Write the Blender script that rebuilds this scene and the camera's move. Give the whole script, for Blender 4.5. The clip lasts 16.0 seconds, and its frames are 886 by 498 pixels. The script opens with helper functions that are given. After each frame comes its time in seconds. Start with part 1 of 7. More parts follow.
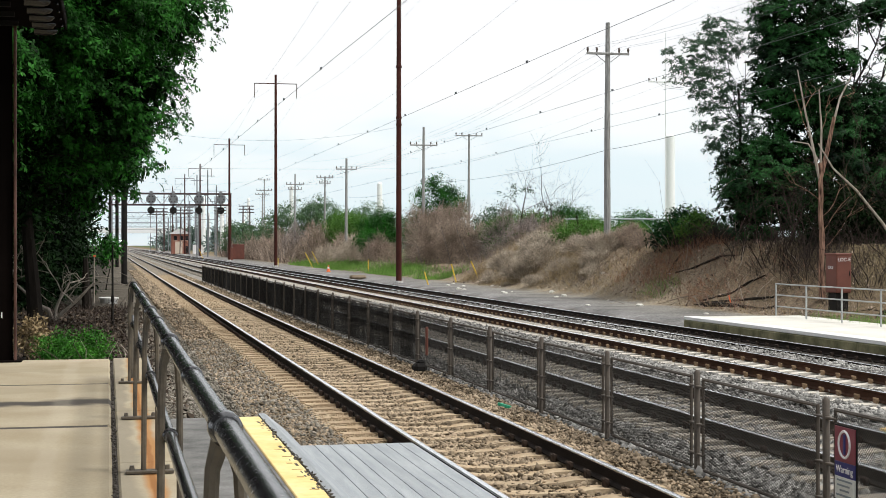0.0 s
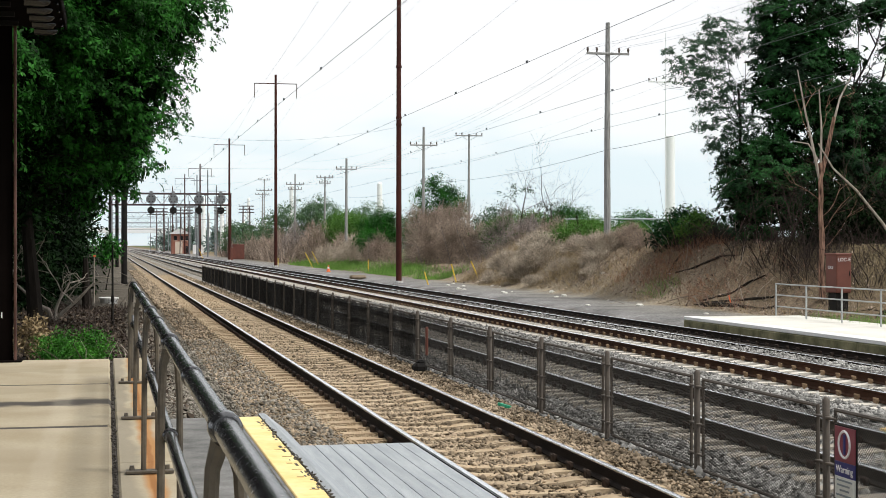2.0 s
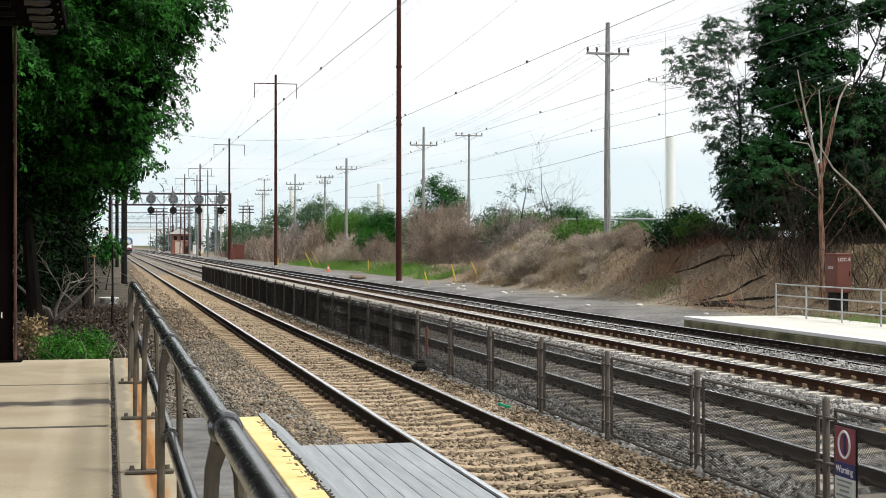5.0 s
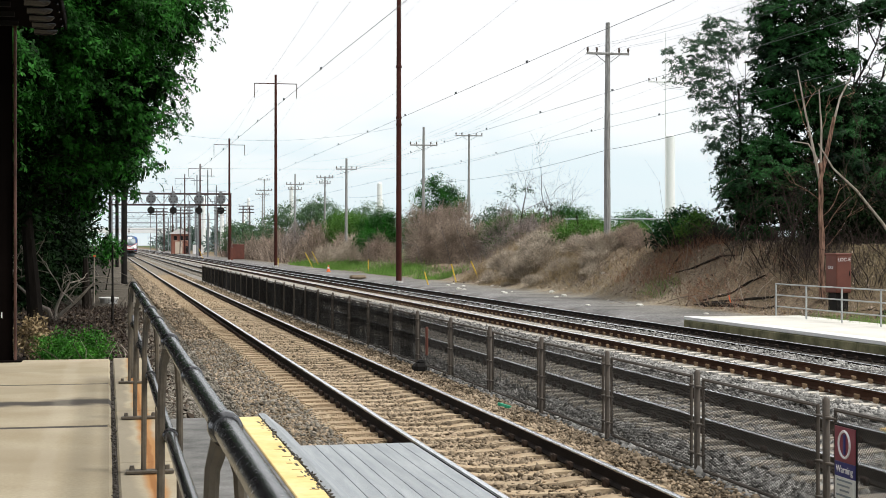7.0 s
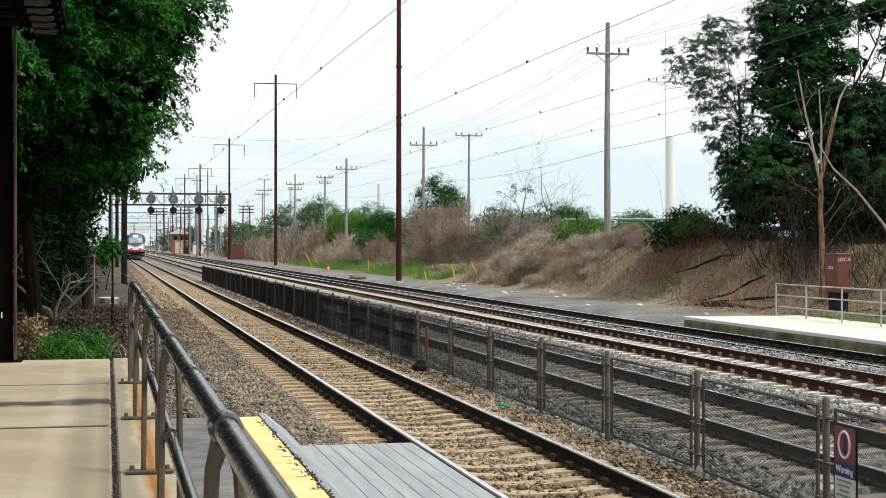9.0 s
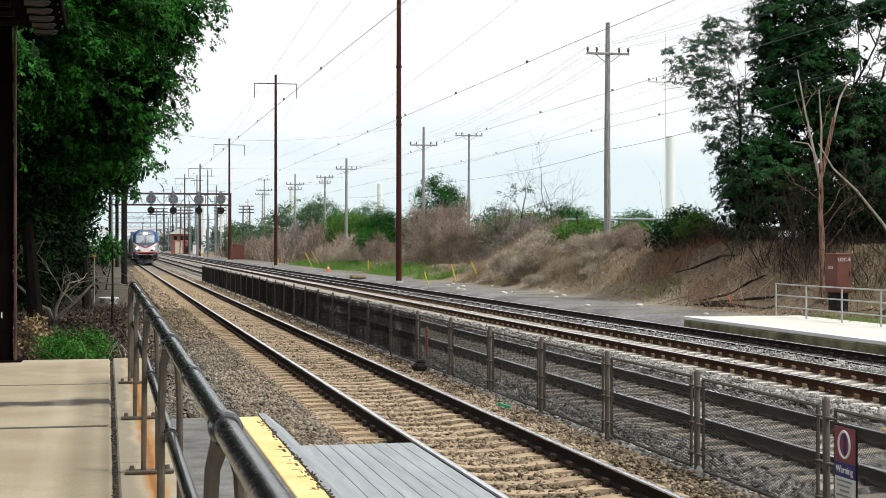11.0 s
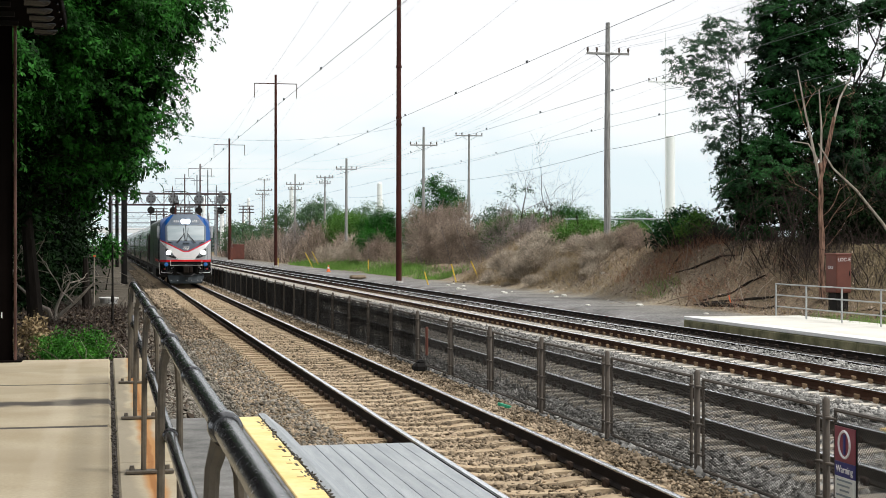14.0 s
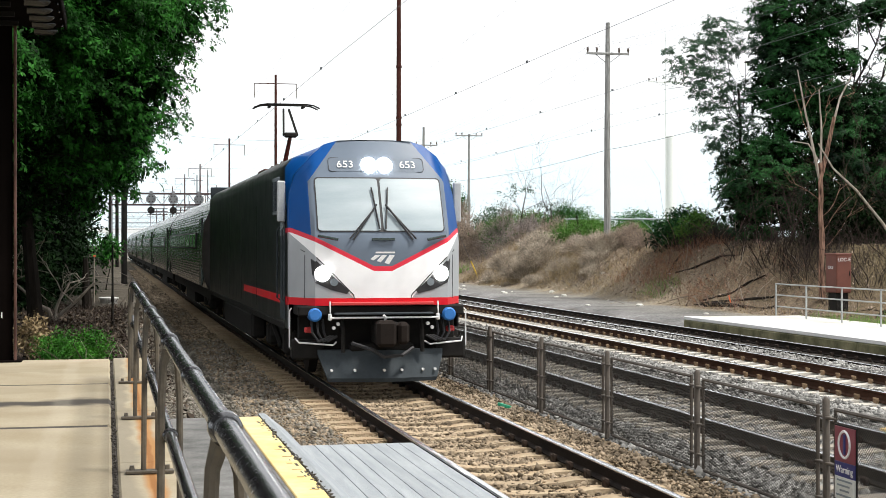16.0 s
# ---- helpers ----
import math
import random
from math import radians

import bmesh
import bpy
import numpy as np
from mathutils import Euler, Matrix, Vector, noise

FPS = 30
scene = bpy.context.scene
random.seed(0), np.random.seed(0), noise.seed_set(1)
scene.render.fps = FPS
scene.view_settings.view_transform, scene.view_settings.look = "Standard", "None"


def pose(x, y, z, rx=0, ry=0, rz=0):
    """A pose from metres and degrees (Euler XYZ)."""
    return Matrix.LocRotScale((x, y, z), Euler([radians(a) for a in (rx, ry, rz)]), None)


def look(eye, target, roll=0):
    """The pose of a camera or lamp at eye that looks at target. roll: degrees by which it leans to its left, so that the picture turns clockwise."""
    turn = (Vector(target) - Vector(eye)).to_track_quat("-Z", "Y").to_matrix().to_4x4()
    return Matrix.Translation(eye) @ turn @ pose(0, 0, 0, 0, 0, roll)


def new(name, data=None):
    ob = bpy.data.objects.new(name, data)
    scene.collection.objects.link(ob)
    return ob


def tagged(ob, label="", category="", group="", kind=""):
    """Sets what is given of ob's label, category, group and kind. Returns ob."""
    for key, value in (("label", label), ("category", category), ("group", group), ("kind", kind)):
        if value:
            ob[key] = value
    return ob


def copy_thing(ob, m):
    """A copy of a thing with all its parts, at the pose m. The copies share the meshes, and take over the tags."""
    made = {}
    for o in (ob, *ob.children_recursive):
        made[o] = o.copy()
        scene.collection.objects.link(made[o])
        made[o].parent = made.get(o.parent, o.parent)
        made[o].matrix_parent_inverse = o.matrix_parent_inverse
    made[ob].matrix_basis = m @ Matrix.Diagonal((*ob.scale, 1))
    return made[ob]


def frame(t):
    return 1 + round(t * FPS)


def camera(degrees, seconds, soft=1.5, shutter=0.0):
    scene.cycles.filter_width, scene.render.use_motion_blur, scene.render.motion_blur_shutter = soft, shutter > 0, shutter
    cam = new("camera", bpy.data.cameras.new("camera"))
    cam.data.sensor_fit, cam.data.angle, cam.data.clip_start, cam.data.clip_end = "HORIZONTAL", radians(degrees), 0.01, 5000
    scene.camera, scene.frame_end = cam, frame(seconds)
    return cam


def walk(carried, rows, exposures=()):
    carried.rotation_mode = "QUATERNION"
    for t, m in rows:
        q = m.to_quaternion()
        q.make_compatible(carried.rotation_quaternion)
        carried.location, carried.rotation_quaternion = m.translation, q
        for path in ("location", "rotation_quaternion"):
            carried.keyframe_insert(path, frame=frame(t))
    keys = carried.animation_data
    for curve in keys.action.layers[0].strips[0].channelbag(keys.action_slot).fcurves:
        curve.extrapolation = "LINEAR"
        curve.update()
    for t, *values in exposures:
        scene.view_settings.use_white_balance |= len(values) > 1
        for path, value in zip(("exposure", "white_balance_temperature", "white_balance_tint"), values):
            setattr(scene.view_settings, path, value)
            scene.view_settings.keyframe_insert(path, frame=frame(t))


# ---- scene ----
# camera: stands still on the platform behind a railing, long lens
cam = camera(31.84, 16.0, soft=0.65)
EYE = (0.0, 0.0, 2.21)
AIM = (0.21115, 0.97745, 2.21 - 0.0029)
walk(cam, [(0.0, look(EYE, AIM)), (16.0, look(EYE, AIM))], [(0.0, -0.16), (15.5, -0.16), (15.75, -0.05), (16.0, 0.13)])

# ---- light: bright overcast sky, soft sun from behind the camera ----
SUN_EL, SUN_AZ = 62.0, 125.0
world = bpy.data.worlds.new("sky")
scene.world = world
world.use_nodes = True
wn, wl = world.node_tree.nodes, world.node_tree.links
wn.clear()
sky = wn.new("ShaderNodeTexSky")
sky.sky_type, sky.sun_disc = "NISHITA", False
sky.sun_elevation, sky.sun_rotation = radians(SUN_EL), radians(SUN_AZ)
sky_gain = wn.new("ShaderNodeVectorMath")
sky_gain.operation = "SCALE"
sky_gain.inputs[3].default_value = 0.10
wl.new(sky.outputs[0], sky_gain.inputs[0])
tc = wn.new("ShaderNodeTexCoord")
sep = wn.new("ShaderNodeSeparateXYZ")
wl.new(tc.outputs["Generated"], sep.inputs[0])
cloud_noise = wn.new("ShaderNodeTexNoise")
cloud_noise.inputs["Scale"].default_value = 5.0
cloud_noise.inputs["Detail"].default_value = 4.0
cloud_map = wn.new("ShaderNodeMapping")
cloud_map.inputs["Scale"].default_value = (1.0, 1.0, 4.0)
wl.new(tc.outputs["Generated"], cloud_map.inputs[0])
wl.new(cloud_map.outputs[0], cloud_noise.inputs["Vector"])
wob = wn.new("ShaderNodeMath")
wob.operation = "MULTIPLY_ADD"
wob.inputs[1].default_value, wob.inputs[2].default_value = 0.12, -0.055
wl.new(cloud_noise.outputs[0], wob.inputs[0])
height = wn.new("ShaderNodeMath")
height.operation = "ADD"
wl.new(sep.outputs[2], height.inputs[0])
wl.new(wob.outputs[0], height.inputs[1])
ramp = wn.new("ShaderNodeValToRGB")
ramp.color_ramp.elements[0].position, ramp.color_ramp.elements[0].color = 0.0, (1.06, 1.14, 1.18, 1)
ramp.color_ramp.elements[1].position, ramp.color_ramp.elements[1].color = 0.11, (1.27, 1.27, 1.275, 1)
for spot, colour in ((0.03, (0.97, 1.13, 1.20, 1)), (0.055, (1.02, 1.15, 1.21, 1)), (0.075, (1.21, 1.26, 1.27, 1))):
    el = ramp.color_ramp.elements.new(spot)
    el.color = colour
wl.new(height.outputs[0], ramp.inputs[0])
veil = wn.new("ShaderNodeMix")
veil.data_type = "RGBA"
veil.inputs[0].default_value = 0.85
wl.new(sky_gain.outputs[0], veil.inputs[6])
wl.new(ramp.outputs[0], veil.inputs[7])
bg = wn.new("ShaderNodeBackground")
bg.inputs[1].default_value = 1.0
wl.new(veil.outputs[2], bg.inputs[0])
wout = wn.new("ShaderNodeOutputWorld")
wl.new(bg.outputs[0], wout.inputs[0])

sun = new("sun", bpy.data.lights.new("sun", "SUN"))
sun.data.energy, sun.data.angle, sun.data.color = 3.6, radians(10), (1.0, 0.96, 0.89)
sun.matrix_world = look((0, 0, 50), (-3.8, 2.7, 50 - 8.85))
# ---- geometry and material helpers ----
def norm(v):
    return v / (np.linalg.norm(v) + 1e-12)


class G:
    """Gathers vertices and faces of one mesh."""

    def __init__(self):
        self.v, self.f = [], []

    def add(self, verts, faces):
        n = len(self.v)
        self.v.extend([tuple(p) for p in verts])
        self.f.extend([tuple(i + n for i in q) for q in faces])
        return self

    def box(self, cx, cy, cz, sx, sy, sz, c=0.0, m=None):
        hx, hy, hz = sx / 2, sy / 2, sz / 2
        if c <= 0:
            vs = [(x, y, z) for x in (-hx, hx) for y in (-hy, hy) for z in (-hz, hz)]
            fs = [(0, 1, 3, 2), (4, 6, 7, 5), (0, 4, 5, 1), (2, 3, 7, 6), (0, 2, 6, 4), (1, 5, 7, 3)]
        else:
            c = min(c, hx * 0.9, hy * 0.9, hz * 0.9)
            vs, ids = [], {}
            for a in (-1, 1):
                for b in (-1, 1):
                    for d in (-1, 1):
                        for k in range(3):
                            p = [a * (hx - c), b * (hy - c), d * (hz - c)]
                            p[k] = (a * hx, b * hy, d * hz)[k]
                            ids[a, b, d, k] = len(vs)
                            vs.append(tuple(p))
            fs = []
            for k in range(3):
                o = [i for i in range(3) if i != k]
                for s in (-1, 1):
                    q = []
                    for u, w in ((-1, -1), (1, -1), (1, 1), (-1, 1)):
                        key = [0, 0, 0]
                        key[k], key[o[0]], key[o[1]] = s, u, w
                        q.append(ids[key[0], key[1], key[2], k])
                    flip = (s > 0) == (k == 1)
                    fs.append(tuple(q[::-1]) if flip else tuple(q))
            for k in range(3):
                o = [i for i in range(3) if i != k]
                for u in (-1, 1):
                    for w in (-1, 1):
                        q = []
                        for s, face in ((-1, 0), (1, 0), (1, 1), (-1, 1)):
                            key = [0, 0, 0]
                            key[k], key[o[0]], key[o[1]] = s, u, w
                            q.append(ids[key[0], key[1], key[2], o[face]])
                        fs.append(tuple(q))
            for a in (-1, 1):
                for b in (-1, 1):
                    for d in (-1, 1):
                        fs.append(tuple(ids[a, b, d, k] for k in range(3)))
        if m is not None:
            vs = [tuple(m @ Vector(p)) for p in vs]
        return self.add([(p[0] + cx, p[1] + cy, p[2] + cz) for p in vs], fs)

    def tube(self, pts, radii, n=8, caps=True, squash=None):
        pts = [np.array(p, float) for p in pts]
        if not hasattr(radii, "__len__"):
            radii = [radii] * len(pts)
        vs, fs = [], []
        ref = None
        for i, p in enumerate(pts):
            d = norm(pts[min(i + 1, len(pts) - 1)] - pts[max(i - 1, 0)])
            if ref is None:
                ref = np.array((0, 0, 1.0)) if abs(d[2]) < 0.9 else np.array((1.0, 0, 0))
            s = norm(np.cross(ref, d))
            u = np.cross(d, s)
            ref = u
            for k in range(n):
                a = 2 * math.pi * (k + 0.5) / n
                vs.append(p + radii[i] * (math.cos(a) * s + math.sin(a) * u))
        for i in range(len(pts) - 1):
            for k in range(n):
                a, b = i * n + k, i * n + (k + 1) % n
                fs.append((a, b, b + n, a + n))
        if caps:
            fs.append(tuple(range(n))[::-1])
            fs.append(tuple((len(pts) - 1) * n + k for k in range(n)))
        return self.add(vs, fs)

    def prism(self, prof, y0, y1, x0=0.0, z0=0.0):
        """A closed x, z profile pulled along y."""
        n = len(prof)
        vs = [(x0 + x, y0, z0 + z) for x, z in prof] + [(x0 + x, y1, z0 + z) for x, z in prof]
        fs = [(k, (k + 1) % n, n + (k + 1) % n, n + k) for k in range(n)]
        fs += [tuple(range(n))[::-1], tuple(range(n, 2 * n))]
        return self.add(vs, fs)

    def loft(self, rings, close=True, caps=True):
        n = len(rings[0])
        vs = [p for r in rings for p in r]
        fs = []
        for i in range(len(rings) - 1):
            for k in range(n if close else n - 1):
                a, b = i * n + k, i * n + (k + 1) % n
                fs.append((a, b, b + n, a + n))
        if caps and close:
            fs.append(tuple(range(n))[::-1])
            fs.append(tuple((len(rings) - 1) * n + k for k in range(n)))
        return self.add(vs, fs)

    def mesh(self, name, smooth=False):
        me = bpy.data.meshes.new(name)
        me.from_pydata(self.v, [], self.f)
        bm = bmesh.new()
        bm.from_mesh(me)
        bmesh.ops.recalc_face_normals(bm, faces=bm.faces)
        bm.to_mesh(me)
        bm.free()
        if smooth:
            me.shade_smooth()
            me.set_sharp_from_angle(angle=radians(38))
        return me


def part(name, g, material, parent=None, label="", smooth=False, loc=None, mesh=None):
    me = mesh or (g.mesh(name, smooth) if isinstance(g, G) else g)
    if not me.materials:
        me.materials.append(material)
    ob = new(name, me)
    if parent is not None:
        ob.parent = parent
    if loc is not None:
        ob.location = loc
    if label:
        tagged(ob, label)
    return ob


def thing(name, label, category, group="", kind="", loc=(0, 0, 0)):
    ob = new(name)
    ob.empty_display_size = 0.1
    ob.location = loc
    return tagged(ob, label, category, group, kind)


def soup(name, verts, faces):
    """A mesh from numpy arrays; all faces have the same number of corners."""
    verts, faces = np.asarray(verts, np.float32), np.asarray(faces, np.int32)
    me = bpy.data.meshes.new(name)
    k = faces.shape[1]
    me.vertices.add(len(verts))
    me.vertices.foreach_set("co", verts.ravel())
    me.loops.add(faces.size)
    me.loops.foreach_set("vertex_index", faces.ravel())
    me.polygons.add(len(faces))
    me.polygons.foreach_set("loop_start", np.arange(0, faces.size, k, dtype=np.int32))
    me.update(calc_edges=True)
    me.validate()
    return me


def mat(name, colour, rough=0.6, metal=0.0, alt=None, scale=3.0, spread=0.5, fine=40.0, fine_amt=0.25,
        bump=0.0, bump_scale=60.0, island=0.0, coat=0.0, stretch=(1, 1, 1), rough_var=0.1, obj_rand=0.0, trans=0.0, spec=None):
    """A surface with variation at two scales, relief, and change from piece to piece."""
    m = bpy.data.materials.new(name)
    m.use_nodes = True
    n, l = m.node_tree.nodes, m.node_tree.links
    b = n["Principled BSDF"]
    b.inputs["Metallic"].default_value = metal
    b.inputs["Specular IOR Level"].default_value = spec if spec is not None else (0.15 if rough >= 0.8 else 0.5)
    b.inputs["Coat Weight"].default_value = coat
    co = n.new("ShaderNodeTexCoord")
    mp = n.new("ShaderNodeMapping")
    mp.inputs["Scale"].default_value = stretch
    l.new(co.outputs["Object"], mp.inputs[0])
    big = n.new("ShaderNodeTexNoise")
    big.inputs["Scale"].default_value, big.inputs["Detail"].default_value = scale, 5
    l.new(mp.outputs[0], big.inputs["Vector"])
    r1 = n.new("ShaderNodeValToRGB")
    r1.color_ramp.elements[0].position, r1.color_ramp.elements[1].position = 0.5 - spread / 2, 0.5 + spread / 2
    r1.color_ramp.elements[0].color = (*colour, 1)
    r1.color_ramp.elements[1].color = (*(alt or tuple(min(1, c * 1.25) for c in colour)), 1)
    l.new(big.outputs[0], r1.inputs[0])
    sm = n.new("ShaderNodeTexNoise")
    sm.inputs["Scale"].default_value, sm.inputs["Detail"].default_value = fine, 3
    l.new(mp.outputs[0], sm.inputs["Vector"])
    g1 = n.new("ShaderNodeMath")
    g1.operation = "MULTIPLY_ADD"
    g1.inputs[1].default_value, g1.inputs[2].default_value = fine_amt * 2, 1 - fine_amt
    l.new(sm.outputs[0], g1.inputs[0])
    value = g1.outputs[0]
    for amount, node, sock in ((island, "ShaderNodeNewGeometry", "Random Per Island"), (obj_rand, "ShaderNodeObjectInfo", "Random")):
        if amount:
            gi = n.new(node)
            g2 = n.new("ShaderNodeMath")
            g2.operation = "MULTIPLY_ADD"
            g2.inputs[1].default_value, g2.inputs[2].default_value = amount * 2, 1 - amount
            l.new(gi.outputs[sock], g2.inputs[0])
            g3 = n.new("ShaderNodeMath")
            g3.operation = "MULTIPLY"
            l.new(value, g3.inputs[0])
            l.new(g2.outputs[0], g3.inputs[1])
            value = g3.outputs[0]
    mul = n.new("ShaderNodeVectorMath")
    mul.operation = "SCALE"
    l.new(r1.outputs[0], mul.inputs[0])
    l.new(value, mul.inputs[3])
    l.new(mul.outputs[0], b.inputs["Base Color"])
    rr = n.new("ShaderNodeMath")
    rr.operation = "MULTIPLY_ADD"
    rr.use_clamp = True
    rr.inputs[1].default_value, rr.inputs[2].default_value = rough_var * 2, rough - rough_var
    l.new(sm.outputs[0], rr.inputs[0])
    l.new(rr.outputs[0], b.inputs["Roughness"])
    if bump:
        bn = n.new("ShaderNodeTexNoise")
        bn.inputs["Scale"].default_value, bn.inputs["Detail"].default_value = bump_scale, 4
        l.new(mp.outputs[0], bn.inputs["Vector"])
        bp = n.new("ShaderNodeBump")
        bp.inputs["Strength"].default_value, bp.inputs["Distance"].default_value = min(1, bump), 0.02
        l.new(bn.outputs[0], bp.inputs["Height"])
        l.new(bp.outputs[0], b.inputs["Normal"])
    if trans:
        tr = n.new("ShaderNodeBsdfTranslucent")
        l.new(mul.outputs[0], tr.inputs[0])
        mx = n.new("ShaderNodeMixShader")
        mx.inputs[0].default_value = trans
        l.new(b.outputs[0], mx.inputs[1])
        l.new(tr.outputs[0], mx.inputs[2])
        l.new(mx.outputs[0], n["Material Output"].inputs[0])
    return m


def glow(name, colour, strength):
    m = bpy.data.materials.new(name)
    m.use_nodes = True
    b = m.node_tree.nodes["Principled BSDF"]
    b.inputs["Base Color"].default_value = (*colour, 1)
    b.inputs["Emission Color"].default_value = (*colour, 1)
    b.inputs["Emission Strength"].default_value = strength
    return m


# ---- materials ----
M_CONC_PLAIN = mat("platform_concrete", (0.32, 0.268, 0.18), 0.85, alt=(0.44, 0.385, 0.285), scale=1.3, spread=0.5, fine=38, fine_amt=0.2, bump=0.15)
M_CONC_GREY = mat("weathered_concrete", (0.42, 0.42, 0.40), 0.9, alt=(0.62, 0.62, 0.60), scale=1.2, fine=25, bump=0.2)
M_MOSSY = mat("mossy_concrete", (0.05, 0.055, 0.028), 0.9, alt=(0.25, 0.235, 0.14), scale=1.4, spread=0.35, fine=18, bump=0.3)
M_ASPHALT = mat("asphalt", (0.105, 0.106, 0.105), 0.9, alt=(0.225, 0.225, 0.22), scale=3.2, spread=0.4, fine=28, fine_amt=0.3, bump=0.4, bump_scale=120)
M_YELLOW = mat("yellow_edge_paint", (0.76, 0.55, 0.22), 0.85, alt=(0.86, 0.70, 0.37), scale=2.2, spread=0.4, fine=14, fine_amt=0.16, bump=0.2)
M_WORN = mat("worn_dark_yellow", (0.30, 0.20, 0.07), 0.9, alt=(0.6, 0.43, 0.17), scale=30, spread=0.2)
M_PLANK = mat("grey_weathered_planks", (0.26, 0.285, 0.305), 0.85, alt=(0.38, 0.405, 0.425), scale=1.5, fine=22, fine_amt=0.2, stretch=(6, 0.5, 6), bump=0.2, obj_rand=0.05)
M_TIE_TAN = mat("sleeper_concrete_stained", (0.29, 0.205, 0.125), 0.9, alt=(0.46, 0.375, 0.26), scale=1.6, spread=0.4, fine=24, bump=0.3, obj_rand=0.12)
M_TIE_GREY = mat("sleeper_concrete_grey", (0.21, 0.19, 0.16), 0.9, alt=(0.34, 0.31, 0.26), scale=1.6, fine=24, bump=0.3, obj_rand=0.12)
M_TIE_WHITE = mat("sleeper_concrete_pale", (0.42, 0.385, 0.33), 0.9, alt=(0.66, 0.63, 0.57), scale=1.6, fine=24, bump=0.2, obj_rand=0.08)
M_TIE_DARK = mat("sleeper_timber_dark", (0.05, 0.045, 0.04), 0.9, alt=(0.10, 0.09, 0.08), scale=2.0, fine=30, bump=0.3, obj_rand=0.2)
M_RAIL_HEAD = mat("rail_head_steel", (0.72, 0.73, 0.75), 0.22, metal=1.0, scale=2.0, fine=30, fine_amt=0.1, stretch=(8, 0.3, 8))
M_RAIL = mat("rail_web_rust", (0.010, 0.008, 0.007), 0.85, alt=(0.026, 0.018, 0.014), scale=1.5, fine=30, fine_amt=0.3, bump=0.2)
M_RAIL_RED = mat("rail_web_red_rust", (0.025, 0.012, 0.007), 0.85, alt=(0.075, 0.034, 0.019), scale=1.5, fine=30, fine_amt=0.3, bump=0.2)
M_RAIL_DUSTY = mat("rail_web_dusty", (0.035, 0.029, 0.023), 0.9, alt=(0.085, 0.072, 0.058), scale=1.5, fine=30, fine_amt=0.3, bump=0.2)
M_CLIP = mat("rail_clip_steel", (0.018, 0.015, 0.013), 0.8, alt=(0.06, 0.04, 0.03), island=0.3)
M_CLIP_TAN = mat("rail_clip_rusty", (0.15, 0.10, 0.06), 0.8, alt=(0.27, 0.19, 0.12), island=0.3)
M_STONE = mat("ballast_stone_brown", (0.12, 0.09, 0.058), 0.9, alt=(0.37, 0.295, 0.21), scale=1.2, spread=0.4, fine=20, island=0.6)
M_STONE_DUST = mat("ballast_stone_dusty", (0.13, 0.118, 0.098), 0.9, alt=(0.30, 0.275, 0.23), scale=0.8, spread=0.35, fine=20, island=0.42)
M_STONE_GREY = mat("ballast_stone_grey", (0.11, 0.107, 0.10), 0.9, alt=(0.33, 0.325, 0.31), scale=1.2, spread=0.4, fine=20, island=0.6)
M_STEEL_DARK = mat("railing_dark_steel", (0.035, 0.036, 0.039), 0.24, metal=0.8, alt=(0.13, 0.133, 0.14), scale=5, spread=0.6, fine=70, fine_amt=0.3, rough_var=0.10)
M_BAR = mat("railing_flat_bar", (0.035, 0.032, 0.028), 0.55, metal=0.2, alt=(0.17, 0.14, 0.10), scale=5, fine=40, bump=0.15)
M_FENCE = mat("fence_dark_steel", (0.042, 0.034, 0.027), 0.7, metal=0.1, alt=(0.095, 0.078, 0.062), scale=4, fine=40, bump=0.1)
M_WIRE = mat("fence_wire", (0.014, 0.0135, 0.013), 0.8, alt=(0.03, 0.029, 0.027), scale=3, spec=0.2)
M_POLE_RED = mat("pole_red_brown_paint", (0.034, 0.011, 0.009), 0.8, alt=(0.082, 0.026, 0.019), scale=1.5, fine=20, fine_amt=0.2, stretch=(1, 1, 0.3))
M_POLE_WOOD = mat("pole_grey_wood", (0.19, 0.19, 0.185), 0.85, alt=(0.40, 0.40, 0.39), scale=3.0, spread=0.4, fine=20, stretch=(6, 6, 0.4), bump=0.2)
# near-white; on far monopoles and the bridge it also paints in haze
M_POLE_PALE = mat("pole_pale_galvanised", (0.88, 0.9, 0.9), 0.6, alt=(0.92, 0.93, 0.93), scale=1.0)
M_LINE = mat("overhead_wire", (0.10, 0.11, 0.12), 0.6, metal=0.3, scale=1)
M_INSUL = mat("insulator_ceramic", (0.10, 0.075, 0.065), 0.35, scale=4)


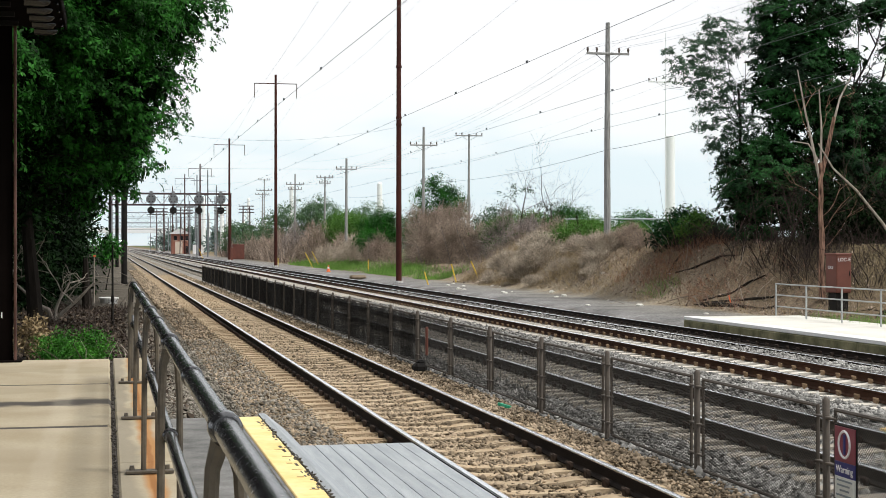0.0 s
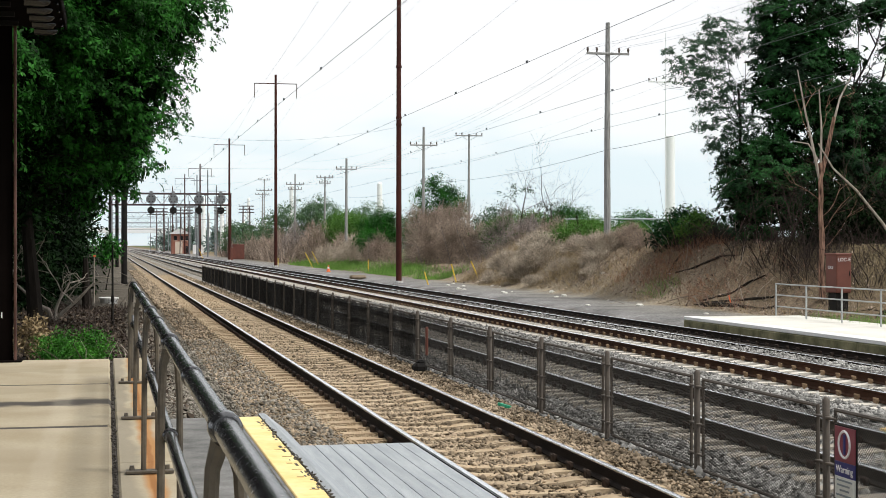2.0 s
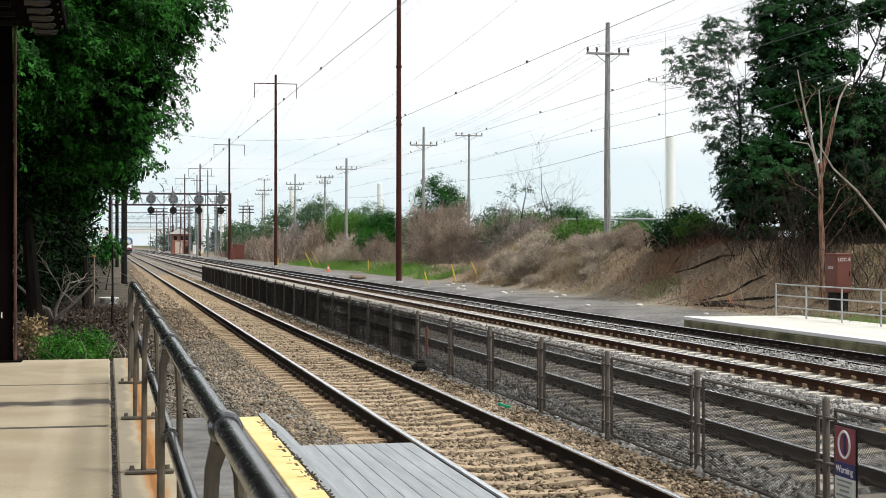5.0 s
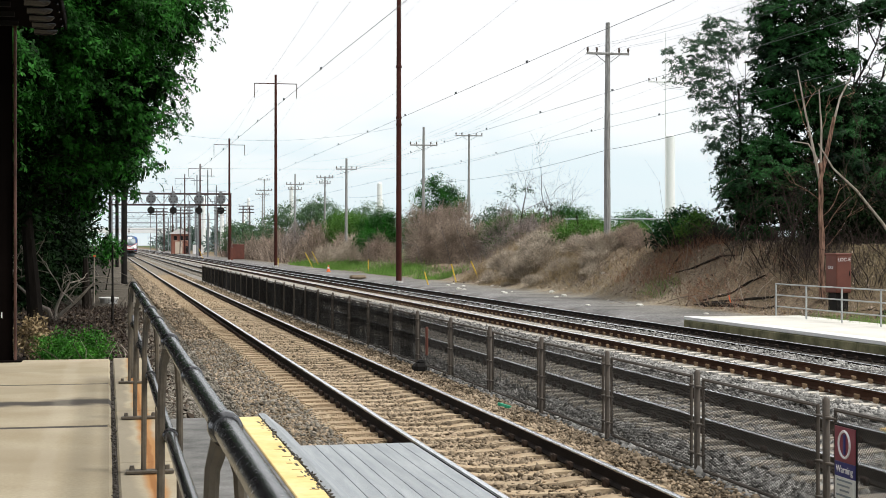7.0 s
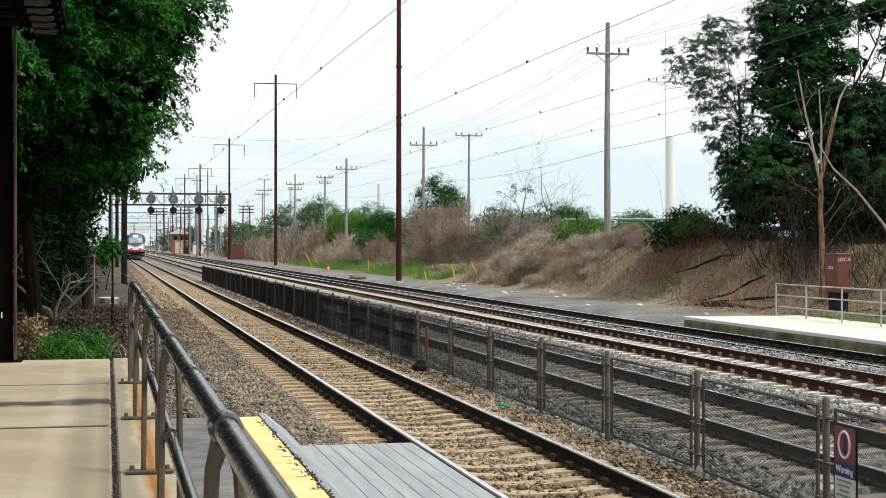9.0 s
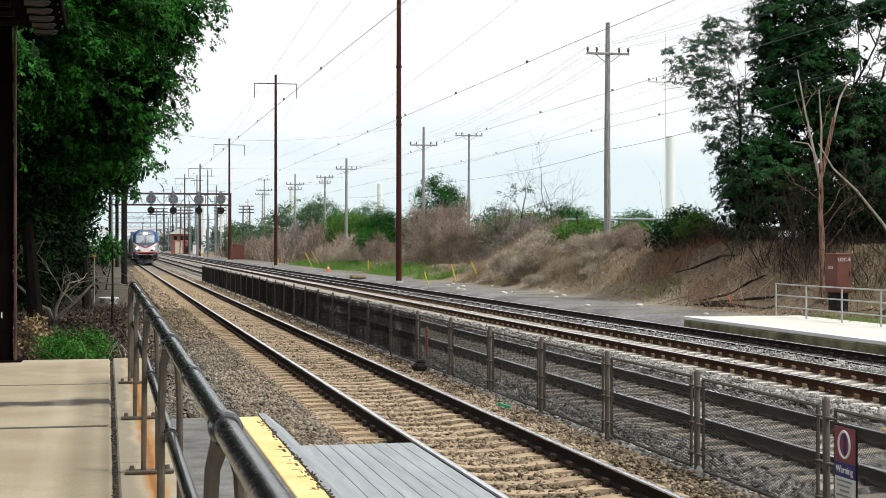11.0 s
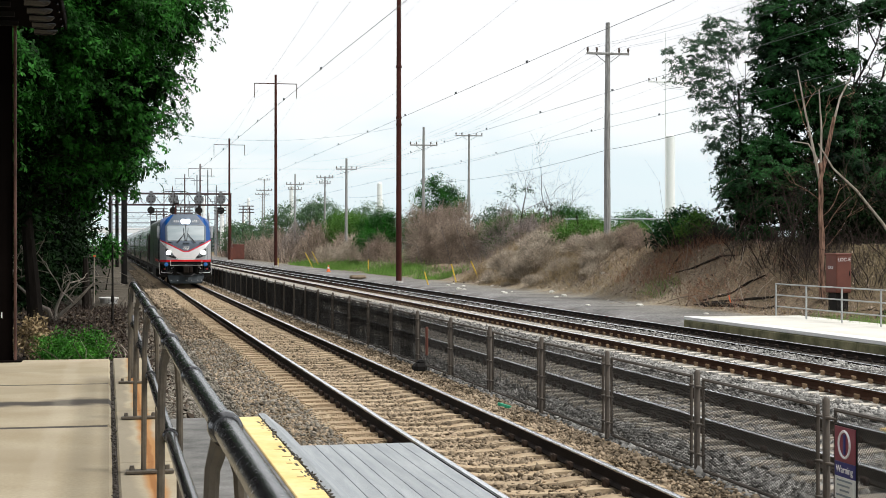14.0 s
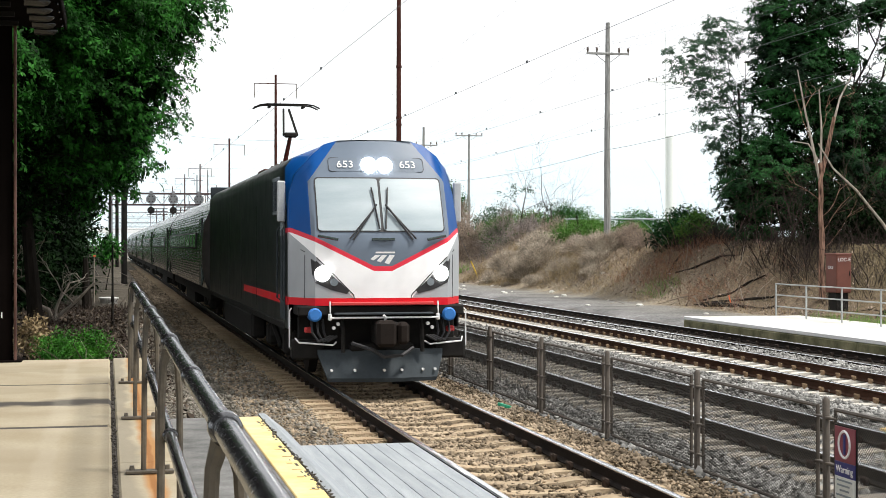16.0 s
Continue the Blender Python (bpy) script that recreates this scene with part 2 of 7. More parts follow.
def stained_concrete(name, stains):
    """The platform concrete with stains in bands: (axis, centre, width, wander, colour, strength)."""
    m = M_CONC_PLAIN.copy()
    m.name = name
    n, l = m.node_tree.nodes, m.node_tree.links
    b = n["Principled BSDF"]
    under = b.inputs["Base Color"].links[0].from_socket
    co = n.new("ShaderNodeTexCoord")
    sp = n.new("ShaderNodeSeparateXYZ")
    l.new(co.outputs["Object"], sp.inputs[0])
    wob = n.new("ShaderNodeTexNoise")
    wob.inputs["Scale"].default_value, wob.inputs["Detail"].default_value = 1.6, 5
    l.new(co.outputs["Object"], wob.inputs["Vector"])

    def band(axis, centre, width, wander):
        a = n.new("ShaderNodeMath")
        a.operation = "MULTIPLY_ADD"
        a.inputs[1].default_value, a.inputs[2].default_value = wander, -centre - wander / 2
        l.new(wob.outputs[0], a.inputs[0])
        c = n.new("ShaderNodeMath")
        c.operation = "ADD"
        l.new(a.outputs[0], c.inputs[0])
        l.new(sp.outputs[axis], c.inputs[1])
        d = n.new("ShaderNodeMath")
        d.operation = "ABSOLUTE"
        l.new(c.outputs[0], d.inputs[0])
        r = n.new("ShaderNodeMapRange")
        r.interpolation_type = "SMOOTHSTEP"
        r.inputs[1].default_value, r.inputs[2].default_value = width, width * 0.35
        l.new(d.outputs[0], r.inputs[0])
        return r.outputs[0]

    last = under
    for axis, centre, width, wander, colour, gain in stains:
        k = n.new("ShaderNodeMath")
        k.operation = "MULTIPLY"
        k.inputs[1].default_value = gain
        l.new(band(axis, centre, width, wander), k.inputs[0])
        q = n.new("ShaderNodeMix")
        q.data_type = "RGBA"
        l.new(k.outputs[0], q.inputs[0])
        l.new(last, q.inputs[6])
        q.inputs[7].default_value = (*colour, 1)
        last = q.outputs[2]
    l.new(last, b.inputs["Base Color"])
    return m


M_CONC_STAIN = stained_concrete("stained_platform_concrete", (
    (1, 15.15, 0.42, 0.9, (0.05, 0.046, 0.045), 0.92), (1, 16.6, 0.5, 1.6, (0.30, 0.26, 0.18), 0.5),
    (1, 19.0, 0.5, 2.2, (0.29, 0.25, 0.17), 0.5), (1, 11.2, 0.9, 2.5, (0.33, 0.28, 0.20), 0.5), (0, -0.42, 0.11, 0.12, (0.55, 0.50, 0.41), 0.15)))
M_CONC_RUST = stained_concrete("rust_stained_edge_concrete", (
    (0, 0.12, 0.10, 0.25, (0.22, 0.20, 0.16), 0.6), (0, 0.295, 0.085, 0.10, (0.40, 0.19, 0.06), 0.85), (0, 0.285, 0.03, 0.06, (0.22, 0.085, 0.025), 0.6)))
# ---- ground: one sheet to the horizon ----
T1, T2, T3, T4 = 4.155, 8.20, 12.15, 15.95
DROP4 = -0.23
TIE_GAP = 0.61


def smooth_step(a, b, x):
    t = np.clip((x - a) / (b - a), 0, 1)
    return t * t * (3 - 2 * t)


def lumps(x, y, s, seed=0.0):
    return (np.sin(x * s + 1.3 * np.sin(y * s * 0.7 + seed)) + np.sin(y * s * 1.1 + 1.7 * np.sin(x * s * 0.6 + 2.1 + seed))) * 0.5


def ground_z(x, y):
    x, y = np.asarray(x, float), np.asarray(y, float)
    z = -0.27 + 0.0 * x
    z = z - 0.22 * smooth_step(13.9, 14.7, x) * (1 - smooth_step(17.4, 18.6, x))
    foot = 22.0 + 0.5 * lumps(x * 0, y, 0.11) + 2.6 * (1 - smooth_step(50, 64, y))
    rise = smooth_step(0, 4.6, x - foot) * (2.55 + 0.35 * lumps(x, y, 0.13, 1.0)) + smooth_step(5, 30, x - foot) * 0.4
    rise *= 1 - 0.75 * smooth_step(150, 230, y)
    rise *= 1 - 0.35 * (1 - smooth_step(40, 58, y))
    rise *= 1 - 0.68 * smooth_step(96, 112, y)
    z = z + rise + smooth_step(22, 24, x) * (0.10 * lumps(x, y, 1.7) + 0.06 * lumps(x, y, 4.3, 2.0))
    left = smooth_step(1.2, -6.0, x)
    z = z + left * 0.35 + smooth_step(0.5, -2.0, x) * 0.05 * lumps(x, y, 2.3)
    return z - 0.25 * smooth_step(500, 900, np.hypot(x, y))


def build_ground():
    xs = np.unique(np.concatenate([[-3000, -1200, -500, -250, -120, -70, -40, -28], np.arange(-20, 36, 0.4), [38, 42, 48, 60, 80, 120, 200, 350, 600, 1200, 3000]]))
    ys = np.unique(np.concatenate([[-3000, -1000, -300, -100, -40, -15], np.arange(0, 140, 0.6), np.arange(140, 320, 3.0), [330, 350, 380, 420, 470, 530, 600, 750, 1000, 1500, 2200, 3500]]))
    X, Y = np.meshgrid(xs, ys, indexing="ij")
    Z = ground_z(X, Y)
    v = np.stack([X, Y, Z], -1).reshape(-1, 3)
    i, j = np.meshgrid(np.arange(len(xs) - 1), np.arange(len(ys) - 1), indexing="ij")
    a = (i * len(ys) + j).ravel()
    f = np.stack([a, a + len(ys), a + len(ys) + 1, a + 1], -1)
    me = soup("ground", v, f)
    me.shade_smooth()
    m = bpy.data.materials.new("ground_cover")
    m.use_nodes = True
    n, l = m.node_tree.nodes, m.node_tree.links
    b = n["Principled BSDF"]
    b.inputs["Roughness"].default_value = 0.95
    b.inputs["Specular IOR Level"].default_value = 0.1
    co = n.new("ShaderNodeTexCoord")
    sp = n.new("ShaderNodeSeparateXYZ")
    l.new(co.outputs["Object"], sp.inputs[0])
    wander = n.new("ShaderNodeTexNoise")
    wander.inputs["Scale"].default_value, wander.inputs["Detail"].default_value = 0.5, 5
    l.new(co.outputs["Object"], wander.inputs["Vector"])
    add = n.new("ShaderNodeMath")
    add.operation = "MULTIPLY_ADD"
    add.inputs[1].default_value = 3.0
    l.new(wander.outputs[0], add.inputs[0])
    l.new(sp.outputs[0], add.inputs[2])
    scl = n.new("ShaderNodeMapRange")
    scl.inputs[1].default_value, scl.inputs[2].default_value = -20 + 1.5, 40 + 1.5
    l.new(add.outputs[0], scl.inputs[0])
    rp = n.new("ShaderNodeValToRGB")
    cr = rp.color_ramp
    # the near-black left stops hold leaf litter and painted tree shade
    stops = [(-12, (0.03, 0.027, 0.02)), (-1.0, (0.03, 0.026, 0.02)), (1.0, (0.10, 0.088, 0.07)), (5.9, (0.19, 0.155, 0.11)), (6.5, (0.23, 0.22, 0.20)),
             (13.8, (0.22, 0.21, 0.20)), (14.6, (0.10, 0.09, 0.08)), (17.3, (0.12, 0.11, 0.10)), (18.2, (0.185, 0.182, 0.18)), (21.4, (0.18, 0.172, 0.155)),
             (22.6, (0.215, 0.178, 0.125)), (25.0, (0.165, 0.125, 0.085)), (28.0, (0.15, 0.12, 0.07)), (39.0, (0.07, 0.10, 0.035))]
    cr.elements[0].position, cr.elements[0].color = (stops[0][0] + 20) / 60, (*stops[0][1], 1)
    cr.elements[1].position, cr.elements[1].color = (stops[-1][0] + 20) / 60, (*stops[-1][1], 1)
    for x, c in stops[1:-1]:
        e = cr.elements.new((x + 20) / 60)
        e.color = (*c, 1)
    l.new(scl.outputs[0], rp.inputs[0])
    pebble = n.new("ShaderNodeTexVoronoi")
    pebble.inputs["Scale"].default_value = 18.0
    l.new(co.outputs["Object"], pebble.inputs["Vector"])
    hs = n.new("ShaderNodeMath")
    hs.operation = "MULTIPLY_ADD"
    hs.inputs[1].default_value, hs.inputs[2].default_value = 0.75, 0.62
    sepc = n.new("ShaderNodeSeparateColor")
    l.new(pebble.outputs["Color"], sepc.inputs[0])
    l.new(sepc.outputs[0], hs.inputs[0])
    patch = n.new("ShaderNodeTexNoise")
    patch.inputs["Scale"].default_value, patch.inputs["Detail"].default_value = 0.35, 6
    l.new(co.outputs["Object"], patch.inputs["Vector"])
    pm = n.new("ShaderNodeMath")
    pm.operation = "MULTIPLY_ADD"
    pm.inputs[1].default_value, pm.inputs[2].default_value = 1.7, 0.15
    l.new(patch.outputs[0], pm.inputs[0])
    mm = n.new("ShaderNodeMath")
    mm.operation = "MULTIPLY"
    l.new(hs.outputs[0], mm.inputs[0])
    l.new(pm.outputs[0], mm.inputs[1])
    vs = n.new("ShaderNodeVectorMath")
    vs.operation = "SCALE"
    l.new(rp.outputs[0], vs.inputs[0])
    l.new(mm.outputs[0], vs.inputs[3])
    l.new(vs.outputs[0], b.inputs["Base Color"])
    bp = n.new("ShaderNodeBump")
    bp.inputs["Strength"].default_value, bp.inputs["Distance"].default_value = 0.7, 0.03
    l.new(pebble.outputs["Distance"], bp.inputs["Height"])
    l.new(bp.outputs[0], b.inputs["Normal"])
    me.materials.append(m)
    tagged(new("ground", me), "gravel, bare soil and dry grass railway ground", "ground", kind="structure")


build_ground()

# ---- tracks ----
HEAD = [(-0.037, -0.016), (-0.036, -0.008), (-0.030, -0.002), (-0.012, 0), (0.012, 0), (0.030, -0.002), (0.036, -0.008), (0.037, -0.016)]
WEB = [(-0.036, -0.0165), (-0.036, -0.036), (-0.009, -0.05), (-0.009, -0.13), (-0.02, -0.142), (-0.07, -0.156), (-0.07, -0.17), (0.07, -0.17), (0.07, -0.156), (0.02, -0.142), (0.009, -0.13), (0.009, -0.05), (0.036, -0.036), (0.036, -0.0165)]


def tie_mesh(length=2.59):
    g = G()
    prof = lambda s, top: [(-0.14, -0.21), (-0.125, top), (0.125, top), (0.14, -0.21)]
    rings = []
    for x, top in ((-length / 2, -0.03), (-length / 2 + 0.05, -0.005), (-0.98, 0.0), (-0.50, 0.0), (-0.30, -0.025), (0.30, -0.025), (0.50, 0.0), (0.98, 0.0), (length / 2 - 0.05, -0.005), (length / 2, -0.03)):
        rings.append([(x, a, c) for a, c in prof(0, top)])
    g.loft(rings)
    return g.mesh("tie")


def clips(g, x, y, z, s=1.0):
    """The spring clips and shoulders on both sides of both rails of one sleeper."""
    for rx in (-0.7525, 0.7525):
        for side in (-1, 1):
            cx = x + rx + side * 0.095
            g.box(cx + side * 0.01, y, z + 0.035, 0.05, 0.10, 0.095, 0.01)
            g.tube([(cx - side * 0.01, y - 0.05, z + 0.035), (cx + side * 0.03, y - 0.045, z + 0.075), (cx + side * 0.03, y + 0.045, z + 0.075), (cx - side * 0.04, y + 0.05, z + 0.045)], 0.017, n=4)


def build_track(idx, x, z, tie_mat, web_mat, clip_mat, label, y_near, n_parts):
    tr = thing("track_%d" % idx, label, "railway track", kind="structure")
    for rx in (-0.7525, 0.7525):
        w = part("rail", G().prism(WEB, -60, 700, x + rx, z), web_mat, tr)
        part("rail_head", G().prism(HEAD, -60, 700, x + rx, z), M_RAIL_HEAD, w, "worn shiny running surface")
    me = tie_mesh()
    me.materials.append(tie_mat)
    rnd = random.Random(idx)
    for k in range(n_parts):
        o = part("tie", None, tie_mat, tr, mesh=me, loc=(x + rnd.uniform(-0.02, 0.02), y_near + k * TIE_GAP, z - 0.178 + rnd.uniform(-0.008, 0.004)))
        o.rotation_euler = (0, 0, rnd.uniform(-0.006, 0.006))
    far = G()
    k = n_parts
    while y_near + k * TIE_GAP < 420:
        far.box(x, y_near + k * TIE_GAP, z - 0.28, 2.59, 0.25, 0.20)
        k += 1
    tagged(part("far_ties", far, M_TIE_GREY if idx == 1 else tie_mat, tr), kind="stuff")
    g = G()
    for k in range(min(n_parts, 110)):
        clips(g, x, y_near + k * TIE_GAP, z - 0.178)
    tagged(part("rail_clips", g, clip_mat, tr, smooth=False), kind="stuff")
    return tr


build_track(1, T1, 0.0, M_TIE_TAN, M_RAIL, M_CLIP, "railway track on tan stained concrete sleepers", 9.75, 190)
build_track(2, T2, 0.0, M_TIE_GREY, M_RAIL_DUSTY, M_CLIP, "railway track on grey dusty concrete sleepers", 9.9, 170)
build_track(3, T3, 0.0, M_TIE_WHITE, M_RAIL_RED, M_CLIP_TAN, "railway track with rusty rails on pale concrete sleepers", 19.0, 190)
build_track(4, T4, DROP4, M_TIE_DARK, M_RAIL, M_CLIP, "older railway track on dark timber sleepers", 30.0, 150)


def stones(name, zones, material, label, seed):
    """Loose stones: (x0, x1, y0, y1, count, size, z)."""
    rng = np.random.default_rng(seed)
    base = np.array([(1, 0, 0), (-1, 0, 0), (0, 1, 0), (0, -1, 0), (0, 0, 1), (0, 0, -1)], float)
    tri = np.array([(0, 2, 4), (2, 1, 4), (1, 3, 4), (3, 0, 4), (2, 0, 5), (1, 2, 5), (3, 1, 5), (0, 3, 5)])
    vs, fs, total = [], [], 0
    for x0, x1, y0, y1, count, size, z in zones:
        u = rng.random(count)
        ya, yb = max(y0, 1.0), y1
        y = 1.0 / (1.0 / ya + u * (1.0 / yb - 1.0 / ya)) if yb > ya * 1.5 else y0 + u * (y1 - y0)
        x = rng.uniform(x0, x1, count)
        c = np.stack([x, y, ground_z(x, y) * 0 + z if z is not None else ground_z(x, y) + 0.01], -1)
        c[:, 2] += rng.normal(0, 0.012, count)
        s = size * rng.lognormal(0, 0.3, (count, 1, 1)) * rng.uniform(0.6, 1.3, (count, 6, 1))
        ang = rng.uniform(0, 6.28, count)
        p = base[None] * s + rng.normal(0, 0.25, (count, 6, 3)) * s
        til = rng.normal(0, 0.6, (count, 2))
        p[:, :, 2] += p[:, :, 0] * til[:, :1] * 0.5 + p[:, :, 1] * til[:, 1:] * 0.5
        p[:, :, 2] *= 0.7
        ca, sa = np.cos(ang)[:, None], np.sin(ang)[:, None]
        px, py = p[:, :, 0] * ca - p[:, :, 1] * sa, p[:, :, 0] * sa + p[:, :, 1] * ca
        q = np.stack([px, py, p[:, :, 2]], -1) + c[:, None]
        vs.append(q.reshape(-1, 3))
        fs.append((tri[None] + 6 * (np.arange(count)[:, None, None] + total)).reshape(-1, 3))
        total += count
    me = soup(name, np.concatenate(vs), np.concatenate(fs))
    me.materials.append(material)
    return tagged(new(name, me), label, "gravel", kind="stuff")


stones("ballast", [(3.45, 6.0, 16.5, 60, 34000, 0.027, -0.225), (1.9, 2.86, 16.5, 60, 10000, 0.026, -0.225), (3.5, 6.1, 9.8, 17.2, 9000, 0.027, -0.225), (4.9, 6.0, 60, 150, 5000, 0.05, -0.22), (1.9, 2.8, 60, 150, 4000, 0.05, -0.22)],
       M_STONE, "brown crushed stone ballast between the sleepers", 3)
stones("ballast", [(0.5, 2.6, 18.3, 60, 30000, 0.019, None), (1.5, 2.9, 17.2, 40, 9000, 0.024, -0.22)], M_STONE_DUST, "dusty grey-brown stone shoulder beside the track", 7)
stones("ballast", [(6.0, 14.0, 12, 60, 48000, 0.038, -0.235), (13.35, 14.6, 24, 80, 9000, 0.034, -0.20), (10.2, 10.95, 18, 70, 8000, 0.034, -0.195)], M_STONE_GREY, "grey crushed stone ballast beside the tracks", 4)
stones("grit", [(2.82, 3.40, 16.5, 60, 16000, 0.016, -0.21), (2.78, 3.40, 60, 200, 7000, 0.035, -0.20), (3.5, 4.8, 60, 200, 6000, 0.035, -0.21)], M_TIE_TAN, "tan sandy grit over the sleeper ends", 8)
stones("ballast", [(14.6, 17.4, 28, 80, 12000, 0.035, -0.45)], M_TIE_DARK, "dark oily ballast of the older track", 5)
# ---- near platform, planks and railing ----
Z_SLAB = 0.71
Z_LOW = 0.21


def build_platform():
    pf = thing("platform", "raised sand-coloured concrete platform with cracked joints", "platform", kind="structure")
    edges = [-3.0, 2.5, 6.0, 9.3, 13.17, 17.15, 20.9]
    rnd = random.Random(2)
    for a, b in zip(edges[:-1], edges[1:]):
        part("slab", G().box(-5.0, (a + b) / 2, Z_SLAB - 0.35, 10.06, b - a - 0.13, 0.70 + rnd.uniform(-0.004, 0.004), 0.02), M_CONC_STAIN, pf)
    strips = [-3.0, 1.5, 6.5, 10.9, 14.3, 17.6, 21.0]
    for a, b in zip(strips[:-1], strips[1:]):
        part("edge_slab", G().box(0.259, (a + b) / 2, Z_SLAB - 0.352, 0.382, b - a - 0.008, 0.70, 0.015), M_CONC_RUST, pf)
    part("joint_filler", G().box(0.055, 8.9, Z_SLAB - 0.37, 0.05, 23.9, 0.68), M_TIE_DARK, pf, "black dirt in the joint")
    part("slab_joint_filler", G().box(-5.0, 8.9, Z_SLAB - 0.316, 10.0, 23.8, 0.62), M_TIE_DARK, pf)
    low = thing("low_platform", "low asphalt platform with a worn yellow edge strip", "platform", kind="structure")
    part("asphalt_surface", G().box(0.955, 7.5, Z_LOW - 0.35, 1.0, 21.2, 0.70, 0.01), M_ASPHALT, low)
    part("yellow_strip", G().box(1.592, 7.5, Z_LOW - 0.347, 0.265, 21.15, 0.70, 0.01), M_YELLOW, low, "chipped yellow painted edge strip")
    for k, (yy, w, d) in enumerate(((13.3, 0.06, 0.10), (13.75, 0.10, 0.06), (14.15, 0.05, 0.12), (14.6, 0.09, 0.07), (15.1, 0.07, 0.06), (12.6, 0.08, 0.09))):
        part("worn_mark", G().box(1.62 + 0.03 * (k % 2), yy, Z_LOW + 0.0035, w, d * 0.5, 0.003), M_WORN, low, "illegible worn marking")
    rnd = random.Random(77)
    for k in range(70):
        yy = 17.6 - 11.0 * rnd.random() ** 1.3
        part("paint_chip", G().box(1.735 - abs(rnd.gauss(0, 0.035)) - 0.012, yy, Z_LOW + 0.004, rnd.uniform(0.008, 0.03), rnd.uniform(0.03, 0.16), 0.003), M_TIE_DARK, low, "dark chip where the paint is gone")
    part("timber_edge", G().prism([(1.735, -0.2), (1.735, Z_LOW + 0.006), (1.80, Z_LOW + 0.012), (1.83, Z_LOW - 0.005), (2.055, 0.02), (2.06, -0.2)], -3.1, 18.35), M_PLANK, low, "grey splintered timber edging")


build_platform()


def build_planks():
    cross = thing("plank_crossing", "grey weathered plank walkway laid beside the rail", "boardwalk")
    y1, n = 17.05, 8
    w = (3.335 - 2.07) / n
    for k in range(n):
        g = G().box(2.07 + w * (k + 0.5), (y1 - 4.0) / 2, -0.06, w - 0.005, y1 + 4.0, 0.11, 0.004)
        part("plank", g, M_PLANK, cross)


build_planks()


def build_railing():
    rl = thing("railing", "dark steel pipe railing with flat bar posts on the platform edge", "railing")
    X, top, mid = 0.275, Z_SLAB + 1.06, Z_SLAB + 0.64
    posts = [0.3, 3.75, 7.1, 10.35, 13.6, 17.1]
    part("top_rail", G().tube([(X, -1.5, top), (X, 8, top), (X, 17.1, top), (X - 0.01, 17.6, top - 0.02), (X - 0.02, 17.78, top - 0.08), (X - 0.02, 17.84, top - 0.2)], 0.031, n=14), M_STEEL_DARK, rl, smooth=True)
    part("mid_rail", G().tube([(X, -1.5, mid), (X, 8, mid), (X, 17.75, mid), (X - 0.01, 17.84, mid + 0.05)], 0.026, n=12), M_STEEL_DARK, rl, smooth=True)
    part("end_post", G().tube([(X - 0.02, 17.84, Z_SLAB - 0.05), (X - 0.02, 17.84, top - 0.2)], 0.03, n=10), M_BAR, rl, smooth=True)
    for y in posts:
        p = part("post", G().tube([(X - 0.045, y, Z_SLAB), (X - 0.038, y, Z_SLAB + 0.80), (X - 0.030, y, Z_SLAB + 0.96), (X - 0.008, y, Z_SLAB + 1.04)], [0.019, 0.019, 0.02, 0.026], n=8), M_BAR, rl, smooth=True)
        part("inner_bar", G().tube([(X + 0.045, y, Z_SLAB), (X + 0.043, y, Z_SLAB + 0.80), (X + 0.035, y, Z_SLAB + 0.95), (X + 0.012, y, Z_SLAB + 1.04)], [0.016, 0.016, 0.017, 0.022], n=8), M_BAR, p, smooth=True)
        part("base_plate", G().box(X - 0.005, y, Z_SLAB + 0.014, 0.31, 0.09, 0.022, 0.004), M_BAR, p)
        for bx in (-0.12, 0.11):
            part("anchor_bolt", G().tube([(X + bx, y, Z_SLAB + 0.02), (X + bx, y, Z_SLAB + 0.055)], [0.02, 0.014], n=6), M_BAR, p)
        part("collar", G().tube([(X, y - 0.05, top), (X, y - 0.035, top), (X, y + 0.035, top), (X, y + 0.05, top)], [0.034, 0.042, 0.042, 0.034], n=14), M_STEEL_DARK, p, smooth=True)
        part("mid_collar", G().tube([(X, y - 0.04, mid), (X, y - 0.03, mid), (X, y + 0.03, mid), (X, y + 0.04, mid)], [0.029, 0.036, 0.036, 0.029], n=12), M_STEEL_DARK, p, smooth=True)
    for y in (5.25, 8.9, 12.1):
        part("coupler", G().tube([(X, y - 0.06, top), (X, y - 0.05, top), (X, y + 0.05, top), (X, y + 0.06, top)], [0.032, 0.037, 0.037, 0.032], n=14), M_STEEL_DARK, rl, smooth=True)


build_railing()

# ---- fence between the first two tracks ----
FENCE_X, FENCE_TOP, FENCE_BOT = 6.15, 0.80, -0.22


M_SCREEN = mat("black_screen_fabric", (0.006, 0.006, 0.006), 0.95, alt=(0.02, 0.019, 0.018), scale=2.2, spread=0.3, fine=60, fine_amt=0.3, spec=0.05)


